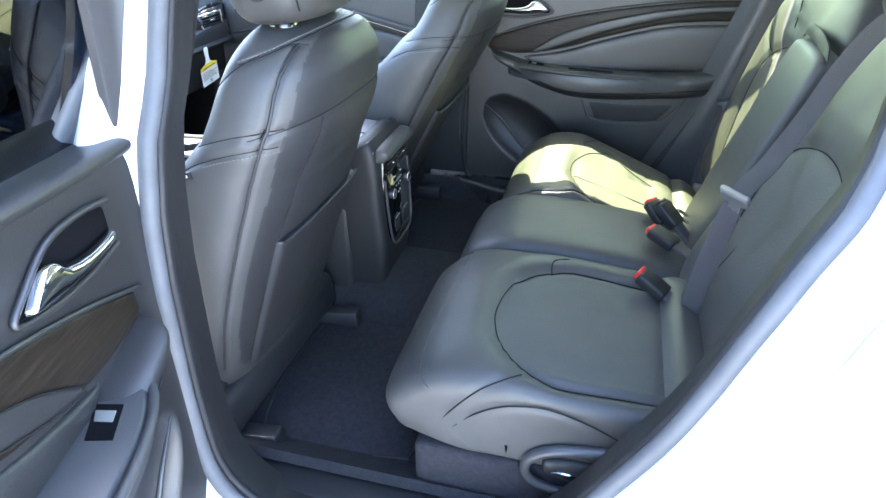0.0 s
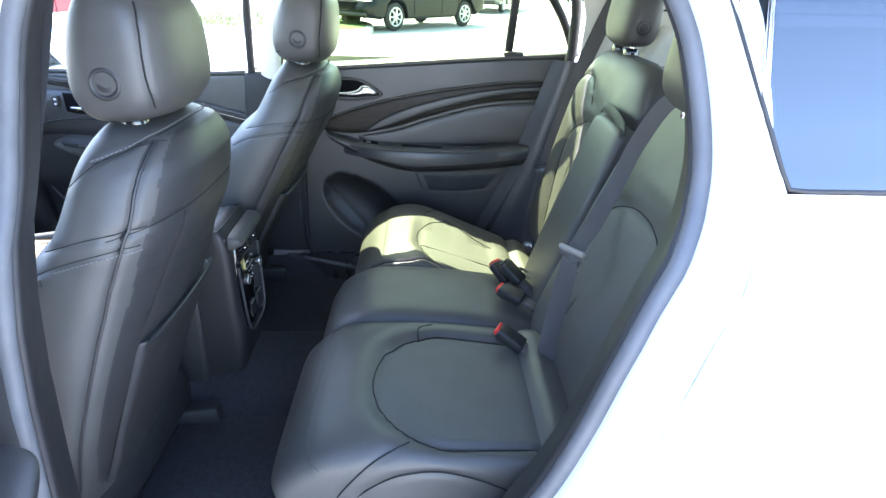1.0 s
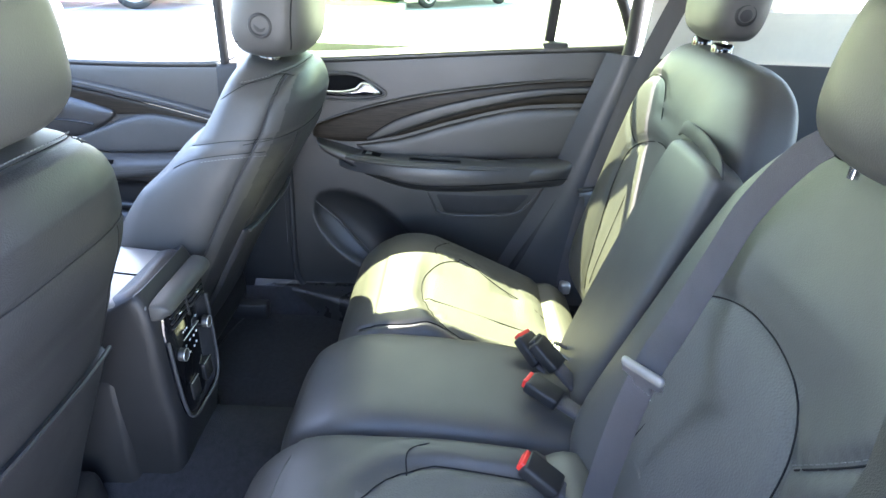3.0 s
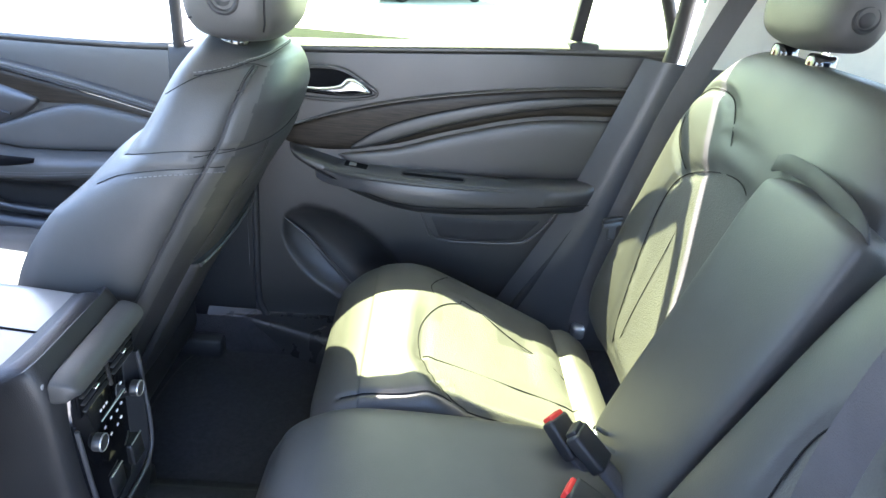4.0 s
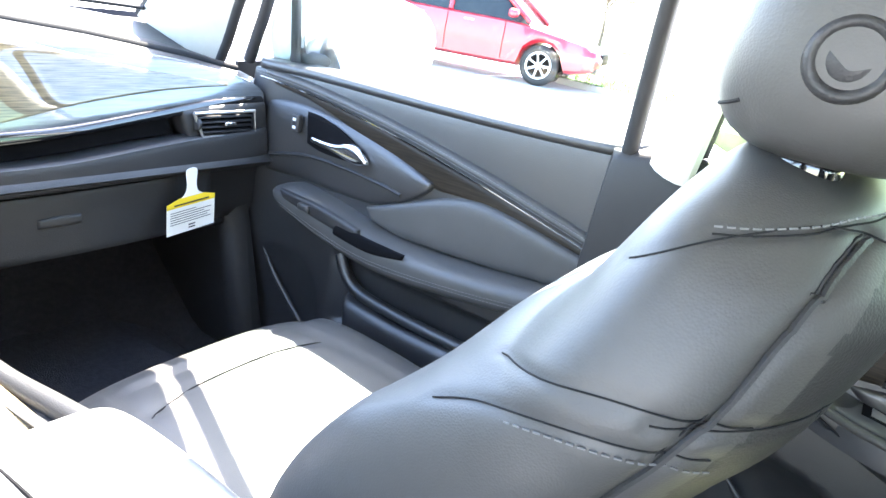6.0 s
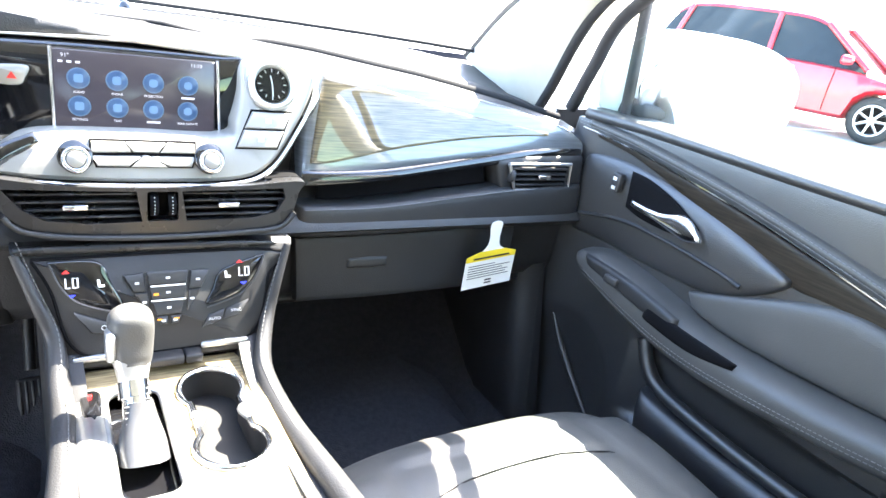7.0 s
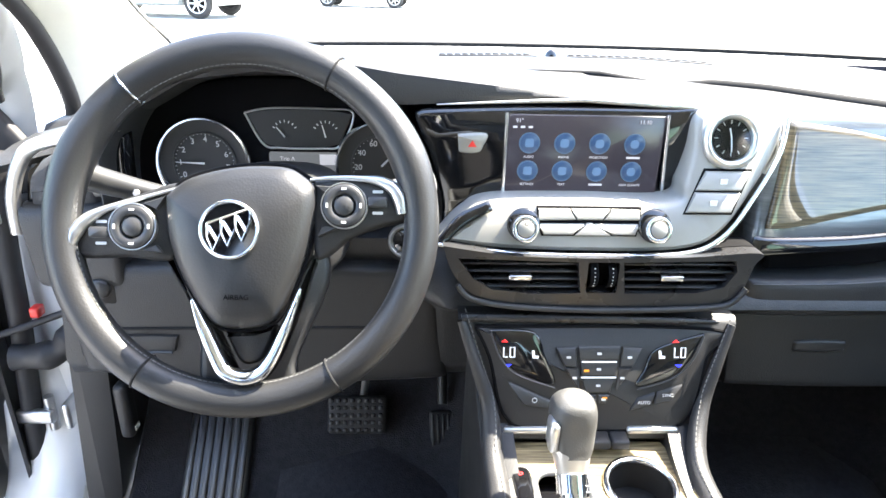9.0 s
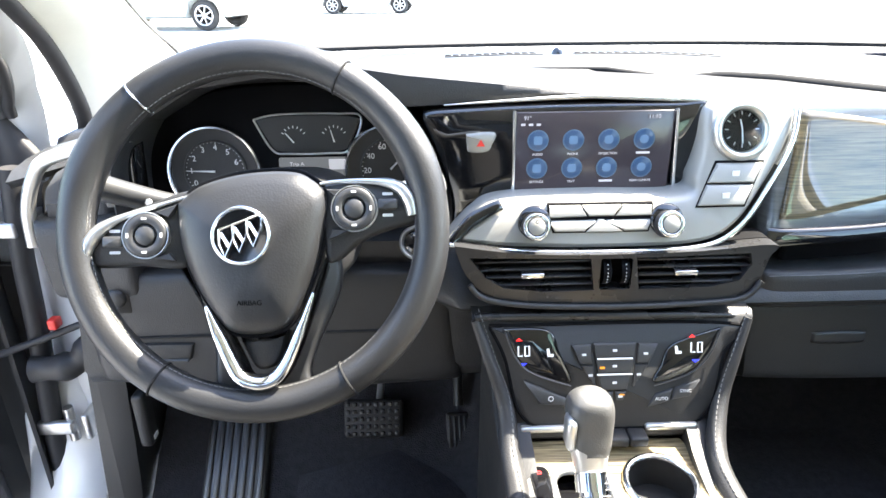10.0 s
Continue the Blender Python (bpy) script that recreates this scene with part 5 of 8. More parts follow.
part("light_sensor", loft([(1.80, 1.178, .012, .01, 2), (1.80, 1.188, .008, .007, 2), (1.80, 1.192, .002, .002, 2)], 8, 16, cx=-.02), GLOSS, dash)


def lower_section(x):
    k = max(0, (abs(x - CX) - .62) / .1)
    c = cut(x)
    d = float(np.interp(x, [-.26, -.20], [.052, 0]))
    return [(1.475 + .10 * c, brow(x) - .02), (1.463 + .11 * c, 1.06), (1.46 + .11 * c, 1.03 - .02 * c), (1.47, .99), (1.455 + d * .3, .97), (1.425 + d, .955), (1.40 + d * 1.3, .94), (1.395 + d * 1.4, .93), (1.41 + d * 1.2, .918), (1.43 + d * .8, .915), (1.445 + d * .5, .90), (1.45, .82), (1.46, .795), (1.50, .78), (1.62, .79), (1.66, .95), (1.66, brow(x) - .05)]


part("main_body", sweep(lower_section, np.linspace(-.700, .725, 140)), DASHSKIN, dash)


def face(y0, slope=0.0, z0=1.0):
    return lambda u, v, h: Vector((u, y0 + (v - z0) * slope - h, v))


# centre: gloss surround, display, silver panel
surround = face(1.4500)
part("display_surround", prism([(-.225, 1.158), (-.10, 1.163), (.05, 1.163), (.092, 1.160), (.088, 1.10), (.07, 1.045), (0, 1.035), (-.12, 1.035), (-.17, 1.02), (-.203, .998), (-.207, 1.05), (-.222, 1.105), (-.240, 1.15)], .05, surround, .004, 60), GLOSS, dash, "piano black display surround")
disp_m = bpy.data.materials.new("lit_display")
disp_m.use_nodes = True
dn = disp_m.node_tree
db = dn.nodes["Principled BSDF"]
tc = dn.nodes.new("ShaderNodeTexCoord")
ns = dn.nodes.new("ShaderNodeTexNoise")
ns.inputs["Scale"].default_value = 9.0
rp = dn.nodes.new("ShaderNodeValToRGB")
rp.color_ramp.elements[0].color, rp.color_ramp.elements[1].color = (.014, .014, .022, 1), (.030, .026, .036, 1)
dn.links.new(tc.outputs["Object"], ns.inputs["Vector"])
dn.links.new(ns.outputs[0], rp.inputs[0])
dn.links.new(rp.outputs[0], db.inputs["Emission Color"])
db.inputs["Emission Strength"].default_value = .16
db.inputs["Base Color"].default_value = (.012, .012, .014, 1)
db.inputs["Roughness"].default_value = .22
ICON = glow("icon_blue", (.018, .045, .10), .10)
ICON_RIM = glow("icon_rim", (.035, .07, .12), .12)
ICON_MARK = glow("icon_mark", (.05, .10, .18), .14)
TEXTLIT = glow("screen_text", (.32, .33, .36), .11)
dsp = part("display", prism(rounded(-.132, 1.052, .052, 1.155, .003), .004, face(1.4475), .001), disp_m, dash, "lit touch display with two rows of round icons")
part("display_edge", tube([(-.134, 1.447, 1.157), (-.134, 1.446, 1.05)], .0022, 8), CHROME, dsp)
part("display_edge", tube([(.054, 1.447, 1.157), (.060, 1.446, 1.05)], .0022, 8), CHROME, dsp)


def dash_text(t, size, x, y, z, mat, parent=dash):
    writing(t, size, pose(x, y, z, 90, 0, 0), mat, parent)


names = [["AUDIO", "PHONE", "PROJECTION", ""], ["SETTINGS", "TEXT", "", "REAR CLIMATE"]]
for r in range(2):
    for c in range(4):
        x, z = -.106 + c * .0415, 1.122 - r * .0335
        part("icon", disc((x, 1.4465, z), (0, -1, 0), .0118, .001, 28, .0004), ICON, dsp)
        part("icon_rim", disc((x, 1.4462, z), (0, -1, 0), .0125, .001, 28, .0003, .0112), ICON_RIM, dsp)
        part("icon_mark", prism(rounded(x - .005, z - .005, x + .005, z + .005, .002 + .0007 * c, 3), .0008, face(1.4462)), ICON_MARK, dsp)
        if names[r][c]:
            dash_text(names[r][c], .0038, x, 1.4464, z - .0165, TEXTLIT, dsp)
        else:
            part("caption_bar", box((x - .008, 1.4462, z - .0175), (x + .008, 1.4468, z - .0150)), TEXTLIT, dsp)
dash_text("91°", .0065, -.119, 1.4464, 1.148, TEXTLIT, dsp)
dash_text("11:10", .0065, .028, 1.4464, 1.148, TEXTLIT, dsp)
for x in (-.124, -.115, -.106):
    part("status_mark", box((x - .0025, 1.4462, 1.1395), (x + .0025, 1.4468, 1.142)), TEXTLIT, dsp)
part("soft_key", box((.015, 1.4462, 1.0535), (.038, 1.4468, 1.0585)), BUTTON, dsp)
hz = part("hazard_button", prism([(-.190, 1.131), (-.157, 1.132), (-.160, 1.118), (-.166, 1.110), (-.186, 1.110), (-.189, 1.118)], .012, face(1.444), .002, 30), SILVERPLASTIC, dash, "silver hazard button")
part("hazard_mark", prism([(-.178, 1.117), (-.168, 1.117), (-.173, 1.125)], .001, face(1.4436)), RED, hz)

sil = face(1.384, .36, 1.01)
panel_o = [(-.212, 1.020), (-.186, 1.045), (-.150, 1.061), (-.05, 1.064), (.058, 1.064), (.072, 1.085), (.080, 1.12), (.084, 1.158), (.11, 1.166), (.15, 1.166), (.184, 1.156), (.176, 1.12), (.150, 1.075), (.116, 1.032), (.07, 1.013), (-.04, 1.010), (-.14, 1.013)]
sp_ = part("silver_panel", prism(panel_o, .05, sil, .006, 110), SILVERPLASTIC, dash, "champagne silver centre panel")
edge = [(-.212, 1.018), (-.14, 1.010), (-.04, 1.007), (.07, 1.010), (.118, 1.029), (.153, 1.073), (.180, 1.12), (.188, 1.158)]
part("chrome_edge", tube([sil(u, v, .001) for u, v in interp(edge, 70)], .0032, 8), CHROME, sp_)
part("gloss_wing", patch([(-.215, 1.022), (-.19, 1.050), (-.155, 1.066)], [(-.203, 1.018), (-.182, 1.038), (-.15, 1.055)], lambda u, v, h: sil(u, v, h + .001), .003, 20, 6, .0, 3), GLOSS, sp_)
for x, nm in ((-.115, "volume_knob"), (.036, "tune_knob")):
    k = part(nm, disc(sil(x, 1.042, .020), (0, -1, .36), .0155, .022, 40, .003), PLASTIC, dash, "dark knob with a bright ring")
    part("knob_ring", disc(sil(x, 1.042, .0203), (0, -1, .36), .0150, .002, 40, .0008, .0105), CHROME, k)
    part("knob_face", disc(sil(x, 1.042, .0205), (0, -1, .36), .0095, .001, 32, .0003), SILVERPLASTIC, k)
    part("knob_skirt", disc(sil(x, 1.042, .006), (0, -1, .36), .019, .006, 40, .002), GLOSS, k)
dash_text("o", .009, -.115, 1.373, 1.0495, DARKVOID)
for o in ([(-.098, 1.058), (-.062, 1.058), (-.055, 1.046), (-.098, 1.045)], [(-.060, 1.058), (-.016, 1.058), (-.024, 1.046), (-.053, 1.046)], [(-.014, 1.058), (.019, 1.057), (.019, 1.046), (-.022, 1.046)],
          [(-.098, 1.042), (-.045, 1.042), (-.058, 1.030), (-.092, 1.030)], [(-.042, 1.043), (-.036, 1.043), (-.014, 1.029), (-.056, 1.029)], [(-.033, 1.042), (.019, 1.042), (.014, 1.030), (-.012, 1.030)]):
    part("audio_button", prism(o, .006, lambda u, v, h: sil(u, v, h + .0035), .0015), SILVERPLASTIC, dash, "silver audio button")
part("button_bed", prism([(-.100, 1.060), (.021, 1.060), (.021, 1.044), (.016, 1.028), (-.094, 1.028), (-.100, 1.044)], .004, lambda u, v, h: sil(u, v, h + .0012), .001), DARKVOID, sp_)
ck = part("clock", disc(sil(.122, 1.136, .010), (0, -1, .30), .0335, .016, 48, .004, .0235), SATIN, dash, "round analogue clock, satin silver rim")
part("clock_dial", disc(sil(.122, 1.136, .002), (0, -1, .36), .025, .004, 40), DARKVOID, ck)
for k in range(12):
    a = radians(30 * k)
    u, v = .122 + .0195 * math.sin(a), 1.136 + .0195 * math.cos(a)
    part("hour_mark", tube([sil(u, v, .003), sil(u - .004 * math.sin(a), v - .004 * math.cos(a), .003)], .0006, 5), WHITEINK, ck)
for a, ln in ((-12, .011), (178, .015)):
    part("clock_hand", tube([sil(.122, 1.136, .004), sil(.122 + ln * math.sin(radians(a)), 1.136 + ln * math.cos(radians(a)), .004)], .0009, 5), WHITEINK, ck)
part("clock_glass", disc(sil(.122, 1.136, .008), (0, -1, .36), .0245, .001, 40), GLASS, ck)
for o in ([(.094, 1.100), (.146, 1.100), (.136, 1.079), (.083, 1.079)], [(.082, 1.077), (.135, 1.077), (.125, 1.055), (.072, 1.055)]):
    bt = part("trip_button", prism(o, .008, lambda u, v, h: sil(u, v, h + .004), .002), SILVERPLASTIC, dash, "silver push button")
    cu, cv = sum(p[0] for p in o) / 4, sum(p[1] for p in o) / 4
    part("button_mark", box((cu - .004, sil(cu, cv, .0046).y - .0006, cv - .003), (cu + .004, sil(cu, cv, .0046).y + .0008, cv + .003)), PAPER, bt)
part("button_bed", prism([(.0925, 1.1025), (.1495, 1.1025), (.127, 1.0525), (.0695, 1.0525)], .004, lambda u, v, h: sil(u, v, h + .0012), .001), DARKVOID, sp_)
part("clock_screw", disc(sil(.092, 1.133, .0012), (0, -1, .36), .0028, .002, 16), DARKVOID, sp_)

# centre air vents
vent = face(1.372)
def hole_plate(outline, holes):
    """A flat plate with holes cut through it."""
    bm = bmesh.new()
    loops = []
    for o in [outline] + holes:
        vs = [bm.verts.new((p[0], p[1], 0)) for p in o]
        loops += [bm.edges.new((a, b)) for a, b in zip(vs, vs[1:] + vs[:1])]
    bmesh.ops.triangle_fill(bm, use_beauty=True, edges=loops)
    return bm


SUR = interp([(-.207, 1.022), (-.196, .99), (-.177, .966), (-.15, .953), (-.105, .946), (0, .943), (.101, .944), (.128, .951), (.143, .964), (.152, 1.0), (.155, 1.016), (.07, 1.010), (-.04, 1.008), (-.13, 1.011), (-.207, 1.022)], 71)[:-1]
HOLES = [[(-.190, 1.007), (-.052, 1.003), (-.046, .9635), (-.10, .9625), (-.150, .968), (-.172, .982)], [(.006, .9635), (.000, 1.003), (.130, 1.006), (.134, .992), (.122, .972), (.09, .9645)], rounded(-.0405, .964, -.0040, 1.003, .003)]
bm = hole_plate(SUR, HOLES)
for v in bm.verts:
    v.co = vent(v.co.x, v.co.y, 0)
bmesh.ops.recalc_face_normals(bm, faces=bm.faces)
if sum(f.normal.y for f in bm.faces) > 0:
    bmesh.ops.reverse_faces(bm, faces=bm.faces[:])
bmesh.ops.solidify(bm, geom=bm.faces[:], thickness=.020)
part("vent_surround", bm, MOULD, dash, "black vent surround")
# Near-black sheet gives the vents the shade of a deep duct.
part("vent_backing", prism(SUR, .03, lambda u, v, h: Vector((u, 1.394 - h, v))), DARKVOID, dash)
for x0, x1, tab in ((-.185, -.046, -.118), (.001, .133, .058)):
    v_ = part("air_vent", box((x0, 1.3895, .960), (x1, 1.393, 1.006), .0005, 1), DARKVOID, dash, "black air vent with thin tilted slats")
    for i in range(4):
        z = .970 + i * .0098
        part("slat", moved(box((x0, -.006, -.0012), (x1, .006, .0012), .0006, 1), pose(0, 1.383, z, 8)), MOULD, v_)
    part("vent_tab", box((tab - .013, 1.368, .9815), (tab + .013, 1.378, .9875), .001), CHROME, v_, "chrome vent tab")


def air_vent(x0, x1, z0, z1, y, slats, skew, tab):
    v = part("air_vent", prism([(x0 - skew, z1), (x1, z1), (x1, z0), (x0, z0)] if skew > 0 else [(x0, z1), (x1 - skew, z1), (x1, z0), (x0, z0)], .004, face(y), .001), DARKVOID, dash, "black air vent with tilted slats")
    for i in range(slats):
        z = z0 + (i + .5) * (z1 - z0) / slats
        f = (z - z0) / (z1 - z0)
        a, b = (x0 - skew * f, x1) if skew > 0 else (x0, x1 - skew * f)
        part("slat", moved(box((a + .003, -.004, -.0014), (b - .003, .010, .0014), .0007, 1), pose(0, y - .004, z, 6)), RUBBER, v)
    part("vent_tab", box((tab - .013, y - .014, (z0 + z1) / 2 - .0025), (tab + .013, y - .004, (z0 + z1) / 2 + .004), .001), CHROME, v, "chrome vent tab")
    return v


for x in (-.032, -.011):
    tw = part("thumbwheel", disc((x + .005, 1.3855, .9835), (1, 0, 0), .0165, .010, 28, .002), DARKVOID, dash)
    for i in range(6):
        z = .9735 + i * .0042
        part("wheel_dot", box((x - .0006, 1.3690 + 8 * (z - .9835) ** 2 * 4, z - .0007), (x + .0006, 1.3702 + 8 * (z - .9835) ** 2 * 4, z + .0007)), WHITEINK, tw)
part("vent_sill_line", tube([vent(u, v, .003) for u, v in interp([(-.190, .975), (-.172, .957), (-.12, .947), (-.023, .943), (.075, .945), (.128, .951), (.147, .972)], 60)], .0035, 8), DASHSKIN, dash)

# passenger side: wood inlay, lower band, open shelf, end vent
ps = face(1.446, .32, 1.05)
part("band", patch([(.176, 1.156), (.30, 1.158), (.45, 1.137), (.60, 1.114), (.69, 1.090), (.722, 1.066)], [(.165, 1.000), (.30, 1.010), (.45, 1.028), (.60, 1.045), (.69, 1.050), (.720, 1.052)], lambda u, v, h: ps(u, v, h), .020, 70, 20, .03, 5), BANDGLOSS, dash, "glossy dark wood band, sky reflection in its blue-grey colour")
part("band_gloss", patch([(.172, 1.018), (.30, 1.022), (.45, 1.040), (.60, 1.058), (.715, 1.062)], [(.165, .996), (.30, 1.004), (.45, 1.022), (.60, 1.038), (.718, 1.046)], lambda u, v, h: ps(u, v, h + .016), .008, 60, 8, .0, 3), GLOSS, dash)
wood_t = [(.205, 1.150), (.28, 1.141), (.36, 1.126), (.46, 1.108), (.56, 1.095), (.632, 1.085)]
wood_b = [(.182, 1.028), (.22, 1.030), (.33, 1.052), (.46, 1.070), (.56, 1.078), (.632, 1.081)]
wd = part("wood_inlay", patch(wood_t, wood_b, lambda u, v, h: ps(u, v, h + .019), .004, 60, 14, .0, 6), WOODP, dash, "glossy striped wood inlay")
part("clip", tube([ps(.183, 1.150, .022), ps(.190, 1.120, .026), ps(.176, 1.090, .022)], .006, 8, n=14), CHROME, dash)
# Near-black patch over the dash face paints the shade inside the shelf.
part("open_shelf", patch([(.205, .990), (.30, .995), (.42, 1.010), (.50, 1.024)], [(.203, .962), (.30, .970), (.42, .983), (.515, .992)], face(1.442), .003, 40, 8, .0, 6), DARKVOID, dash, "open shelf, its shade a near-black patch")
part("shelf_lip", patch([(.165, .966), (.30, .968), (.45, .983), (.54, .992), (.72, 1.0)], [(.16, .915), (.30, .915), (.45, .918), (.60, .925), (.725, .935)], face(1.425), .024, 60, 18, .03, 4.5), DASHSKIN, dash, "padded shelf lip")
# Thin paler tube paints the light caught along the lip.
part("lip_edge", tube([face(1.425)(u, v - .003, .022) for u, v in interp([(.175, .964), (.30, .966), (.45, .981), (.54, .990), (.62, .994)], 40)], [.0006, .0014, .0014, .0008], 6), SATINGREY, dash, "paler grey strip, a painted highlight on the shelf edge")
part("end_pod", patch([(.512, 1.040), (.60, 1.047), (.715, 1.050)], [(.535, .975), (.60, .975), (.722, .985)], face(1.428), .014, 40, 16, .03, 4), DASHSKIN, dash)
ev = air_vent(.552, .672, .994, 1.032, 1.412, 4, .014, .612)
part("vent_rim", tube([(x, 1.408, z) for x, z in [(.536, 1.035), (.676, 1.036), (.680, .990), (.556, .989), (.536, 1.035)]], .0035, 8), SATIN, ev)
part("vent_thumbwheel", disc((.540, 1.410, 1.015), (-1, 0, 0), .012, .006, 20, .001), BUTTON, ev)
gl = part("glovebox_door", patch([(.17, .905), (.30, .905), (.45, .908), (.60, .912)], [(.18, .795), (.30, .790), (.45, .790), (.60, .795)], face(1.444), .014, 50, 16, .0, 8), DASHSKIN, dash, "glovebox door")
part("latch", patch([(.262, .866), (.30, .868), (.335, .866)], [(.262, .850), (.30, .848), (.335, .850)], lambda u, v, h: face(1.444)(u, v, h + .013), .005, 20, 8, .0, 3), BUTTON, gl, "glovebox latch")
part("under_tray", box((.14, 1.46, .775), (.66, 1.66, .795), .01), PLASTIC, dash)

# driver's side: cluster, hood, end vent, knee panel
cl = face(1.522, .12, 1.09)
part("cluster_backing", prism([(-.60, 1.05), (-.585, 1.12), (-.52, 1.165), (-.43, 1.178), (-.33, 1.17), (-.26, 1.13), (-.235, 1.06), (-.26, 1.0), (-.57, 1.0)], .02, cl, .002, 60), DARKVOID, dash, "dark instrument cluster")
hood_c = [(-.600, 1.03), (-.594, 1.105), (-.552, 1.163), (-.48, 1.196), (-.42, 1.205), (-.35, 1.197), (-.278, 1.163), (-.236, 1.105), (-.226, 1.03)]
bm = bmesh.new()
H = interp(hood_c, 60)
cen = np.array((-.415, 1.06))
rows = []
for y, k in ((1.53, .95), (1.455, .975), (1.438, .99), (1.432, 1.01), (1.438, 1.035), (1.46, 1.045), (1.62, 1.05)):
    rows.append([bm.verts.new((p[0], y, p[1])) for p in (cen + (q - cen) * k for q in H)])
skin(bm, rows, closed=False, cap=False)
part("cluster_hood", bm, DASHSKIN, dash, "padded hood over the instruments")


def gauge(x, z, r, numbers, a0, a1, needle, y):
    g = part("gauge", disc(cl(x, z, .012), (0, -1, .12), r, .014, 56, .004, r * .90), CHROME, dash, "chrome ringed round gauge")
    part("dial", disc(cl(x, z, .003), (0, -1, .12), r * .9, .004, 48), PLASTIC, g)
    part("dial_ring", disc(cl(x, z, .006), (0, -1, .12), r * .66, .004, 48, .001, r * .62), BUTTON, g)
    n = len(numbers)
    for i, t in enumerate(numbers):
        a = radians(a0 + (a1 - a0) * i / (n - 1))
        u, v = x + r * .50 * math.sin(a), z + r * .50 * math.cos(a)
        writing(t, r * .17, Matrix.Translation(cl(u, v, .0045)) @ pose(0, 0, 0, 90), WHITEINK, g)
    for i in range((n - 1) * 4 + 1):
        a = radians(a0 + (a1 - a0) * i / ((n - 1) * 4))
        s_ = .60 if i % 4 else .57
        part("tick", tube([cl(x + r * .62 * math.sin(a), z + r * .62 * math.cos(a), .004), cl(x + r * s_ * math.sin(a), z + r * s_ * math.cos(a), .004)], .0005, 4), WHITEINK, g)
    a = radians(needle)
    part("needle", tube([cl(x, z, .006), cl(x + r * .58 * math.sin(a), z + r * .58 * math.cos(a), .006)], [.0016, .0005], 6), WHITEINK, g)
    return g


gauge(-.508, 1.073, .060, ["0", "1", "2", "3", "4", "5", "6", "7"], -120, 100, -88, 1.52)
gauge(-.283, 1.072, .060, ["0", "20", "40", "60", "80", "100", "120"], -130, 90, 45, 1.52)
sg = part("upper_gauge_frame", patch([(-.453, 1.136), (-.42, 1.142), (-.35, 1.142), (-.318, 1.137)], [(-.430, 1.098), (-.41, 1.094), (-.36, 1.094), (-.336, 1.098)], cl, .006, 40, 10, .0, 8), PLASTIC, dash)
part("frame_line", tube([cl(u, v, .0065) for u, v in interp([(-.453, 1.137), (-.42, 1.143), (-.35, 1.143), (-.318, 1.138), (-.334, 1.099), (-.36, 1.094), (-.41, 1.094), (-.432, 1.099), (-.453, 1.137)], 70)], .0014, 6), SATIN, sg)
for x, a in ((-.404, -40), (-.353, -15)):
    for i in range(7):
        q = radians(-60 + i * 20)
        part("tick", tube([cl(x + .017 * math.sin(q), 1.112 + .017 * math.cos(q), .0075), cl(x + .014 * math.sin(q), 1.112 + .014 * math.cos(q), .0075)], .0006, 4), WHITEINK, sg)
    part("needle", tube([cl(x, 1.108, .008), cl(x + .016 * math.sin(radians(a)), 1.108 + .016 * math.cos(radians(a)), .008)], [.0012, .0006], 6), WHITEINK, sg)
inf = part("trip_display", prism(rounded(-.426, 1.056, -.338, 1.088, .002), .003, lambda u, v, h: cl(u, v, h + .004)), glow("trip_lit", (.05, .055, .06), .25), dash, "small trip display")
writing("4.6 mi", .009, Matrix.Translation(cl(-.380, 1.066, .0046)) @ pose(0, 0, 0, 90), TEXTLIT, inf)
writing("Trip A", .007, Matrix.Translation(cl(-.403, 1.080, .0046)) @ pose(0, 0, 0, 90), TEXTLIT, inf)
part("lit_patch", box((-.362, cl(0, 1.08, .0045).y - .0004, 1.060), (-.341, cl(0, 1.08, .0045).y + .0006, 1.086)), TEXTLIT, inf)

tr = [(-.722, 1.0), (-.718, 1.045), (-.702, 1.085), (-.68, 1.108), (-.63, 1.122), (-.58, 1.135)]
part("end_trim", tube([face(1.46)(u, v, .006) for u, v in interp(tr, 40)], .0085, 10, flat=1.0), SATIN, dash, "satin silver trim round the end vent")
part("end_vent_panel", patch([(-.70, 1.075), (-.66, 1.10), (-.58, 1.12)], [(-.71, 1.035), (-.66, 1.04), (-.585, 1.045)], face(1.468), .006, 30, 10, .02, 6), GLOSS, dash)
air_vent(-.715, -.610, .995, 1.03, 1.462, 3, 0.0, -.66)
part("end_pod", patch([(-.715, 1.035), (-.68, 1.035), (-.60, 1.038)], [(-.708, .93), (-.68, .925), (-.60, .925)], face(1.462), .02, 30, 12, .03, 4), DASHSKIN, dash)
part("knee_panel", patch([(-.69, .955), (-.55, .96), (-.40, .96), (-.21, .955)], [(-.68, .80), (-.55, .785), (-.40, .78), (-.19, .79)], face(1.47), .024, 60, 18, .02, 6), PLASTIC, dash, "black knee panel")
part("panel_gap", tube([face(1.47)(u, .872 + .01 * (u + .5), .0245) for u in np.linspace(-.67, -.30, 30)], .0022, 6), SEAMDARK, dash)
fz = part("fuse_lid", patch([(-.625, .862), (-.585, .863), (-.545, .862)], [(-.618, .838), (-.585, .836), (-.552, .838)], face(1.446), .006, 24, 8, .0, 4), PLASTIC, dash, "small lid in the knee panel")
part("lid_lip", tube([face(1.44)(u, .8385, 0) for u in np.linspace(-.615, -.555, 12)], .0025, 6), BUTTON, fz)
ls = part("light_switch", prism(rounded(-.665, .905, -.615, .955, .006), .012, face(1.445), .003), PLASTIC, dash, "headlight switch panel")
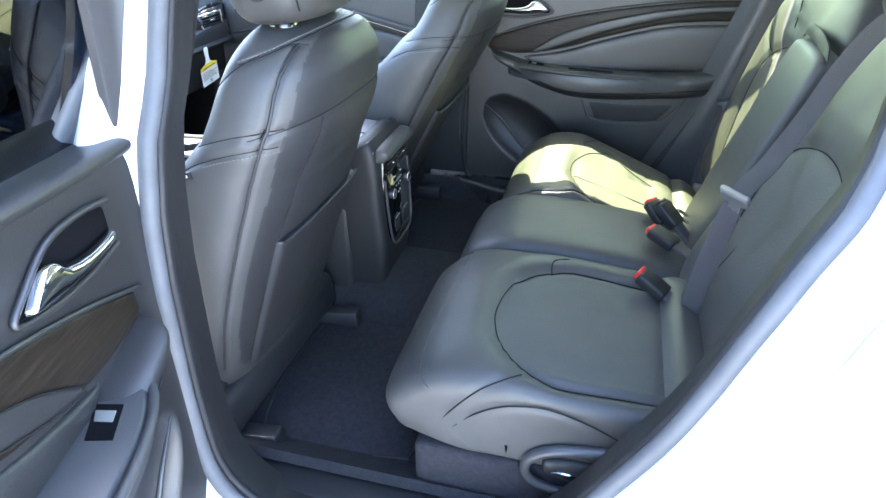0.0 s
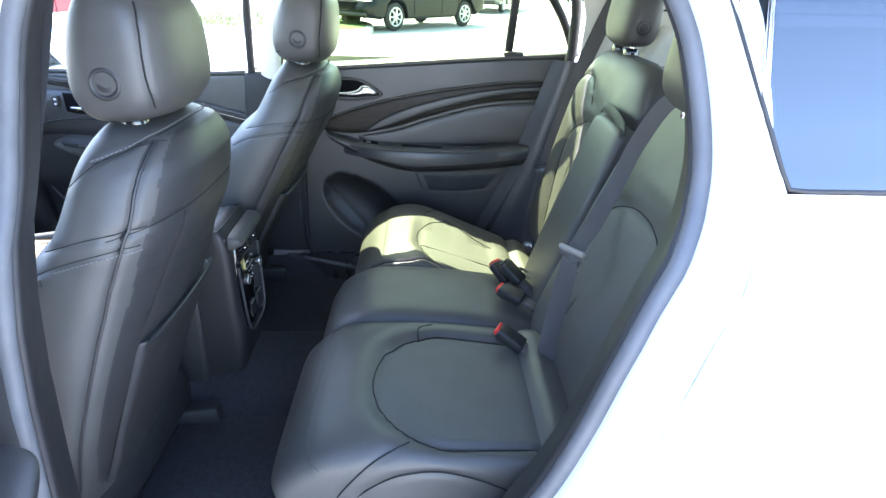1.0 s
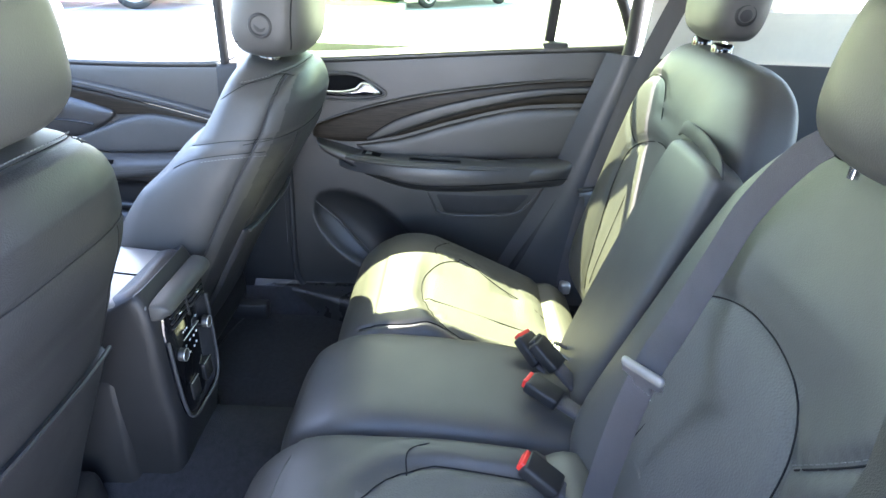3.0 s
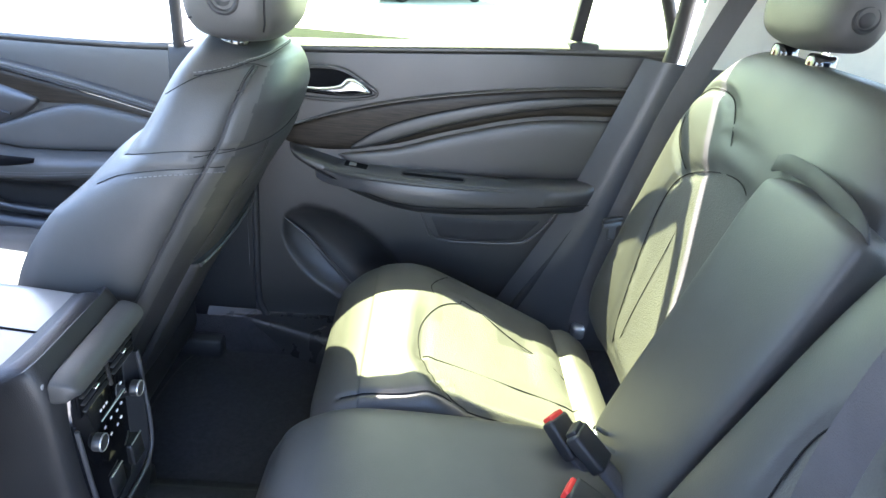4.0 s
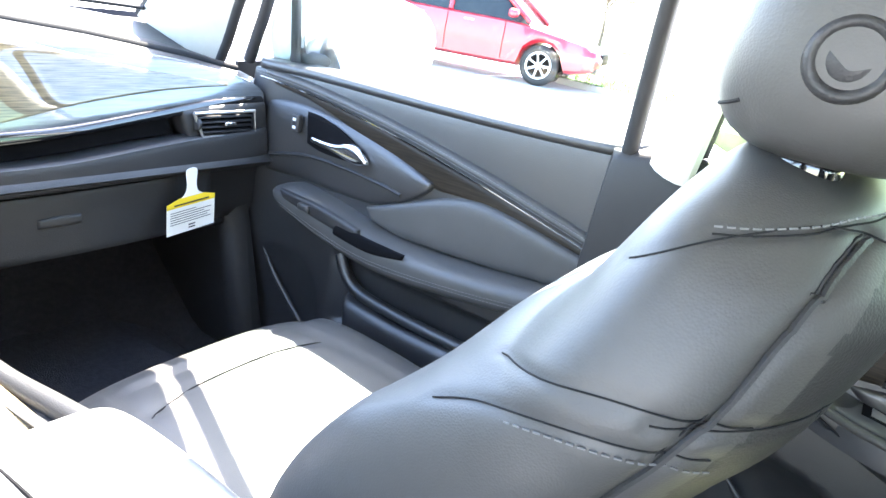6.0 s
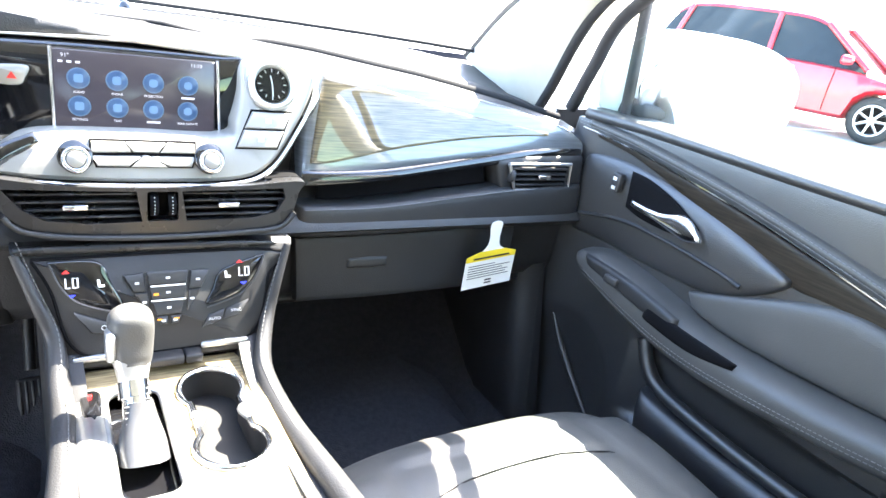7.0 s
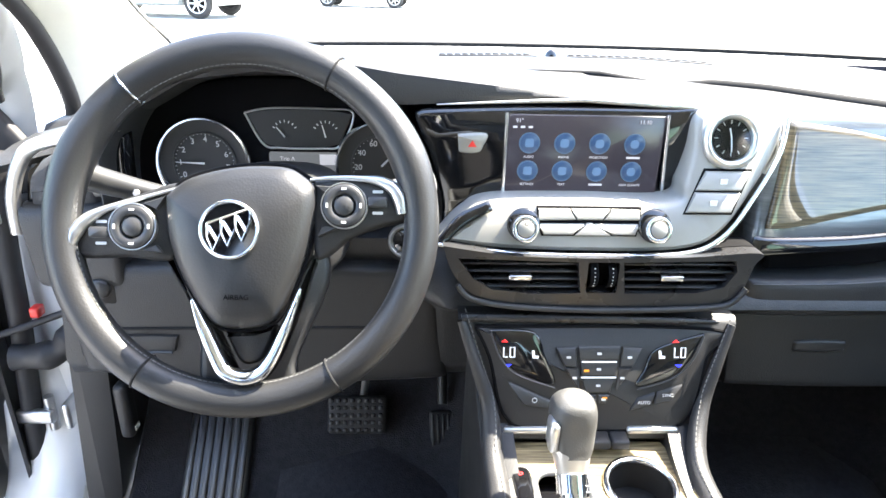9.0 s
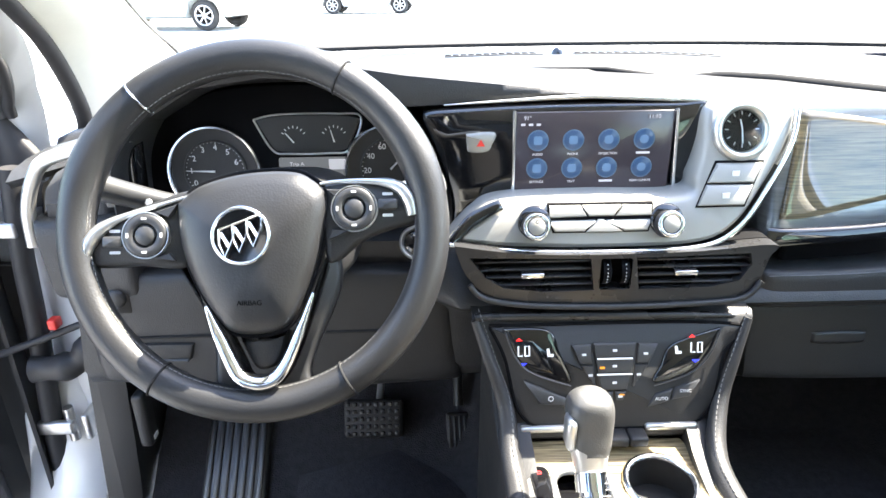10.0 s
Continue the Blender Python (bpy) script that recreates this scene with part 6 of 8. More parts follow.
part("dial_knob", disc((-.633, 1.438, .93), (0, -1, 0), .013, .014, 28, .003), BUTTON, ls)
part("ridged_wheel", box((-.660, 1.438, .916), (-.653, 1.448, .946), .002), BUTTON, ls)
ig = part("start_button", disc((-.252, 1.425, 1.005), (-.2, -1, .3), .021, .02, 36, .004, .015), SATIN, dash, "round start button with a silver ring")
part("button_face", disc((-.252, 1.427, 1.004), (-.2, -1, .3), .0148, .01, 32, .002), GLOSS, ig)

# ---- steering wheel ----
HUB = pose(-.398, 1.279, 1.082, 66, 0, 0)


def on_wheel(u, v, h=0.0):
    return HUB @ Vector((u, v, h))


wheel = thing("steering_wheel", "black leather steering wheel with chrome V spoke", "steering wheel")
RM, rr = .1665, .0165
rim_pts = [on_wheel(RM * math.cos(q), RM * math.sin(q) * .985) for q in np.linspace(0, 2 * math.pi, 121)[:-1]]
rim_bm = tube(rim_pts, [rr * (1 + .10 * math.exp(-((abs(((q - math.pi / 2 + math.pi) % (2 * math.pi)) - math.pi) - 1.15) / .25) ** 2)) for q in np.linspace(0, 2 * math.pi, 121)[:-1]], 24, True)
rim = part("rim", rim_bm, WHEELSKIN, wheel, "smooth leather rim")
for q in (60, 130, 237, 301):
    c, s_ = math.cos(radians(q)), math.sin(radians(q))
    ctr = Vector((RM * c, RM * s_ * .985, 0))
    ring = [HUB @ (ctr + (rr + .0005) * (math.cos(a) * Vector((c, s_, 0)) + math.sin(a) * Vector((0, 0, 1)))) for a in np.linspace(0, 2 * math.pi, 25)[:-1]]
    part("rim_seam", tube(ring, .0011, 6, True), CHROME if q == 130 else SEAMDARK, rim)
inner = [on_wheel((RM - rr * .93) * math.cos(q), (RM - rr * .93) * math.sin(q) * .985, .006) for q in np.linspace(0, 2 * math.pi, 300)]
part("rim_stitching", stitches(inner, .005, .0035, .0007), THREAD, rim)


def wheel_face(u, v, h):
    return on_wheel(u, v, h)


cover_o = [(-0.0701, 0.0255), (-0.0478, 0.0425), (-0.0064, 0.0531), (0.0361, 0.0541), (0.0563, 0.0457), (0.0690, 0.0297), (0.0648, -0.0064), (0.0552, -0.0409), (0.0382, -0.0807), (0.0255, -0.0929), (0.0069, -0.0977), (-0.0170, -0.0966), (-0.0318, -0.0849), (-0.0541, -0.0488), (-0.0669, -0.0117)]
C = np.array(cover_o).mean(0)
bm = bmesh.new()
O = interp(cover_o + [cover_o[0]], 97)[:-1]
lv = [(1.0, -.03), (1.0, .0), (.985, .007), (.94, .013), (.8, .019), (.5, .024), (.2, .026), (.02, .0262)]
skin(bm, [[bm.verts.new(on_wheel(*(C + (p - C) * k), h)) for p in O] for k, h in lv])
cov = part("airbag_cover", bm, WHEELSKIN, wheel, "grained airbag cover")
part("cover_gap", tube([on_wheel(*(C + (p - C) * 1.012), .001) for p in O], .0022, 6, True), DARKVOID, wheel)
bx, by = (-0.0048, -0.0064)
em = part("emblem_ring", disc(on_wheel(bx, by, .031), HUB.to_3x3() @ Vector((0, 0, 1)), .0268, .006, 48, .001, .0235), CHROME, cov, "chrome ring emblem")
part("emblem_back", disc(on_wheel(bx, by, .0285), HUB.to_3x3() @ Vector((0, 0, 1)), .0238, .003, 40), GLOSS, em)
for k in (-1, 0, 1):
    du, dv = bx + k * .0125, by + k * .0045
    shp = [(du - .0062, dv + .010), (du + .0062, dv + .0145), (du + .0062, dv + .002), (du - .001, dv - .0145), (du - .0062, dv - .002)]
    part("emblem_shape", tube([on_wheel(u, v, .031) for u, v in shp + [shp[0]]], .0013, 6), CHROME, em)
    part("emblem_bar", tube([on_wheel(du - .005, dv + .007, .0305), on_wheel(du + .003, dv - .006, .0305)], .0016, 6), CHROME, em)
writing("AIRBAG", .0065, Matrix.Translation(on_wheel(*(0.0000, -0.0674), .0225)) @ pose(0, 0, 0, 66), DARKVOID, cov)


def spoke(outline, name, h0, mat, label, bev=.004, depth=.02):
    return part(name, prism(outline, depth, lambda u, v, h: on_wheel(u, v, h + h0), bev, 60), mat, wheel, label)


spoke([(-0.1603, -0.0249), (-0.1523, -0.0037), (-0.1338, 0.0122), (-0.0966, 0.0265), (-0.0568, 0.0372), (-0.0621, 0.0042), (-0.0621, -0.0329), (-0.1072, -0.0318), (-0.1444, -0.0329)], "spoke", .004, PLASTIC, "black spoke with buttons")
spoke([(0.0600, 0.0414), (0.0998, 0.0457), (0.1316, 0.0457), (0.1476, 0.0281), (0.1555, 0.0069), (0.1263, -0.0021), (0.0998, -0.0127), (0.0706, -0.0329), (0.0637, -0.0011)], "spoke", .004, PLASTIC, "black spoke with buttons")
spoke([(-0.0711, -0.0249), (-0.0541, -0.0515), (-0.0303, -0.0913), (-0.0143, -0.1232), (-0.0064, -0.1401), (0.0096, -0.1497), (-0.0170, -0.1577), (-0.0382, -0.1497), (-0.0409, -0.1019), (-0.0568, -0.0595)], "lower_spoke", .000, WHEELSKIN, "leather lower spoke")
spoke([(0.0733, -0.0117), (0.0605, -0.0515), (0.0467, -0.0913), (0.0334, -0.1232), (0.0228, -0.1391), (0.0096, -0.1497), (0.0308, -0.1577), (0.0510, -0.1497), (0.0494, -0.1258), (0.0786, -0.0541)], "lower_spoke", .000, WHEELSKIN, "leather lower spoke")
spoke([(-0.0170, -0.1019), (0.0096, -0.1009), (0.0281, -0.0966), (0.0202, -0.1232), (0.0096, -0.1311), (-0.0037, -0.1285)], "lower_infill", -.004, PLASTIC, "")
chv = interp([(-0.0430, -0.0701), (-0.0318, -0.0966), (-0.0202, -0.1232), (-0.0117, -0.1359), (0.0042, -0.1412), (0.0186, -0.1370), (0.0297, -0.1232), (0.0414, -0.0966), (0.0552, -0.0595)], 60)
wdt = np.interp(np.linspace(0, 1, 60), [0, .12, .4, .5, .6, .88, 1], [.002, .0065, .008, .0085, .008, .0065, .002])
part("chrome_v", tube([on_wheel(u, v, .010) for u, v in chv], list(wdt), 12, flat=.7), CHROME, wheel, "polished chrome V of the lower spoke")
part("chrome_hook", tube([on_wheel(u, v, .006) for u, v in interp([(-0.1550, -0.0207), (-0.1508, -0.0090), (-0.1401, 0.0032), (-0.1205, 0.0138), (-0.0860, 0.0244), (-0.0595, 0.0318)], 30)], [.005, .007, .006, .003, .002, .0015], 8), SATIN, wheel, "satin silver spoke edge")
part("chrome_hook", tube([on_wheel(u, v, .006) for u, v in interp([(0.1486, 0.0106), (0.1454, 0.0255), (0.1359, 0.0372), (0.1157, 0.0425), (0.0839, 0.0435), (0.0626, 0.0414)], 30)], [.005, .007, .006, .003, .002, .0015], 8), SATIN, wheel, "satin silver spoke edge")
for (px, py) in ((-0.0982, -0.0037), (0.0945, 0.0175)):
    pad = part("button_pad", disc(on_wheel(px, py, .012), HUB.to_3x3() @ Vector((0, 0, 1)), .0205, .010, 40, .002, .0105), BUTTON, wheel, "round four-way button pad")
    part("pad_rim", disc(on_wheel(px, py, .0105), HUB.to_3x3() @ Vector((0, 0, 1)), .0218, .006, 40, .001, .0205), SATIN, pad)
    part("pad_centre", disc(on_wheel(px, py, .012), HUB.to_3x3() @ Vector((0, 0, 1)), .0098, .008, 32, .002), BUTTON, pad)
    for a in range(4):
        q = radians(90 * a)
        part("pad_mark", box((-.0022, -.001, 0), (.0022, .001, .0006)), WHITEINK, pad).matrix_local = HUB @ pose(px + .0155 * math.cos(q), py + .0155 * math.sin(q), .0121, 0, 0, 90 * a + 90)
for (px, py) in ((-0.1285, -0.0090), (0.1253, 0.0212)):
    part("rocker_switch", prism(rounded(px - .009, py - .005, px + .009, py + .005, .002), .006, lambda u, v, h: on_wheel(u, v, h + .011), .001), BUTTON, wheel)
    for dv in (.010, -.010):
        part("switch_mark", prism(rounded(px - .005, py + dv - .0014, px + .005, py + dv + .0014, .0008, 2), .0006, lambda u, v, h: on_wheel(u, v, h + .0047)), WHITEINK, wheel)
for tri in ([(-0.0886, 0.0180), (-0.0690, 0.0244), (-0.0764, 0.0122)], [(-0.0897, -0.0255), (-0.0764, -0.0202), (-0.0711, -0.0276)], [(0.0690, 0.0361), (0.0871, 0.0350), (0.0775, 0.0281)], [(0.0706, -0.0117), (0.0743, -0.0011), (0.0892, -0.0032)]):
    part("small_button", prism(tri, .006, lambda u, v, h: on_wheel(u, v, h + .010), .001), BUTTON, wheel)

# column, stalks
col = thing("steering_column", "black steering column shroud with stalks", "steering column")
part("shroud", loft([(1.30, 1.05, .06, .05, 3), (1.36, 1.04, .075, .06, 3), (1.46, 1.02, .08, .07, 3), (1.5, 1.01, .07, .06, 3)], 20, 32, cx=-.398), PLASTIC, col)
st = part("indicator_stalk", tube([(-.46, 1.36, 1.075), (-.51, 1.345, 1.09), (-.56, 1.335, 1.108), (-.575, 1.332, 1.114)], [.008, .011, .014, .010], 14, n=20), BUTTON, col, "indicator stalk with white markings")
for i in range(4):
    part("stalk_mark", disc(Vector((-.50 - i * .016, 1.331, 1.088 + i * .0062)), (0, -1, .35), .0035, .001, 14), WHITEINK, st)
part("wiper_stalk", tube([(-.34, 1.36, 1.075), (-.28, 1.345, 1.09), (-.235, 1.335, 1.105), (-.220, 1.332, 1.11)], [.008, .010, .013, .011], 14, n=20), SATIN, col, "wiper stalk")


# ---- centre console ----
con = thing("centre_console", "black centre console with wood, cup holders and rear vents", "console")
CC = -.026
# climate stack, leaning
def stack(u, v, h):
    return Vector((u + (u + .232) * .0185, 1.352 + (v - .86) * .30 - h, v + (v - 1.298) * .0185))



part("stack_body", prism([(-.188, .940), (.141, .936), (.128, .90), (.098, .83), (.092, .79), (-.135, .79), (-.145, .83), (-.176, .90)], .14, stack, .006), PLASTIC, con, "black climate panel surround")
part("stack_face", prism([(-.168, .927), (.113, .924), (.106, .890), (.09, .825), (.05, .808), (-.09, .808), (-.132, .825), (-.150, .890)], .006, lambda u, v, h: stack(u, v, h + .003), .002, 70), PLASTIC, con)
FACE_EDGE = interp([(-.168, .927), (.113, .924), (.106, .890), (.09, .825), (.05, .808), (-.09, .808), (-.132, .825), (-.150, .890), (-.168, .927)], 91)[:-1]
part("face_gap", tube([stack(u, v, .0015) for u, v in FACE_EDGE], .0022, 6, True), DARKVOID, con)
part("top_frame", tube([stack(u, v, .002) for u, v in interp([(-.184, .936), (-.16, .9375), (-.02, .936), (.08, .9345), (.118, .933)], 30)], [.0055, .0055, .0055, .002], 10), MOULD, con, "moulded frame over the climate panel")


def stack_plate(o, mat, name, label="", lift=.006, n=0, bev=.0015):
    return part(name, prism(o, .006, lambda u, v, h: stack(u, v, h + lift), bev, n), mat, con, label)


dl = stack_plate([(-.152, .925), (-.10, .922), (-.086, .895), (-.074, .862), (-.118, .876), (-.138, .895)], GLOSS, "temperature_display", "gloss black temperature display", n=50)
dr = stack_plate([(.100, .921), (.045, .903), (.032, .880), (.024, .860), (.065, .872), (.088, .893)], GLOSS, "temperature_display", "gloss black temperature display", n=50)
for x, d in ((-.128, dl), (.073, dr)):
    for bar in (((x - .0068, .9055), (x - .0068, .8945), (x - .002, .8945)), ((x + .0008, .8945), (x + .0058, .8945), (x + .0058, .9055), (x + .0008, .9055), (x + .0008, .8945))):
        part("digit", tube([stack(u, v, .0066) for u, v in bar], .0009, 5), LEDWHITE, d)
    part("up_mark", prism([(x - .010, .9115), (x - .002, .9115), (x - .006, .915)], .0005, lambda u, v, h: stack(u, v, h + .0068)), LEDRED, d)
    part("down_mark", prism([(x - .006, .886), (x + .003, .886), (x - .0015, .8825)], .0005, lambda u, v, h: stack(u, v, h + .0068)), LEDBLUE, d)
    xx = x + (.030 if x < 0 else -.022)
    part("seat_mark", prism([(xx - .004, .902), (xx - .001, .902), (xx, .896), (xx + .004, .896), (xx + .004, .893), (xx - .003, .893)], .0005, lambda u, v, h: stack(u, v, h + .0068)), LEDWHITE, d)
for lo_, e in (([(-.150, .922), (-.138, .893), (-.118, .874), (-.074, .859)], 0), ([(.100, .919), (.088, .891), (.065, .870), (.024, .857)], 0)):
    part("display_edge", tube([stack(u, v, .0066) for u, v in interp(lo_, 30)], .0010, 6), SATINGREY, con)
for o in ([(-.047, .906), (.002, .906), (.000, .890), (-.045, .890)], [(-.0445, .888), (-.0005, .888), (-.003, .872), (-.042, .872)], [(-.0415, .870), (-.0035, .870), (-.008, .852), (-.037, .852)],
          [(-.073, .904), (-.050, .905), (-.048, .883), (-.063, .883)], [(-.062, .881), (-.047, .881), (-.044, .856), (-.050, .862)], [(.028, .904), (.005, .905), (.003, .883), (.018, .883)], [(.017, .881), (.002, .881), (-.001, .856), (.005, .862)],
          [(-.037, .850), (-.024, .850), (-.024, .840), (-.033, .840)], [(-.021, .850), (-.008, .850), (-.012, .840), (-.021, .840)],
          [(.017, .831), (.042, .838), (.046, .852), (.026, .846)], [(.045, .839), (.066, .843), (.078, .862), (.049, .853)], [(-.128, .865), (-.076, .842), (-.082, .834), (-.110, .838)]):
    b_ = stack_plate(o, BUTTON, "climate_button")
    cu, cv = sum(p[0] for p in o) / 4, sum(p[1] for p in o) / 4
    if cv > .855 or abs(cu + .02) < .02:
        part("button_mark", prism(rounded(cu - .0026, cv - .001, cu + .0026, cv + .0016, .0006, 2), .0005, lambda u, v, h: stack(u, v, h + .0066)), WHITEINK, b_)
for z in (.889, .871):
    part("button_line", tube([stack(-.043, z, .0066), stack(-.002, z, .0066)], .0010, 6), LEDWHITE, con)
part("amber_lamp", prism(rounded(-.040, .8775, -.034, .880, .0006, 2), .0005, lambda u, v, h: stack(u, v, h + .0067)), LEDAMBER, con)
for x in (-.034, -.014):
    part("amber_lamp", prism(rounded(x - .003, .8465, x + .003, .848, .0005, 2), .0005, lambda u, v, h: stack(u, v, h + .0067)), LEDAMBER, con)
writing("AUTO", .0055, Matrix.Translation(stack(.033, .8415, .0066)) @ pose(0, 0, 0, 74), WHITEINK, con)
writing("SYNC", .0055, Matrix.Translation(stack(.061, .850, .0066)) @ pose(0, 0, 0, 74), WHITEINK, con)
part("power_mark", disc(stack(-.097, .8445, .0068), (0, -1, .3), .0032, .0006, 16, .0001, .0024), WHITEINK, con)

# tunnel body, side rails, top
part("tunnel", box((CC - .115, .60, .42), (CC + .115, 1.50, .735), .02, 3), PLASTIC, con)
for sgn in (-1, 1):
    upper = ((-.184, .934), (-.167, .885), (-.150, .835)) if sgn < 0 else ((.134, .930), (.119, .885), (.104, .835))
    rail = [stack(u, v, .002) for u, v in upper] + [(CC + sgn * .120, 1.300, .787), (CC + sgn * .117, 1.25, .773), (CC + sgn * .120, 1.16, .772), (CC + sgn * .126, 1.05, .785), (CC + sgn * .128, .96, .80)]
    r_ = part("side_rail", tube(rail, [.0055, .008, .0105, .013, .0145, .0155, .0165, .017], 14, n=60, flat=.9), SEATBACK, con, "stitched dark rail of the console")
    part("stitching", stitches([Vector(p) + Vector((-sgn * .004, -.003, .0145)) for p in interp(rail, 80)], .0065, .0042, .0006), THREAD, r_)
    part("side_skin", patch([(1.46, .90), (1.33, .80), (1.2, .77), (1.0, .79)], [(1.50, .45), (1.33, .43), (1.2, .43), (1.0, .43)], lambda u, v, h: Vector((CC + sgn * (.122 + h + .02 * max(0, u - 1.3) * 3), u, v)), .012, 40, 14, .03, 6), PLASTIC, con)


def top_z(y):
    return float(np.interp(y, [1.0, 1.1, 1.25, 1.34, 1.38], [.785, .772, .765, .775, .80]))


def ctop(u, v, h):
    return Vector((u, v, top_z(v) + h))


def keyhole():
    """Two cups joined by a neck."""
    out = []
    for cy, r, a0, a1 in ((1.268, .039, -42, 222), (1.150, .041, 138, 402)):
        out += [(.020 + r * math.cos(radians(a)), cy + r * math.sin(radians(a))) for a in np.linspace(a0, a1, 18)]
    return out


cup_o = keyhole()
gate_o = rounded(CC - .076, 1.085, CC - .012, 1.288, .02, 5)
bm = hole_plate([(CC - .106, .905), (CC + .106, .905), (CC + .104, 1.30), (CC + .09, 1.335), (CC - .09, 1.335), (CC - .104, 1.30)], [cup_o, gate_o])
for v in bm.verts:
    v.co.z = top_z(v.co.y) + .004
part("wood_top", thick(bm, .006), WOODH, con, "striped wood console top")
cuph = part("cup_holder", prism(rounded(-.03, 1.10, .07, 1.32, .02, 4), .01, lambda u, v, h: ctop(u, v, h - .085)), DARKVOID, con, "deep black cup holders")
bm = bmesh.new()
rings = [[bm.verts.new(ctop(u, v, h)) for u, v in [((p[0] - .020) * k + .020, (p[1] - 1.209) * (1 - (1 - k) * .4) + 1.209) for p in cup_o]] for k, h in ((1.0, .004), (.98, -.02), (.95, -.085))]
for r0, r1 in zip(rings, rings[1:]):
    for j in range(len(r0)):
        bm.faces.new((r0[j], r0[(j + 1) % len(r0)], r1[(j + 1) % len(r0)], r1[j]))
part("cup_wall", bm, PLASTIC, cuph)
part("cup_rim", tube([ctop(u, v, .005) for u, v in cup_o], .0042, 10, True), CHROME, cuph, "chrome cup rim")
for sgn in (-1, 1):
    part("cup_grip", tube([ctop(.020 + sgn * .030, 1.218, .006), ctop(.020 + sgn * .024, 1.209, .009), ctop(.020 + sgn * .031, 1.196, .006)], .006, 8, n=10), SATIN, cuph)
part("gate_floor", prism(gate_o, .004, lambda u, v, h: ctop(u, v, h - .012)), GLOSS, con)
part("gate_rim", tube([ctop(u, v, .006) for u, v in gate_o], .005, 8, True), SATIN, con, "satin shift gate rim")
part("boot", loft([(1.178, .758, .026, .050, 3), (1.188, .775, .024, .036, 2.8), (1.200, .795, .018, .022, 2.6), (1.210, .812, .014, .015, 2.4)], 24, 32, cx=CC - .044), SATINGREY, con, "grey leather shift boot")
sh = part("shift_lever", tube([(CC - .046, 1.175, .770), (CC - .047, 1.215, .815), (CC - .048, 1.235, .84)], [.017, .014, .013], 14, n=10), CHROME, con, "chrome shift lever")
kn = loft([(1.232, .842, .0165, .0165, 2.6), (1.238, .850, .0200, .0190, 2.8), (1.246, .866, .0225, .0215, 3), (1.252, .884, .0240, .0235, 3), (1.254, .898, .0225, .0220, 2.6), (1.255, .9065, .0150, .0140, 2.2), (1.255, .909, .005, .004, 2)], 30, 40, cx=CC - .047)
k_ = part("shift_knob", kn, LEATHER, con, "leather topped shift knob")
part("knob_neck", loft([(1.222, .818, .0135, .0130, 2.4), (1.229, .832, .0160, .0155, 2.6), (1.236, .845, .0190, .0180, 2.8), (1.239, .850, .0203, .0190, 2.8)], 16, 32, cx=CC - .048), SATIN, k_, "satin silver knob neck")
part("release_button", box((CC - .0745, 1.226, .854), (CC - .064, 1.250, .889), .0045), SATIN, k_, "silver release button")
part("knob_collar", tube([(CC - .048, 1.214, .815), (CC - .0485, 1.226, .829)], .0165, 20), CHROME, k_)
for i in range(9):
    part("boot_stitch", tube([(CC - .060, 1.178 + i * .004, .792 + i * .0045), (CC - .032, 1.178 + i * .004, .792 + i * .0045)], .0008, 4), THREAD, sh)
pr = part("gear_indicator", prism(rounded(CC - .102, 1.175, CC - .078, 1.292, .010, 4), .006, lambda u, v, h: ctop(u, v, h + .011), .002), GLOSS, con, "gear indicator strip")
for i, t in enumerate("PRNDL"):
    writing(t, .011, Matrix.Translation(ctop(CC - .090, 1.278 - i * .020, .0118)) @ pose(0, 0, 0, 10), LEDRED if t == "P" else WHITEINK, pr)
part("indicator_base", prism(rounded(CC - .108, 1.05, CC - .076, 1.30, .012, 4), .012, lambda u, v, h: ctop(u, v, h + .008), .003), SATIN, con)
part("silver_strip", box((CC - .106, 1.328, .795), (CC - .030, 1.345, .803), .003), SATIN, con, "silver strip under the climate panel")
part("silver_strip", box((CC + .045, 1.328, .795), (CC + .108, 1.345, .803), .003), SATIN, con, "silver strip under the climate panel")
part("small_lid", box((CC - .025, 1.312, .785), (CC + .022, 1.338, .797), .003), PLASTIC, con)
part("small_lid", box((CC + .023, 1.312, .785), (CC + .045, 1.338, .797), .003), PLASTIC, con)

# armrest box and its rear face
lid = part("armrest_lid", loft([(.5295, .867, .100, .015, 5), (.5315, .867, .103, .0190, 6), (.545, .867, .104, .0205, 6), (.62, .868, .107, .026, 6), (.76, .875, .108, .03, 5), (.87, .868, .106, .028, 5), (.90, .860, .09, .015, 3)], 40, 48, cx=CC), LIDSKIN, con, "leather armrest lid")
part("armrest_box", box((CC - .105, .60, .45), (CC + .105, .90, .85), .02, 3), PLASTIC, con)
rf = lambda u, v, h: Vector((CC + u, .512 + (.86 - v) * -.06 - h, v))
part("rear_housing", loft([(.60, .40, .085, .06, 5), (.592, .50, .10, .075, 6), (.585, .60, .108, .08, 8), (.59, .70, .112, .08, 8), (.60, .84, .112, .083, 8), (.607, .868, .108, .075, 6), (.612, .88, .09, .05, 4)], 50, 64, cx=CC), PLASTIC, con, "rear end of the console")
part("lid_split", tube([(CC - .010, y, z) for y, z in ((.532, .8855), (.545, .8872), (.62, .894), (.76, .905), (.87, .896))], .0022, 6, n=30), DARKVOID, lid)
part("rear_top_cover", loft([(.4945, .860, .090, .005, 5), (.497, .863, .096, .011, 6), (.503, .866, .100, .0165, 6), (.511, .867, .102, .0190, 6), (.523, .867, .103, .0200, 6), (.5245, .867, .101, .018, 6)], 24, 48, cx=CC), LEATHER, con, "dark rear top cover")
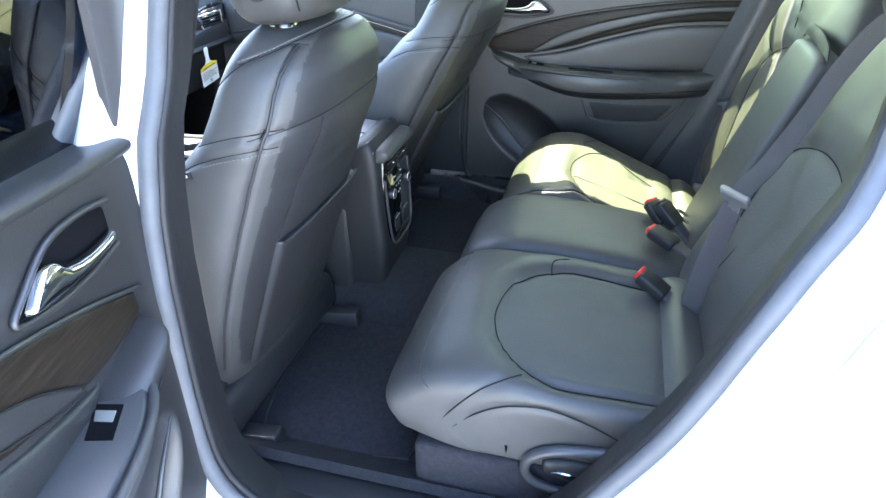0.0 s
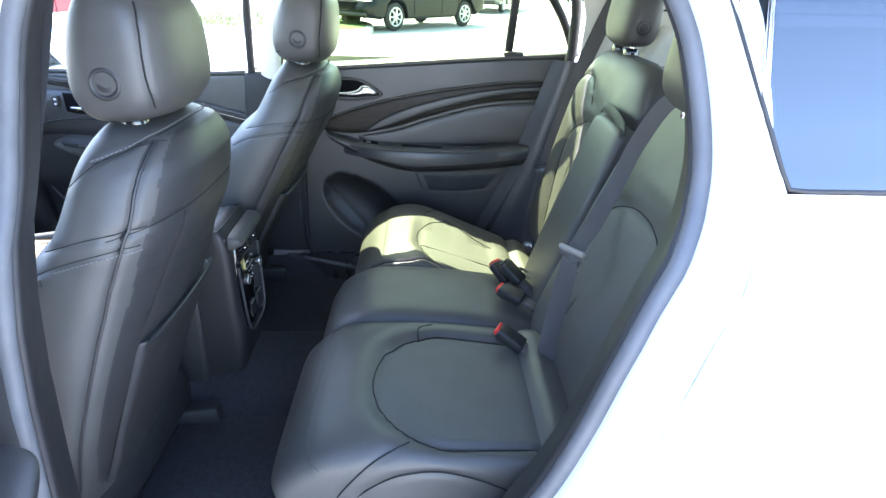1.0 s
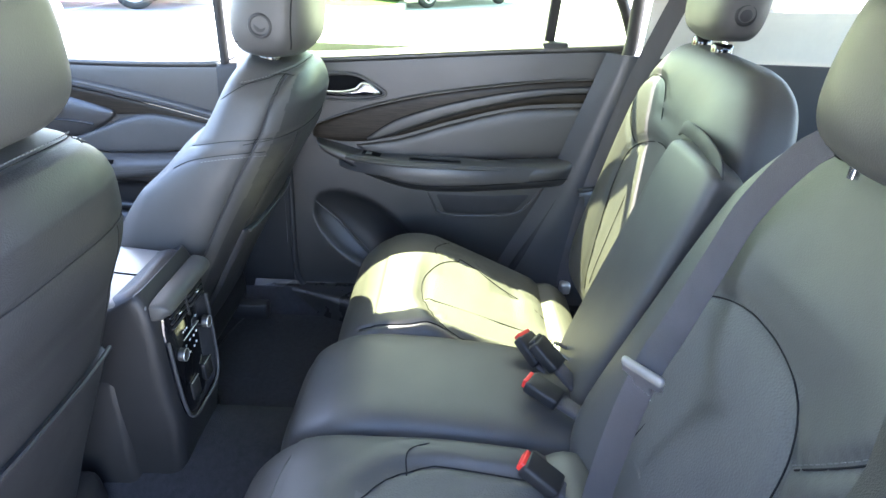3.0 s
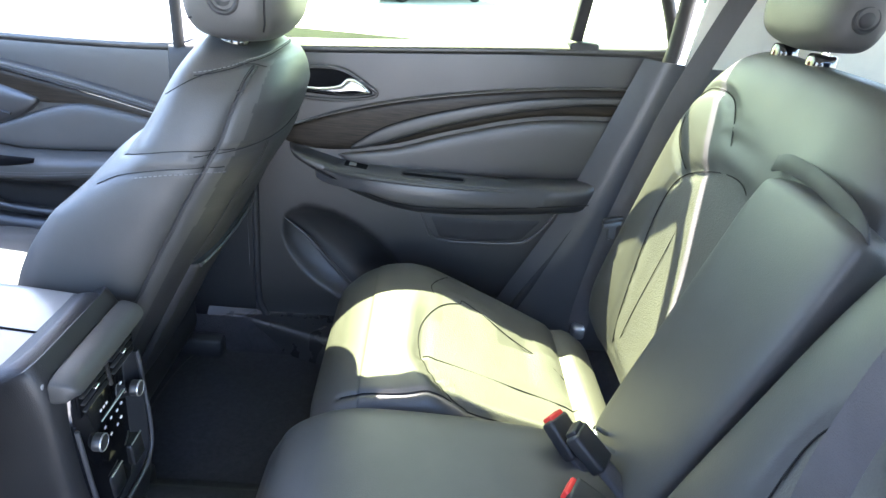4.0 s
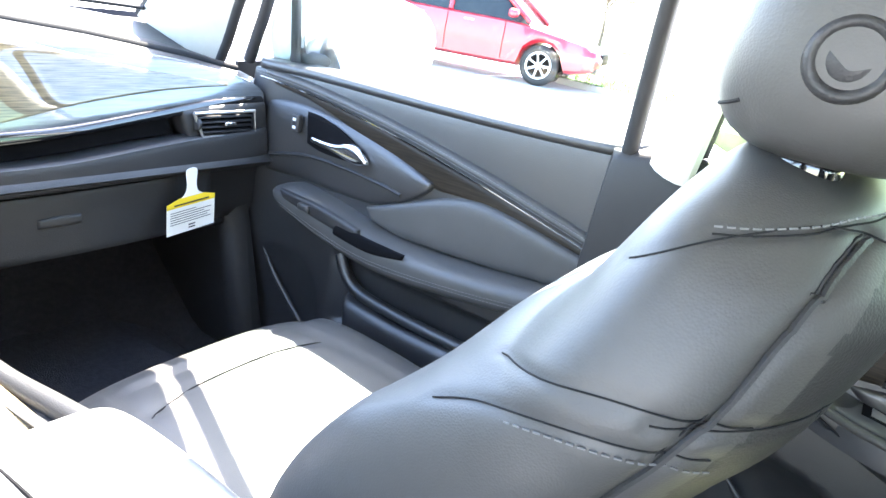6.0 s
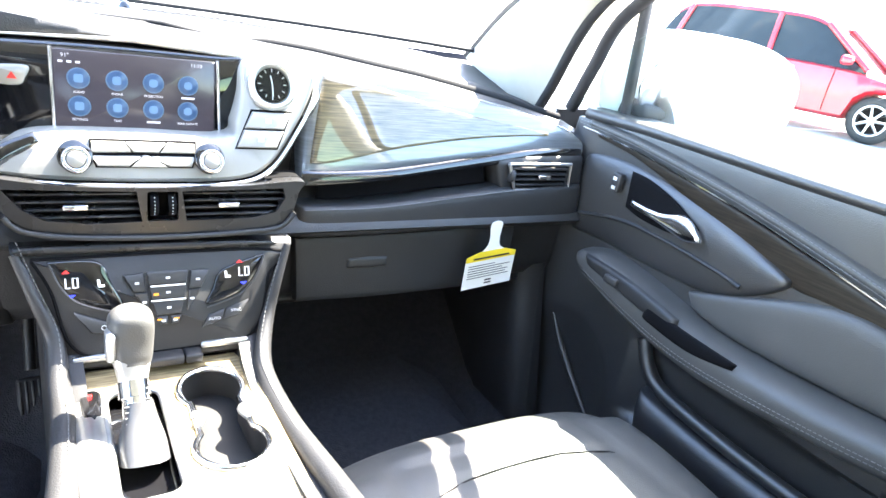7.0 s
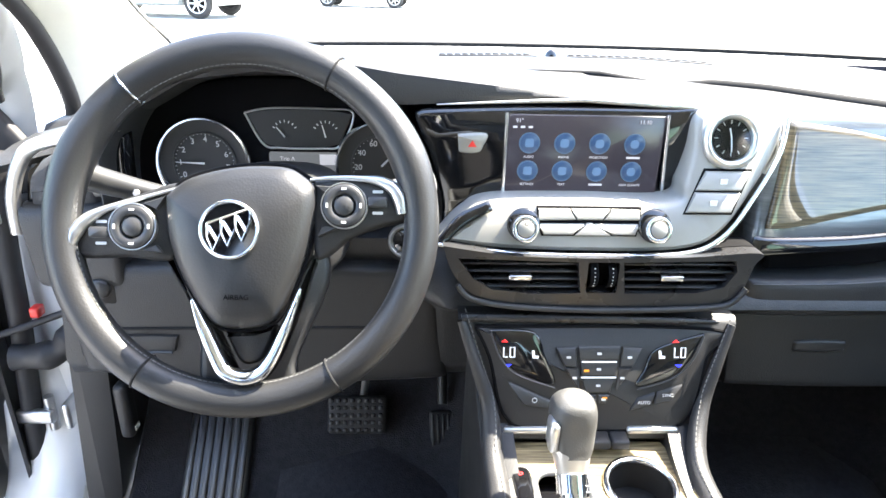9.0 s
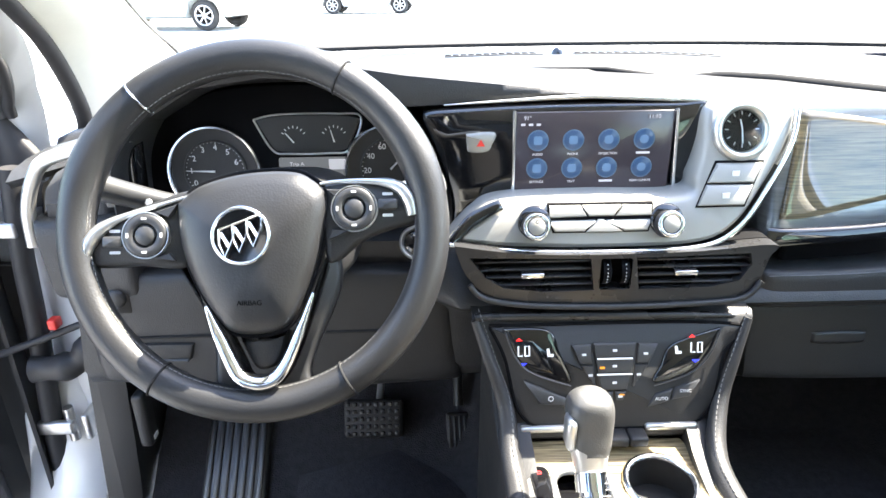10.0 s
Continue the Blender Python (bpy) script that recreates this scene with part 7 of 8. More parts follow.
rp_ = part("rear_panel", prism([(-.075, .862), (.075, .862), (.088, .80), (.082, .66), (.055, .618), (-.055, .618), (-.082, .66), (-.088, .80)], .02, rf, .004, 60), GLOSS, con, "gloss black rear climate panel")
part("panel_rim", tube([rf(u, v, .001) for u, v in interp([(-.090, .80), (-.085, .66), (-.058, .613), (0, .608), (.058, .613), (.085, .66), (.090, .80)], 50)], .0032, 8), SATINGREY, rp_, "satin rim")
for s_ in (-1, 1):
    v_ = part("rear_vent", prism([(s_ * .006, .858), (s_ * .072, .855), (s_ * .078, .812), (s_ * .006, .810)], .004, lambda u, v, h: rf(u, v, h + .003)), DARKVOID, con, "small rear air vent")
    for i in range(4):
        z = .818 + i * .0105
        part("slat", box((CC + min(s_ * .008, s_ * .072), rf(0, z, .008).y, z - .0013), (CC + max(s_ * .008, s_ * .072), rf(0, z, -.004).y, z + .0013), .0006, 1), PLASTIC, v_)
    part("vent_tab", box((CC + s_ * .04 - .006, rf(0, .834, .012).y, .832), (CC + s_ * .04 + .006, rf(0, .834, .003).y, .837), .001), CHROME, v_)
    kb = part("rear_knob", disc(rf(s_ * .058, .755, .012), (0, -1, 0), .0125, .012, 24, .002), BUTTON, con, "small rear climate knob")
    part("knob_ring", disc(rf(s_ * .058, .755, .0125), (0, -1, 0), .0125, .002, 24, .0005, .0108), SATIN, kb)
    part("socket_lid", prism(rounded(s_ * .032 - .018, .640, s_ * .032 + .018, .680, .006, 3), .004, lambda u, v, h: rf(u, v, h + .003), .0015), PLASTIC, con)
    part("lid_edge", tube([rf(s_ * .032 - .016, .681, .0035), rf(s_ * .032 + .016, .681, .0035)], .001, 6), SATIN, con)
part("divider", tube([rf(0, .862, .004), rf(0, .806, .004)], .003, 8), PLASTIC, con)
for i, (u, v) in enumerate([(-.03, .785), (-.022, .785), (-.014, .785), (-.03, .755), (-.012, .757), (.006, .755), (.02, .757), (.0, .735), (.012, .738), (.03, .785), (-.02, .735)]):
    part("rear_mark", prism(rounded(u - .0026, v - .0018, u + .0026, v + .0018, .0008, 2), .0006, lambda a, b, h: rf(a, b, h + .0007)), WHITEINK, rp_)
part("rear_line", tube([rf(-.035, .77, .0008), rf(.035, .77, .0008)], .0009, 6), SATIN, rp_)


# ---- belts, buckles, pedals, tag ----
lb = thing("seat_belt", "grey webbing seat belt hanging over the shaded backrest", "seat belt", "seat belts")
part("webbing", ribbon([(-.41, -.475, 1.262), (-.39, -.43, 1.280), (-.345, -.391, 1.264), (-.295, -.362, 1.175), (-.292, -.336, 1.10), (-.328, -.286, 1.015), (-.374, -.242, .972), (-.372, -.222, .86), (-.378, -.206, .74), (-.380, -.21, .66)], .039, .0022, 60, [(.9, -.2, .3), (.9, .0, .3), (.9, .3, .1), (.85, .5, .1), (.8, .55, .1), (.8, .6, .1), (.75, .6, .1), (.5, .8, 0), (.45, .85, 0), (.45, .85, 0)]), BELT, lb)
TONGUE = Matrix.Translation((-.382, -.236, .968)) @ pose(0, 0, 0, 72, 0, 38)
tg_ = part("latch_tongue", moved(prism([(-.030, .012), (.030, .012), (.030, -.004), (.012, -.008), (.011, -.036), (-.011, -.036), (-.012, -.008), (-.030, -.004)], .005, lambda u, v, h: Vector((u, v, h)), .0015), TONGUE), STEEL, lb, "steel latch tongue")
part("tongue_cap", moved(box((-.032, .004, -.006), (.032, .018, .004), .004), TONGUE), SILVERPLASTIC, tg_)
part("belt_guide", moved(box((-.040, -.016, -.010), (.040, .016, .010), .007), pose(-.400, -.445, 1.283, -20, 0, 6)), PLASTIC, lb, "black belt guide")

rb2 = thing("seat_belt", "grey webbing seat belt hanging beside the sunlit seat", "seat belt", "seat belts")
part("webbing", ribbon([(.575, -.53, 1.42), (.58, -.49, 1.32), (.582, -.43, 1.15), (.585, -.39, 1.0), (.587, -.352, .83), (.59, -.325, .64), (.59, -.32, .56)], .047, .0022, 40, (.35, 1, 0.2)), BELT, rb2)
t2 = part("latch_tongue", moved(prism([(-.028, .012), (.028, .012), (.028, -.004), (.012, -.008), (.011, -.034), (-.011, -.034), (-.012, -.008), (-.028, -.004)], .005, lambda u, v, h: Vector((u, v, h)), .0015), Matrix.Translation((.570, -.345, .862)) @ pose(0, 0, 0, 80, 0, -62)), SATINGREY, rb2, "grey latch tongue")
part("tongue_cap", moved(box((-.030, .004, -.006), (.030, .017, .004), .004), Matrix.Translation((.570, -.345, .862)) @ pose(0, 0, 0, 80, 0, -62)), PLASTIC, t2)
part("belt_slot", moved(box((-.05, -.02, -.012), (.05, .02, .012), .008), pose(.60, -.55, 1.44, 60, 0, -70)), PILLARTRIM, rb2, "pale belt outlet on the pillar")
part("anchor", box((.565, -.335, .55), (.61, -.305, .585), .008), SATIN, rb2)


def buckle(name, label, m, red=True):
    b = thing(name, label, "belt buckle", "belt buckles")
    part("housing", moved(box((-.022, -.012, -.045), (.022, .012, .02), .006, 3), m), PLASTIC, b)
    part("release", moved(box((-.016, -.008, .016), (.016, .010, .026), .003), m), RED if red else PLASTIC, b, "red release button" if red else "")
    part("stalk", moved(box((-.016, -.006, -.11), (.016, .006, -.04), .004), m), BELT, b)
    return b


buckle("belt_buckle", "black belt buckle with a red release, on the cushion", pose(-.325, -.125, .748, 62, 0, 158))
buckle("belt_buckle", "black belt buckle with a red release, lying flat", pose(-.130, -.150, .752, 74, 0, 150))
buckle("belt_buckle", "black belt buckle standing in the sunlight", pose(-.045, -.165, .775, 52, 0, 150), False)
buckle("belt_buckle", "black belt buckle with a bright red release in sun", pose(.005, -.145, .752, 55, 0, 135))
br = thing("child_seat_anchor", "steel anchor loop in the gap behind the cushion", "anchor")
part("loop", tube([(-.02, -.225, .735), (-.015, -.20, .75), (.015, -.20, .75), (.02, -.225, .735)], .004, 8, n=14), CHROME, br)

ped = thing("brake_pedal", "wide rubber brake pedal on its arm", "pedal", "pedals")
pm = pose(-.342, 1.655, .572, -28, 0, 0)
part("pad", moved(box((-.053, -.008, -.034), (.053, .008, .034), .008, 3), pm), RUBBER, ped)
for i in range(8):
    for j in range(5):
        part("tread", moved(box((-.046 + i * .0125 - .0035, -.0115, -.026 + j * .013 - .0035), (-.046 + i * .0125 + .0035, -.007, -.026 + j * .013 + .0035), .001, 1), pm), BUTTON, ped)
part("arm", tube([(-.335, 1.67, .58), (-.325, 1.74, .66), (-.315, 1.74, .80)], .007, 8, n=12), STEEL, ped, "bare steel pedal arm")
gp = thing("accelerator_pedal", "narrow ribbed accelerator pedal", "pedal", "pedals")
gm = pose(-.188, 1.66, .535, -30, 0, 4)
part("pad", moved(box((-.024, -.008, -.034), (.024, .008, .034), .006, 3), gm), RUBBER, gp)
for i in range(5):
    part("rib", moved(box((-.019 + i * .0095 - .0022, -.0115, -.028), (-.019 + i * .0095 + .0022, -.007, .028), .001, 1), gm), BUTTON, gp)
part("arm", tube([(-.19, 1.675, .58), (-.19, 1.74, .68)], .009, 8), PLASTIC, gp)
fr_ = thing("foot_rest", "ribbed black foot rest beside the pedals", "foot rest")
fm = pose(-.585, 1.62, .505, -48, 0, 0)
part("plate", moved(box((-.056, -.010, -.13), (.056, .010, .13), .008, 3), fm), PANEL, fr_)
for i in range(7):
    part("rib", moved(box((-.045 + i * .015 - .005, -.0135, -.12), (-.045 + i * .015 + .005, -.009, .12), .0015, 1), fm), PANEL, fr_)
bl = thing("bonnet_release", "black bonnet release lever on the kick panel", "lever")
part("lever", box((-.712, 1.555, .60), (-.69, 1.585, .70), .008, 3), PLASTIC, bl)
part("mark", box((-.690, 1.563, .612), (-.6885, 1.577, .62)), WHITEINK, bl)
dc = thing("cable", "thin dark door check strap", "cable")
part("strap", tube([(-.77, 1.60, .812), (-.84, 1.585, .79), (-.91, 1.57, .77)], .006, 8, n=10), RUBBER, dc)

tag = thing("hang_tag", "white paper tag with a yellow band under the dash", "tag")
tf = lambda u, v, h: Vector((.520 + (u - .5185) * .92, 1.388 - h + .01 * (v - .85), .935 + (v - .935) * .94 + (u - .52) * .10))
part("sheet", prism([(.462, .868), (.575, .868), (.575, .806), (.462, .806)], .0008, tf), PAPER, tag)
part("band", prism([(.462, .872), (.490, .880), (.548, .880), (.575, .872), (.575, .862), (.462, .862)], .0008, lambda u, v, h: tf(u, v, h + .0006)), YELLOW, tag, "yellow printed band")
part("hook", prism([(.490, .876), (.504, .888), (.508, .905), (.506, .935), (.530, .935), (.530, .905), (.534, .888), (.548, .876)], .0008, tf, 0, 40), PAPER, tag)
for i in range(6):
    part("print_line", prism(rounded(.470, .827 + i * .005, (.566, .558, .563, .549, .566, .530)[i], .8284 + i * .005, .0003, 1), .0004, lambda u, v, h: tf(u, v, h + .0006)), SATINGREY, tag)
part("band_print", prism(rounded(.478, .866, .560, .869, .0005, 1), .0004, lambda u, v, h: tf(u, v, h + .0012)), BUTTON, tag)
for i in range(2):
    part("print_bar", prism(rounded(.512, .812 + i * .006, .528, .815 + i * .006, .0005, 1), .0004, lambda u, v, h: tf(u, v, h + .0006)), BUTTON, tag)

# door hinges and loom at the driver's opening
for z in (.62, .97):
    hg = thing("door_hinge", "bare steel door hinge with bolts", "hinge", "door hinges")
    part("leaf", box((-.815, 1.585, z - .024), (-.803, 1.645, z + .024), .004), STEEL, hg)
    part("knuckle", tube([(-.84, 1.60, z - .032), (-.84, 1.60, z + .032)], .008, 12), STEEL, hg)
    part("arm", box((-.89, 1.583, z - .012), (-.83, 1.597, z + .012), .004), STEEL, hg)
    for dz in (-.02, .02):
        part("bolt", disc((-.798, 1.63, z + dz), (1, 0, 0), .008, .006, 12, .001), STEEL, hg)
lo = thing("wiring_boot", "black rubber wiring boot between door and body", "boot")
part("bellows", tube([(-.77, 1.60, .775), (-.80, 1.585, .745), (-.86, 1.58, .74)], [.020, .024, .018, .024, .018, .022], 14, n=24), RUBBER, lo)
mk = thing("red_marker", "small red marker clip at the door opening", "clip")
part("clip", box((-.822, 1.58, .808), (-.808, 1.60, .825), .003), RED, mk)


# ---- car park ----
TYRE = material("tyre_rubber", (0.018, 0.018, 0.019), 0.8)
RIM = material("alloy_rim", (0.55, 0.55, 0.56), 0.3, metal=0.8, vary=0.04)
TINT = material("tinted_car_glass", (0.015, 0.02, 0.025), 0.08, spec=0.3)
GRASS = material("mown_grass", (0.07, 0.13, 0.025), 0.9, vary=0.4, scale=20, bump=0.6, bump_scale=90)
KERB = material("kerb_concrete", (0.46, 0.45, 0.42), 0.9, vary=0.12, scale=6, bump=0.3, bump_scale=80)
LEAF = material("tree_leaf", (0.075, 0.12, 0.03), 0.7, vary=0.4, scale=3)
BARK = material("tree_bark", (0.10, 0.075, 0.05), 0.9, vary=0.3, scale=20, bump=0.6, bump_scale=60)
FENCE = material("green_fence_paint", (0.03, 0.078, 0.036), 0.6, vary=0.12, scale=2)
LAMPRED = material("tail_lens", (0.35, 0.01, 0.01), 0.15, coat=0.5)
LAMPCLEAR = material("head_lens", (0.6, 0.62, 0.64), 0.1, coat=0.6)


def vehicle(label, category, color, at, heading, suv=True, length=4.6, scale=1.0):
    """A parked car: body, cabin, wheels and fittings, nose towards +y before it is turned."""
    paint = material("paint_" + category.replace(" ", "_"), color, 0.3, coat=0.7 if max(color) > .05 else 0.0, vary=0.03, scale=2, spec=0.5 if max(color) > .05 else 0.2)
    t = thing("parked_car", label, category, "parked cars")
    L, H = length / 2, (1.68 if suv else 1.45)
    belt = 1.02 if suv else .92
    axle = length * .295
    st = interp([(-L, .55, belt - .25, .74), (-L + .06, .42, belt - .05, .84), (-L + .4, .30, belt + .02, .90), (-.9, .27, belt, .92), (.6, .27, belt - .02, .92), (1.1, .28, belt - .05, .91), (L - .4, .30, belt - .18, .88), (L - .08, .38, belt - .30, .80), (L, .48, belt - .42, .70)], 60)
    ys = np.interp(np.linspace(0, 1, 60), np.linspace(0, 1, 9), [-L, -L + .06, -L + .4, -.9, .6, 1.1, L - .4, L - .08, L])
    bm = bmesh.new()
    rings = []
    for y, (_, zb, zt, w) in zip(ys, st):
        for ya in (-axle, axle):
            d = abs(y - ya)
            if d < .40:
                zb = max(zb, .33 + math.sqrt(max(0, .40 ** 2 - d * d)))
        zb = min(zb, zt - .1)
        mid_ = zb + (zt - zb) * .55
        rings.append([bm.verts.new((x, y, z)) for x, z in ((-w * .9, zb), (-w, zb + .06), (-w * 1.01, mid_), (-w * .97, zt - .03), (-w * .90, zt), (0, zt + .03), (w * .90, zt), (w * .97, zt - .03), (w * 1.01, mid_), (w, zb + .06), (w * .9, zb), (0, zb))])
    skin(bm, rings)
    part("body", bm, paint, t)
    tail = -L + (.12 if suv else .75)
    bm = bmesh.new()
    rings = []
    for y, zr, w in interp([(tail, belt, .74), (tail + .30, H - .16, .66), (tail + .7, H - .03, .64), (-.1, H, .64), (.35, H - .08, .63), (1.15, belt - .02, .76)], 30):
        rings.append([bm.verts.new((x, y, z)) for x, z in ((-.80, belt - .05), (-w - .06, belt + (zr - belt) * .5), (-w, zr - .03), (-w * .8, zr), (w * .8, zr), (w, zr - .03), (w + .06, belt + (zr - belt) * .5), (.80, belt - .05))])
    skin(bm, rings)
    part("cabin_glass", bm, TINT, t)
    rf_ = bmesh.new()
    rr_ = []
    for y, zr, w in interp([(tail + .25, H - .19, .67), (tail + .7, H - .015, .655), (-.1, H + .015, .655), (.38, H - .07, .645)], 20):
        rr_.append([rf_.verts.new((x, y, z)) for x, z in ((-w, zr - .05), (-w * .97, zr), (-w * .7, zr + .02), (w * .7, zr + .02), (w * .97, zr), (w, zr - .05))])
    skin(rf_, rr_)
    part("roof", rf_, paint, t)
    for s_ in (-1, 1):
        for a, b in (((s_ * .645, .38, H - .08), (s_ * .80, 1.15, belt)), ((s_ * .655, -.35, H - .02), (s_ * .80, -.32, belt)), ((s_ * .655, tail + .5, H - .06), (s_ * .80, tail + .35, belt))):
            part("pillar", tube([a, ((a[0] + b[0]) / 2 + s_ * .012, (a[1] + b[1]) / 2, (a[2] + b[2]) / 2), b], .045, 8), paint, t)
        mr_ = part("wing_mirror", loft([(.80, belt + .10, .04, .05, 2.4), (.85, belt + .10, .11, .075, 2.6), (.95, belt + .10, .09, .06, 2.4), (.98, belt + .10, .03, .02, 2)], 10, 20, cx=s_ * 1.0), paint, t)
        for y in (.10, -.85):
            part("door_handle", box((s_ * .93 - .015, y - .10, belt - .13), (s_ * .93 + .015, y + .08, belt - .10), .01), CHROME, t)
        for y in (.75, -.33, -1.05):
            part("door_gap", tube([(s_ * .928, y, .36), (s_ * .935, y, .7), (s_ * .905, y, belt - .04)], .006, 5), DARKVOID, t)
        part("headlamp", loft([(L - .45, belt - .30, .10, .07, 2.6), (L - .25, belt - .32, .16, .085, 2.8), (L - .10, belt - .36, .12, .06, 2.4)], 10, 20, cx=s_ * .66), LAMPCLEAR, t, "clear headlamp")
        part("tail_lamp", loft([(-L + .02, belt - .10, .12, .09, 2.8), (-L + .15, belt - .08, .15, .10, 3), (-L + .30, belt - .06, .08, .05, 2.4)], 10, 20, cx=s_ * .76), LAMPRED, t, "red tail lamp")
        for ya in (-axle, axle):
            wh = part("wheel", tube([(s_ * .80 + 0, ya + .265 * math.cos(q), .345 + .265 * math.sin(q)) for q in np.linspace(0, 2 * math.pi, 37)[:-1]], .085, 12, True, flat=1.0), TYRE, t)
            rm = part("rim", disc((s_ * .885, ya, .345), (s_, 0, 0), .235, .10, 36, .01, .20), RIM, wh, "alloy rim")
            part("hub", disc((s_ * .875, ya, .345), (s_, 0, 0), .06, .05, 20, .01), RIM, wh)
            part("brake_disc", disc((s_ * .80, ya, .345), (s_, 0, 0), .21, .02, 24), DARKVOID, wh)
            for k in range(7):
                q = 2 * math.pi * k / 7
                part("rim_spoke", tube([(s_ * .872, ya + .05 * math.cos(q), .345 + .05 * math.sin(q)), (s_ * .868, ya + .21 * math.cos(q), .345 + .21 * math.sin(q))], [.028, .022], 6, flat=.6), RIM, wh)
    part("grille", box((-.45, L - .06, belt - .52), (.45, L + .005, belt - .32), .02), DARKVOID, t, "dark grille")
    part("bumper_bar", box((-.75, L - .12, .36), (.75, L - .01, .46), .03), PLASTIC, t)
    part("number_plate", box((-.22, -L - .008, .62), (.22, -L + .05, .74), .005), PAPER, t)
    t.matrix_world = pose(at[0], at[1], 0, 0, 0, heading) @ Matrix.Diagonal((scale, scale, scale, 1))
    return t


vehicle("parked dark grey sport utility car with bright alloy wheels", "dark car", (0.010, 0.011, 0.012), (17.2, .5), 48, True, 4.7)
vehicle("parked red sport utility car seen side on", "red car", (0.42, 0.012, 0.025), (13.45, 8.75), 194, True, 4.9, 1.25)
vehicle("parked grey estate car farther off in the lot", "grey car", (0.10, 0.11, 0.12), (26.0, -2.6), 70, True, 4.6)
vehicle("parked pale grey sport utility car across the lot ahead", "pale car", (0.30, 0.33, 0.33), (-7.9, 21.2), 80, True, 4.6, 1.2)
vehicle("parked silver car across the lot ahead", "silver car", (0.40, 0.42, 0.44), (-2.6, 29.0), 85, False, 4.6)

isl = tagged(new("grass_island"), "mown grass island with a pale kerb in the car park", "traffic island")
io = [(13.9, 1.7), (14.6, 1.35), (16.4, 1.5), (18.2, 2.6), (19.2, 4.8), (19.0, 9.0), (17.0, 9.5), (15.0, 7.5), (14.0, 4.5), (13.6, 2.6)]
part("kerb", prism(io, .14, lambda u, v, h: Vector((u, v, .14 + h)), .03, 80), KERB, isl, "pale concrete kerb")
ii = [(16.3 + (u - 16.3) * .94, 5 + (v - 5) * .955) for u, v in io]
part("turf", prism(ii, .10, lambda u, v, h: Vector((u, v, .155 + h)), .02, 80), GRASS, isl)
rng = random.Random(4)
bm = bmesh.new()
for i in range(2600):
    u, v = rng.uniform(13.7, 19.1), rng.uniform(1.5, 9.2)
    if abs((u - 16.4) / 2.4) ** 2 + abs((v - 5.2) / 3.6) ** 2 < 1:
        a, h = rng.uniform(0, 6.28), rng.uniform(.05, .11)
        c = Vector((u, v, .15))
        s_ = Vector((math.cos(a), math.sin(a), 0)) * .012
        bm.faces.new([bm.verts.new(c - s_), bm.verts.new(c + s_), bm.verts.new(c + Vector((rng.uniform(-.04, .04), rng.uniform(-.04, .04), h)))])
tagged(finish("grass_blades", bm, GRASS, None, False), "short blades of mown grass on the island", "grass", kind="stuff")

fence = thing("fence", "green slatted screen fence at the edge of the lot", "fence")
A, B = Vector((41.0, -5.0, 0)), Vector((25.0, -13.5, 0))
along = (B - A).normalized()
nrm = Vector((-along.y, along.x, 0))
slat_mesh = None
for i in range(90):
    p = A + (B - A) * (i + .5) / 90
    if slat_mesh is None:
        ob = part("slat", box((-.09, -.015, .08), (.09, .015, 1.95), .006, 1), FENCE, fence)
        slat_mesh = ob.data
    else:
        ob = new("slat", slat_mesh)
        ob.parent = fence
    ob.matrix_local = Matrix.Translation(p) @ pose(0, 0, 0, 0, 0, math.degrees(math.atan2(along.y, along.x)))
for i in range(10):
    p = A + (B - A) * i / 9 - nrm * .06
    part("post", box((p.x - .05, p.y - .05, 0), (p.x + .05, p.y + .05, 2.05), .01), FENCE, fence)
for z in (.4, 1.6):
    part("rail", tube([A + Vector((0, 0, z)) - nrm * .04, B + Vector((0, 0, z)) - nrm * .04], .03, 6), FENCE, fence)


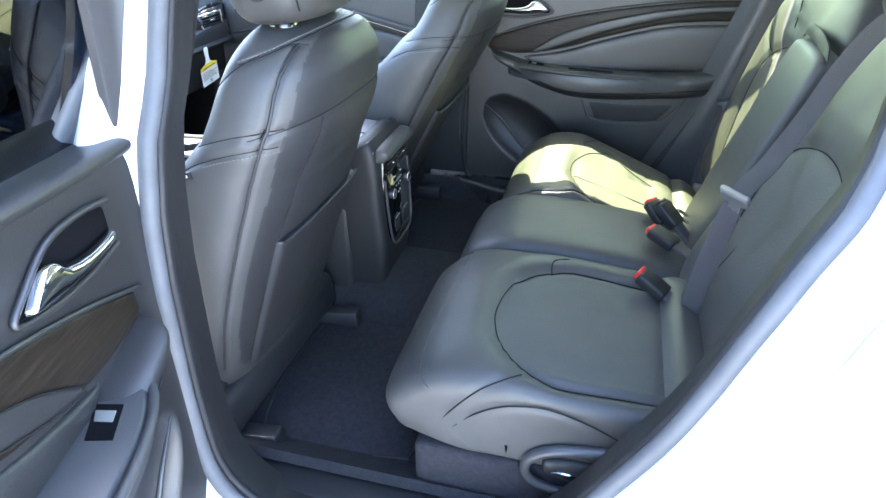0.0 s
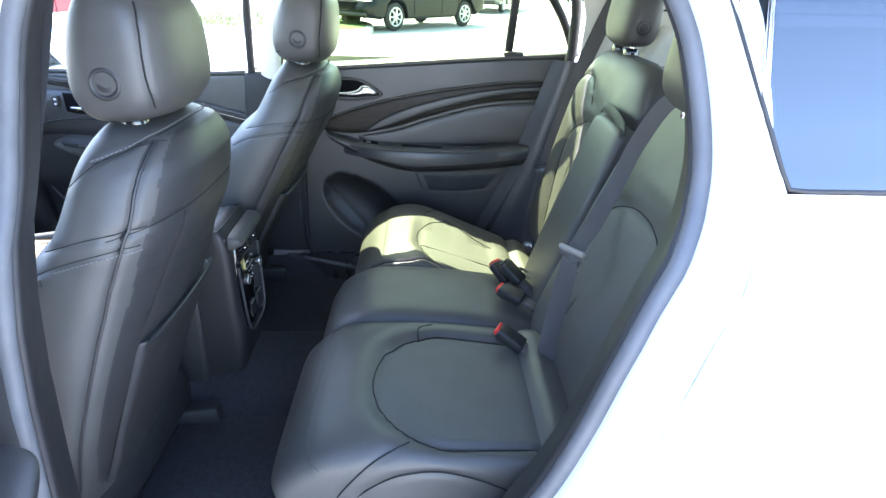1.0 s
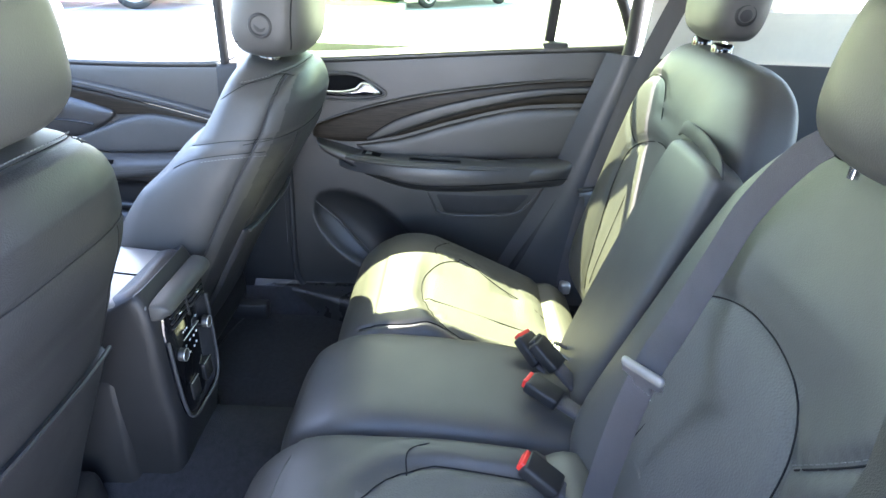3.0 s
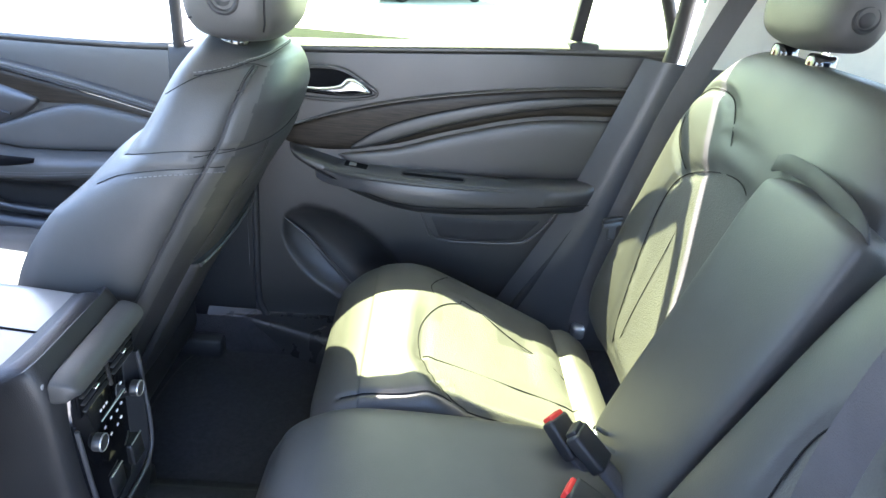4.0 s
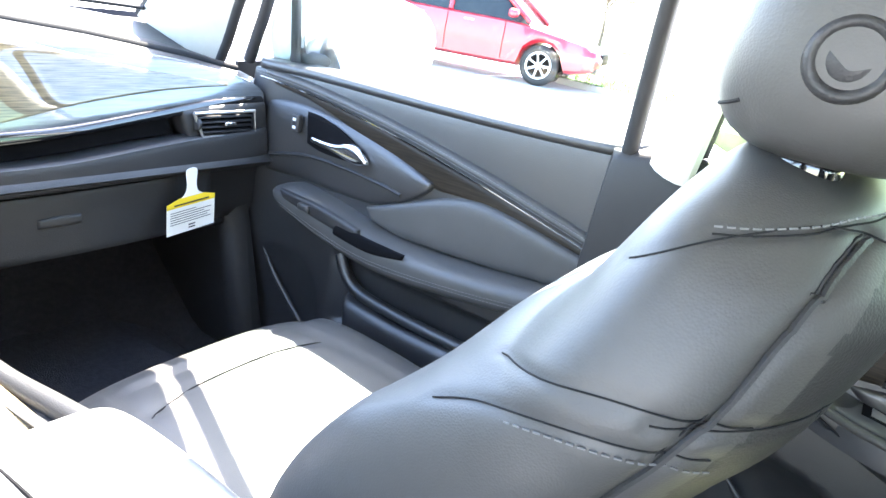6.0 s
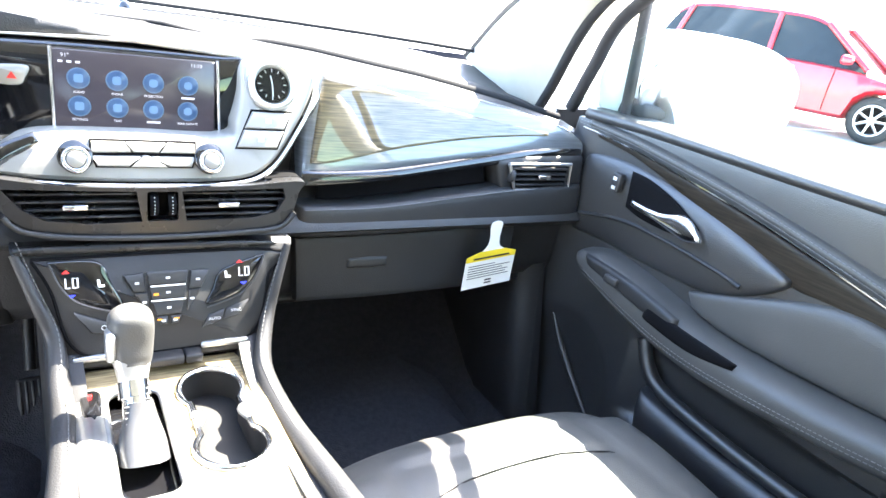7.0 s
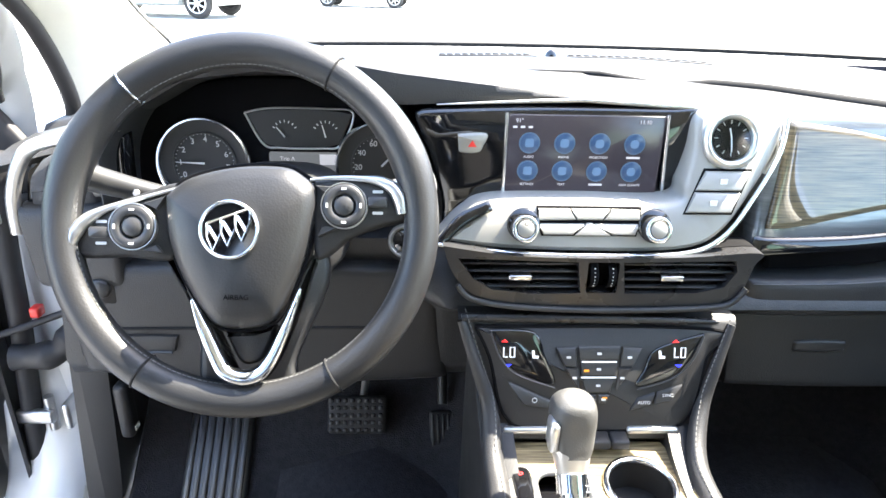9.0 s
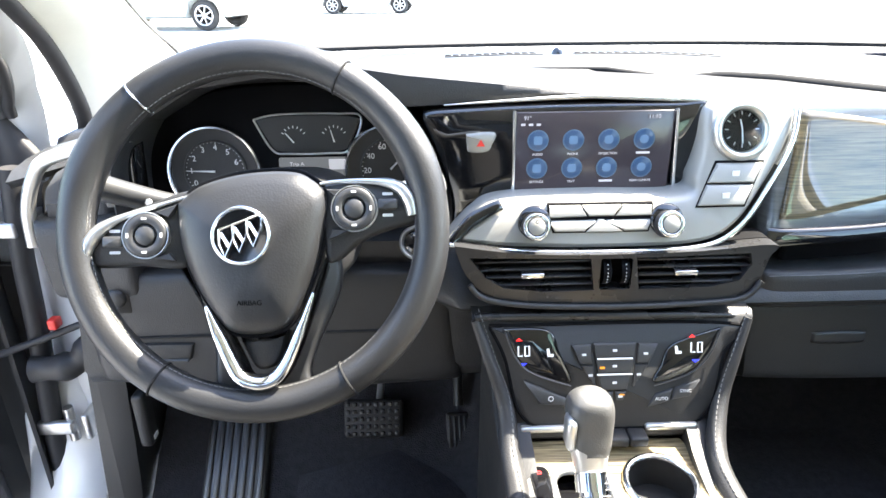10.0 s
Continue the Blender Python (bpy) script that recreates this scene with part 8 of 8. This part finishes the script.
def tree(label, at, height, spread, seed, leaves=2600):
    t = thing("tree", label, "tree", "trees")
    r = random.Random(seed)
    x, y = at
    part("trunk", tube([(x, y, -.1), (x + .1, y, height * .25), (x - .05, y + .1, height * .5), (x, y, height * .8)], [height * .03, height * .022, height * .015, height * .005], 10, n=14), BARK, t)
    tips = []
    for k in range(9):
        a, e = r.uniform(0, 6.28), r.uniform(.35, .8)
        h = height * r.uniform(.3, .6)
        tip = Vector((x + math.cos(a) * spread * e, y + math.sin(a) * spread * e, h + height * r.uniform(.12, .38)))
        part("limb", tube([(x, y, h), tuple(Vector((x, y, h)).lerp(tip, .5) + Vector((0, 0, height * .03))), tuple(tip)], [height * .012, height * .007, height * .002], 6, n=8), BARK, t)
        tips.append(tip)
    tips.append(Vector((x, y, height * .85)))
    bm = bmesh.new()
    for i in range(leaves):
        c = r.choice(tips)
        d = Vector((r.gauss(0, 1), r.gauss(0, 1), r.gauss(0, .75)))
        p = c + d * spread * .20
        s_ = spread * r.uniform(.025, .055)
        u = Vector((r.gauss(0, 1), r.gauss(0, 1), r.gauss(0, 1))).normalized()
        w = u.orthogonal().normalized()
        bm.faces.new([bm.verts.new(p + q) for q in (u * s_, w * s_ * .6, -u * s_, -w * s_ * .6)])
    part("crown", bm, LEAF, t, "", False)


for i, (at, h, sp, sd) in enumerate([((62, -12), 7, 3.2, 1), ((58, -19), 6, 3.0, 2), ((66, -4), 7.5, 3.6, 3), ((70, 6), 8, 3.8, 4), ((60, -27), 6.5, 3.4, 5), ((55, 22), 7, 3.4, 6), ((40, 48), 8, 4, 7), ((-20, 62), 8, 4, 8), ((4, 70), 8, 4, 9)]):
    tree(("broad green tree at the edge of the lot", "light green tree behind the parked cars", "tall green tree beyond the fence")[i % 3], at, h, sp, sd)
verge = thing("grass_verge", "bright grass verge beyond the parked cars", "grass", kind="stuff")
part("turf", prism([(48, -40), (75, -40), (80, 30), (62, 40), (52, 10)], .15, lambda u, v, h: Vector((u, v, .12 + h)), .03, 40), GRASS, verge)
# painted bay lines
for i in range(8):
    ln = tagged(finish("bay_line", box((10.2, -9 + i * 2.8, .002), (15.2, -8.9 + i * 2.8, .006)), WHITEINK, None, False), "faded white painted parking bay line", "marking", "bay lines")
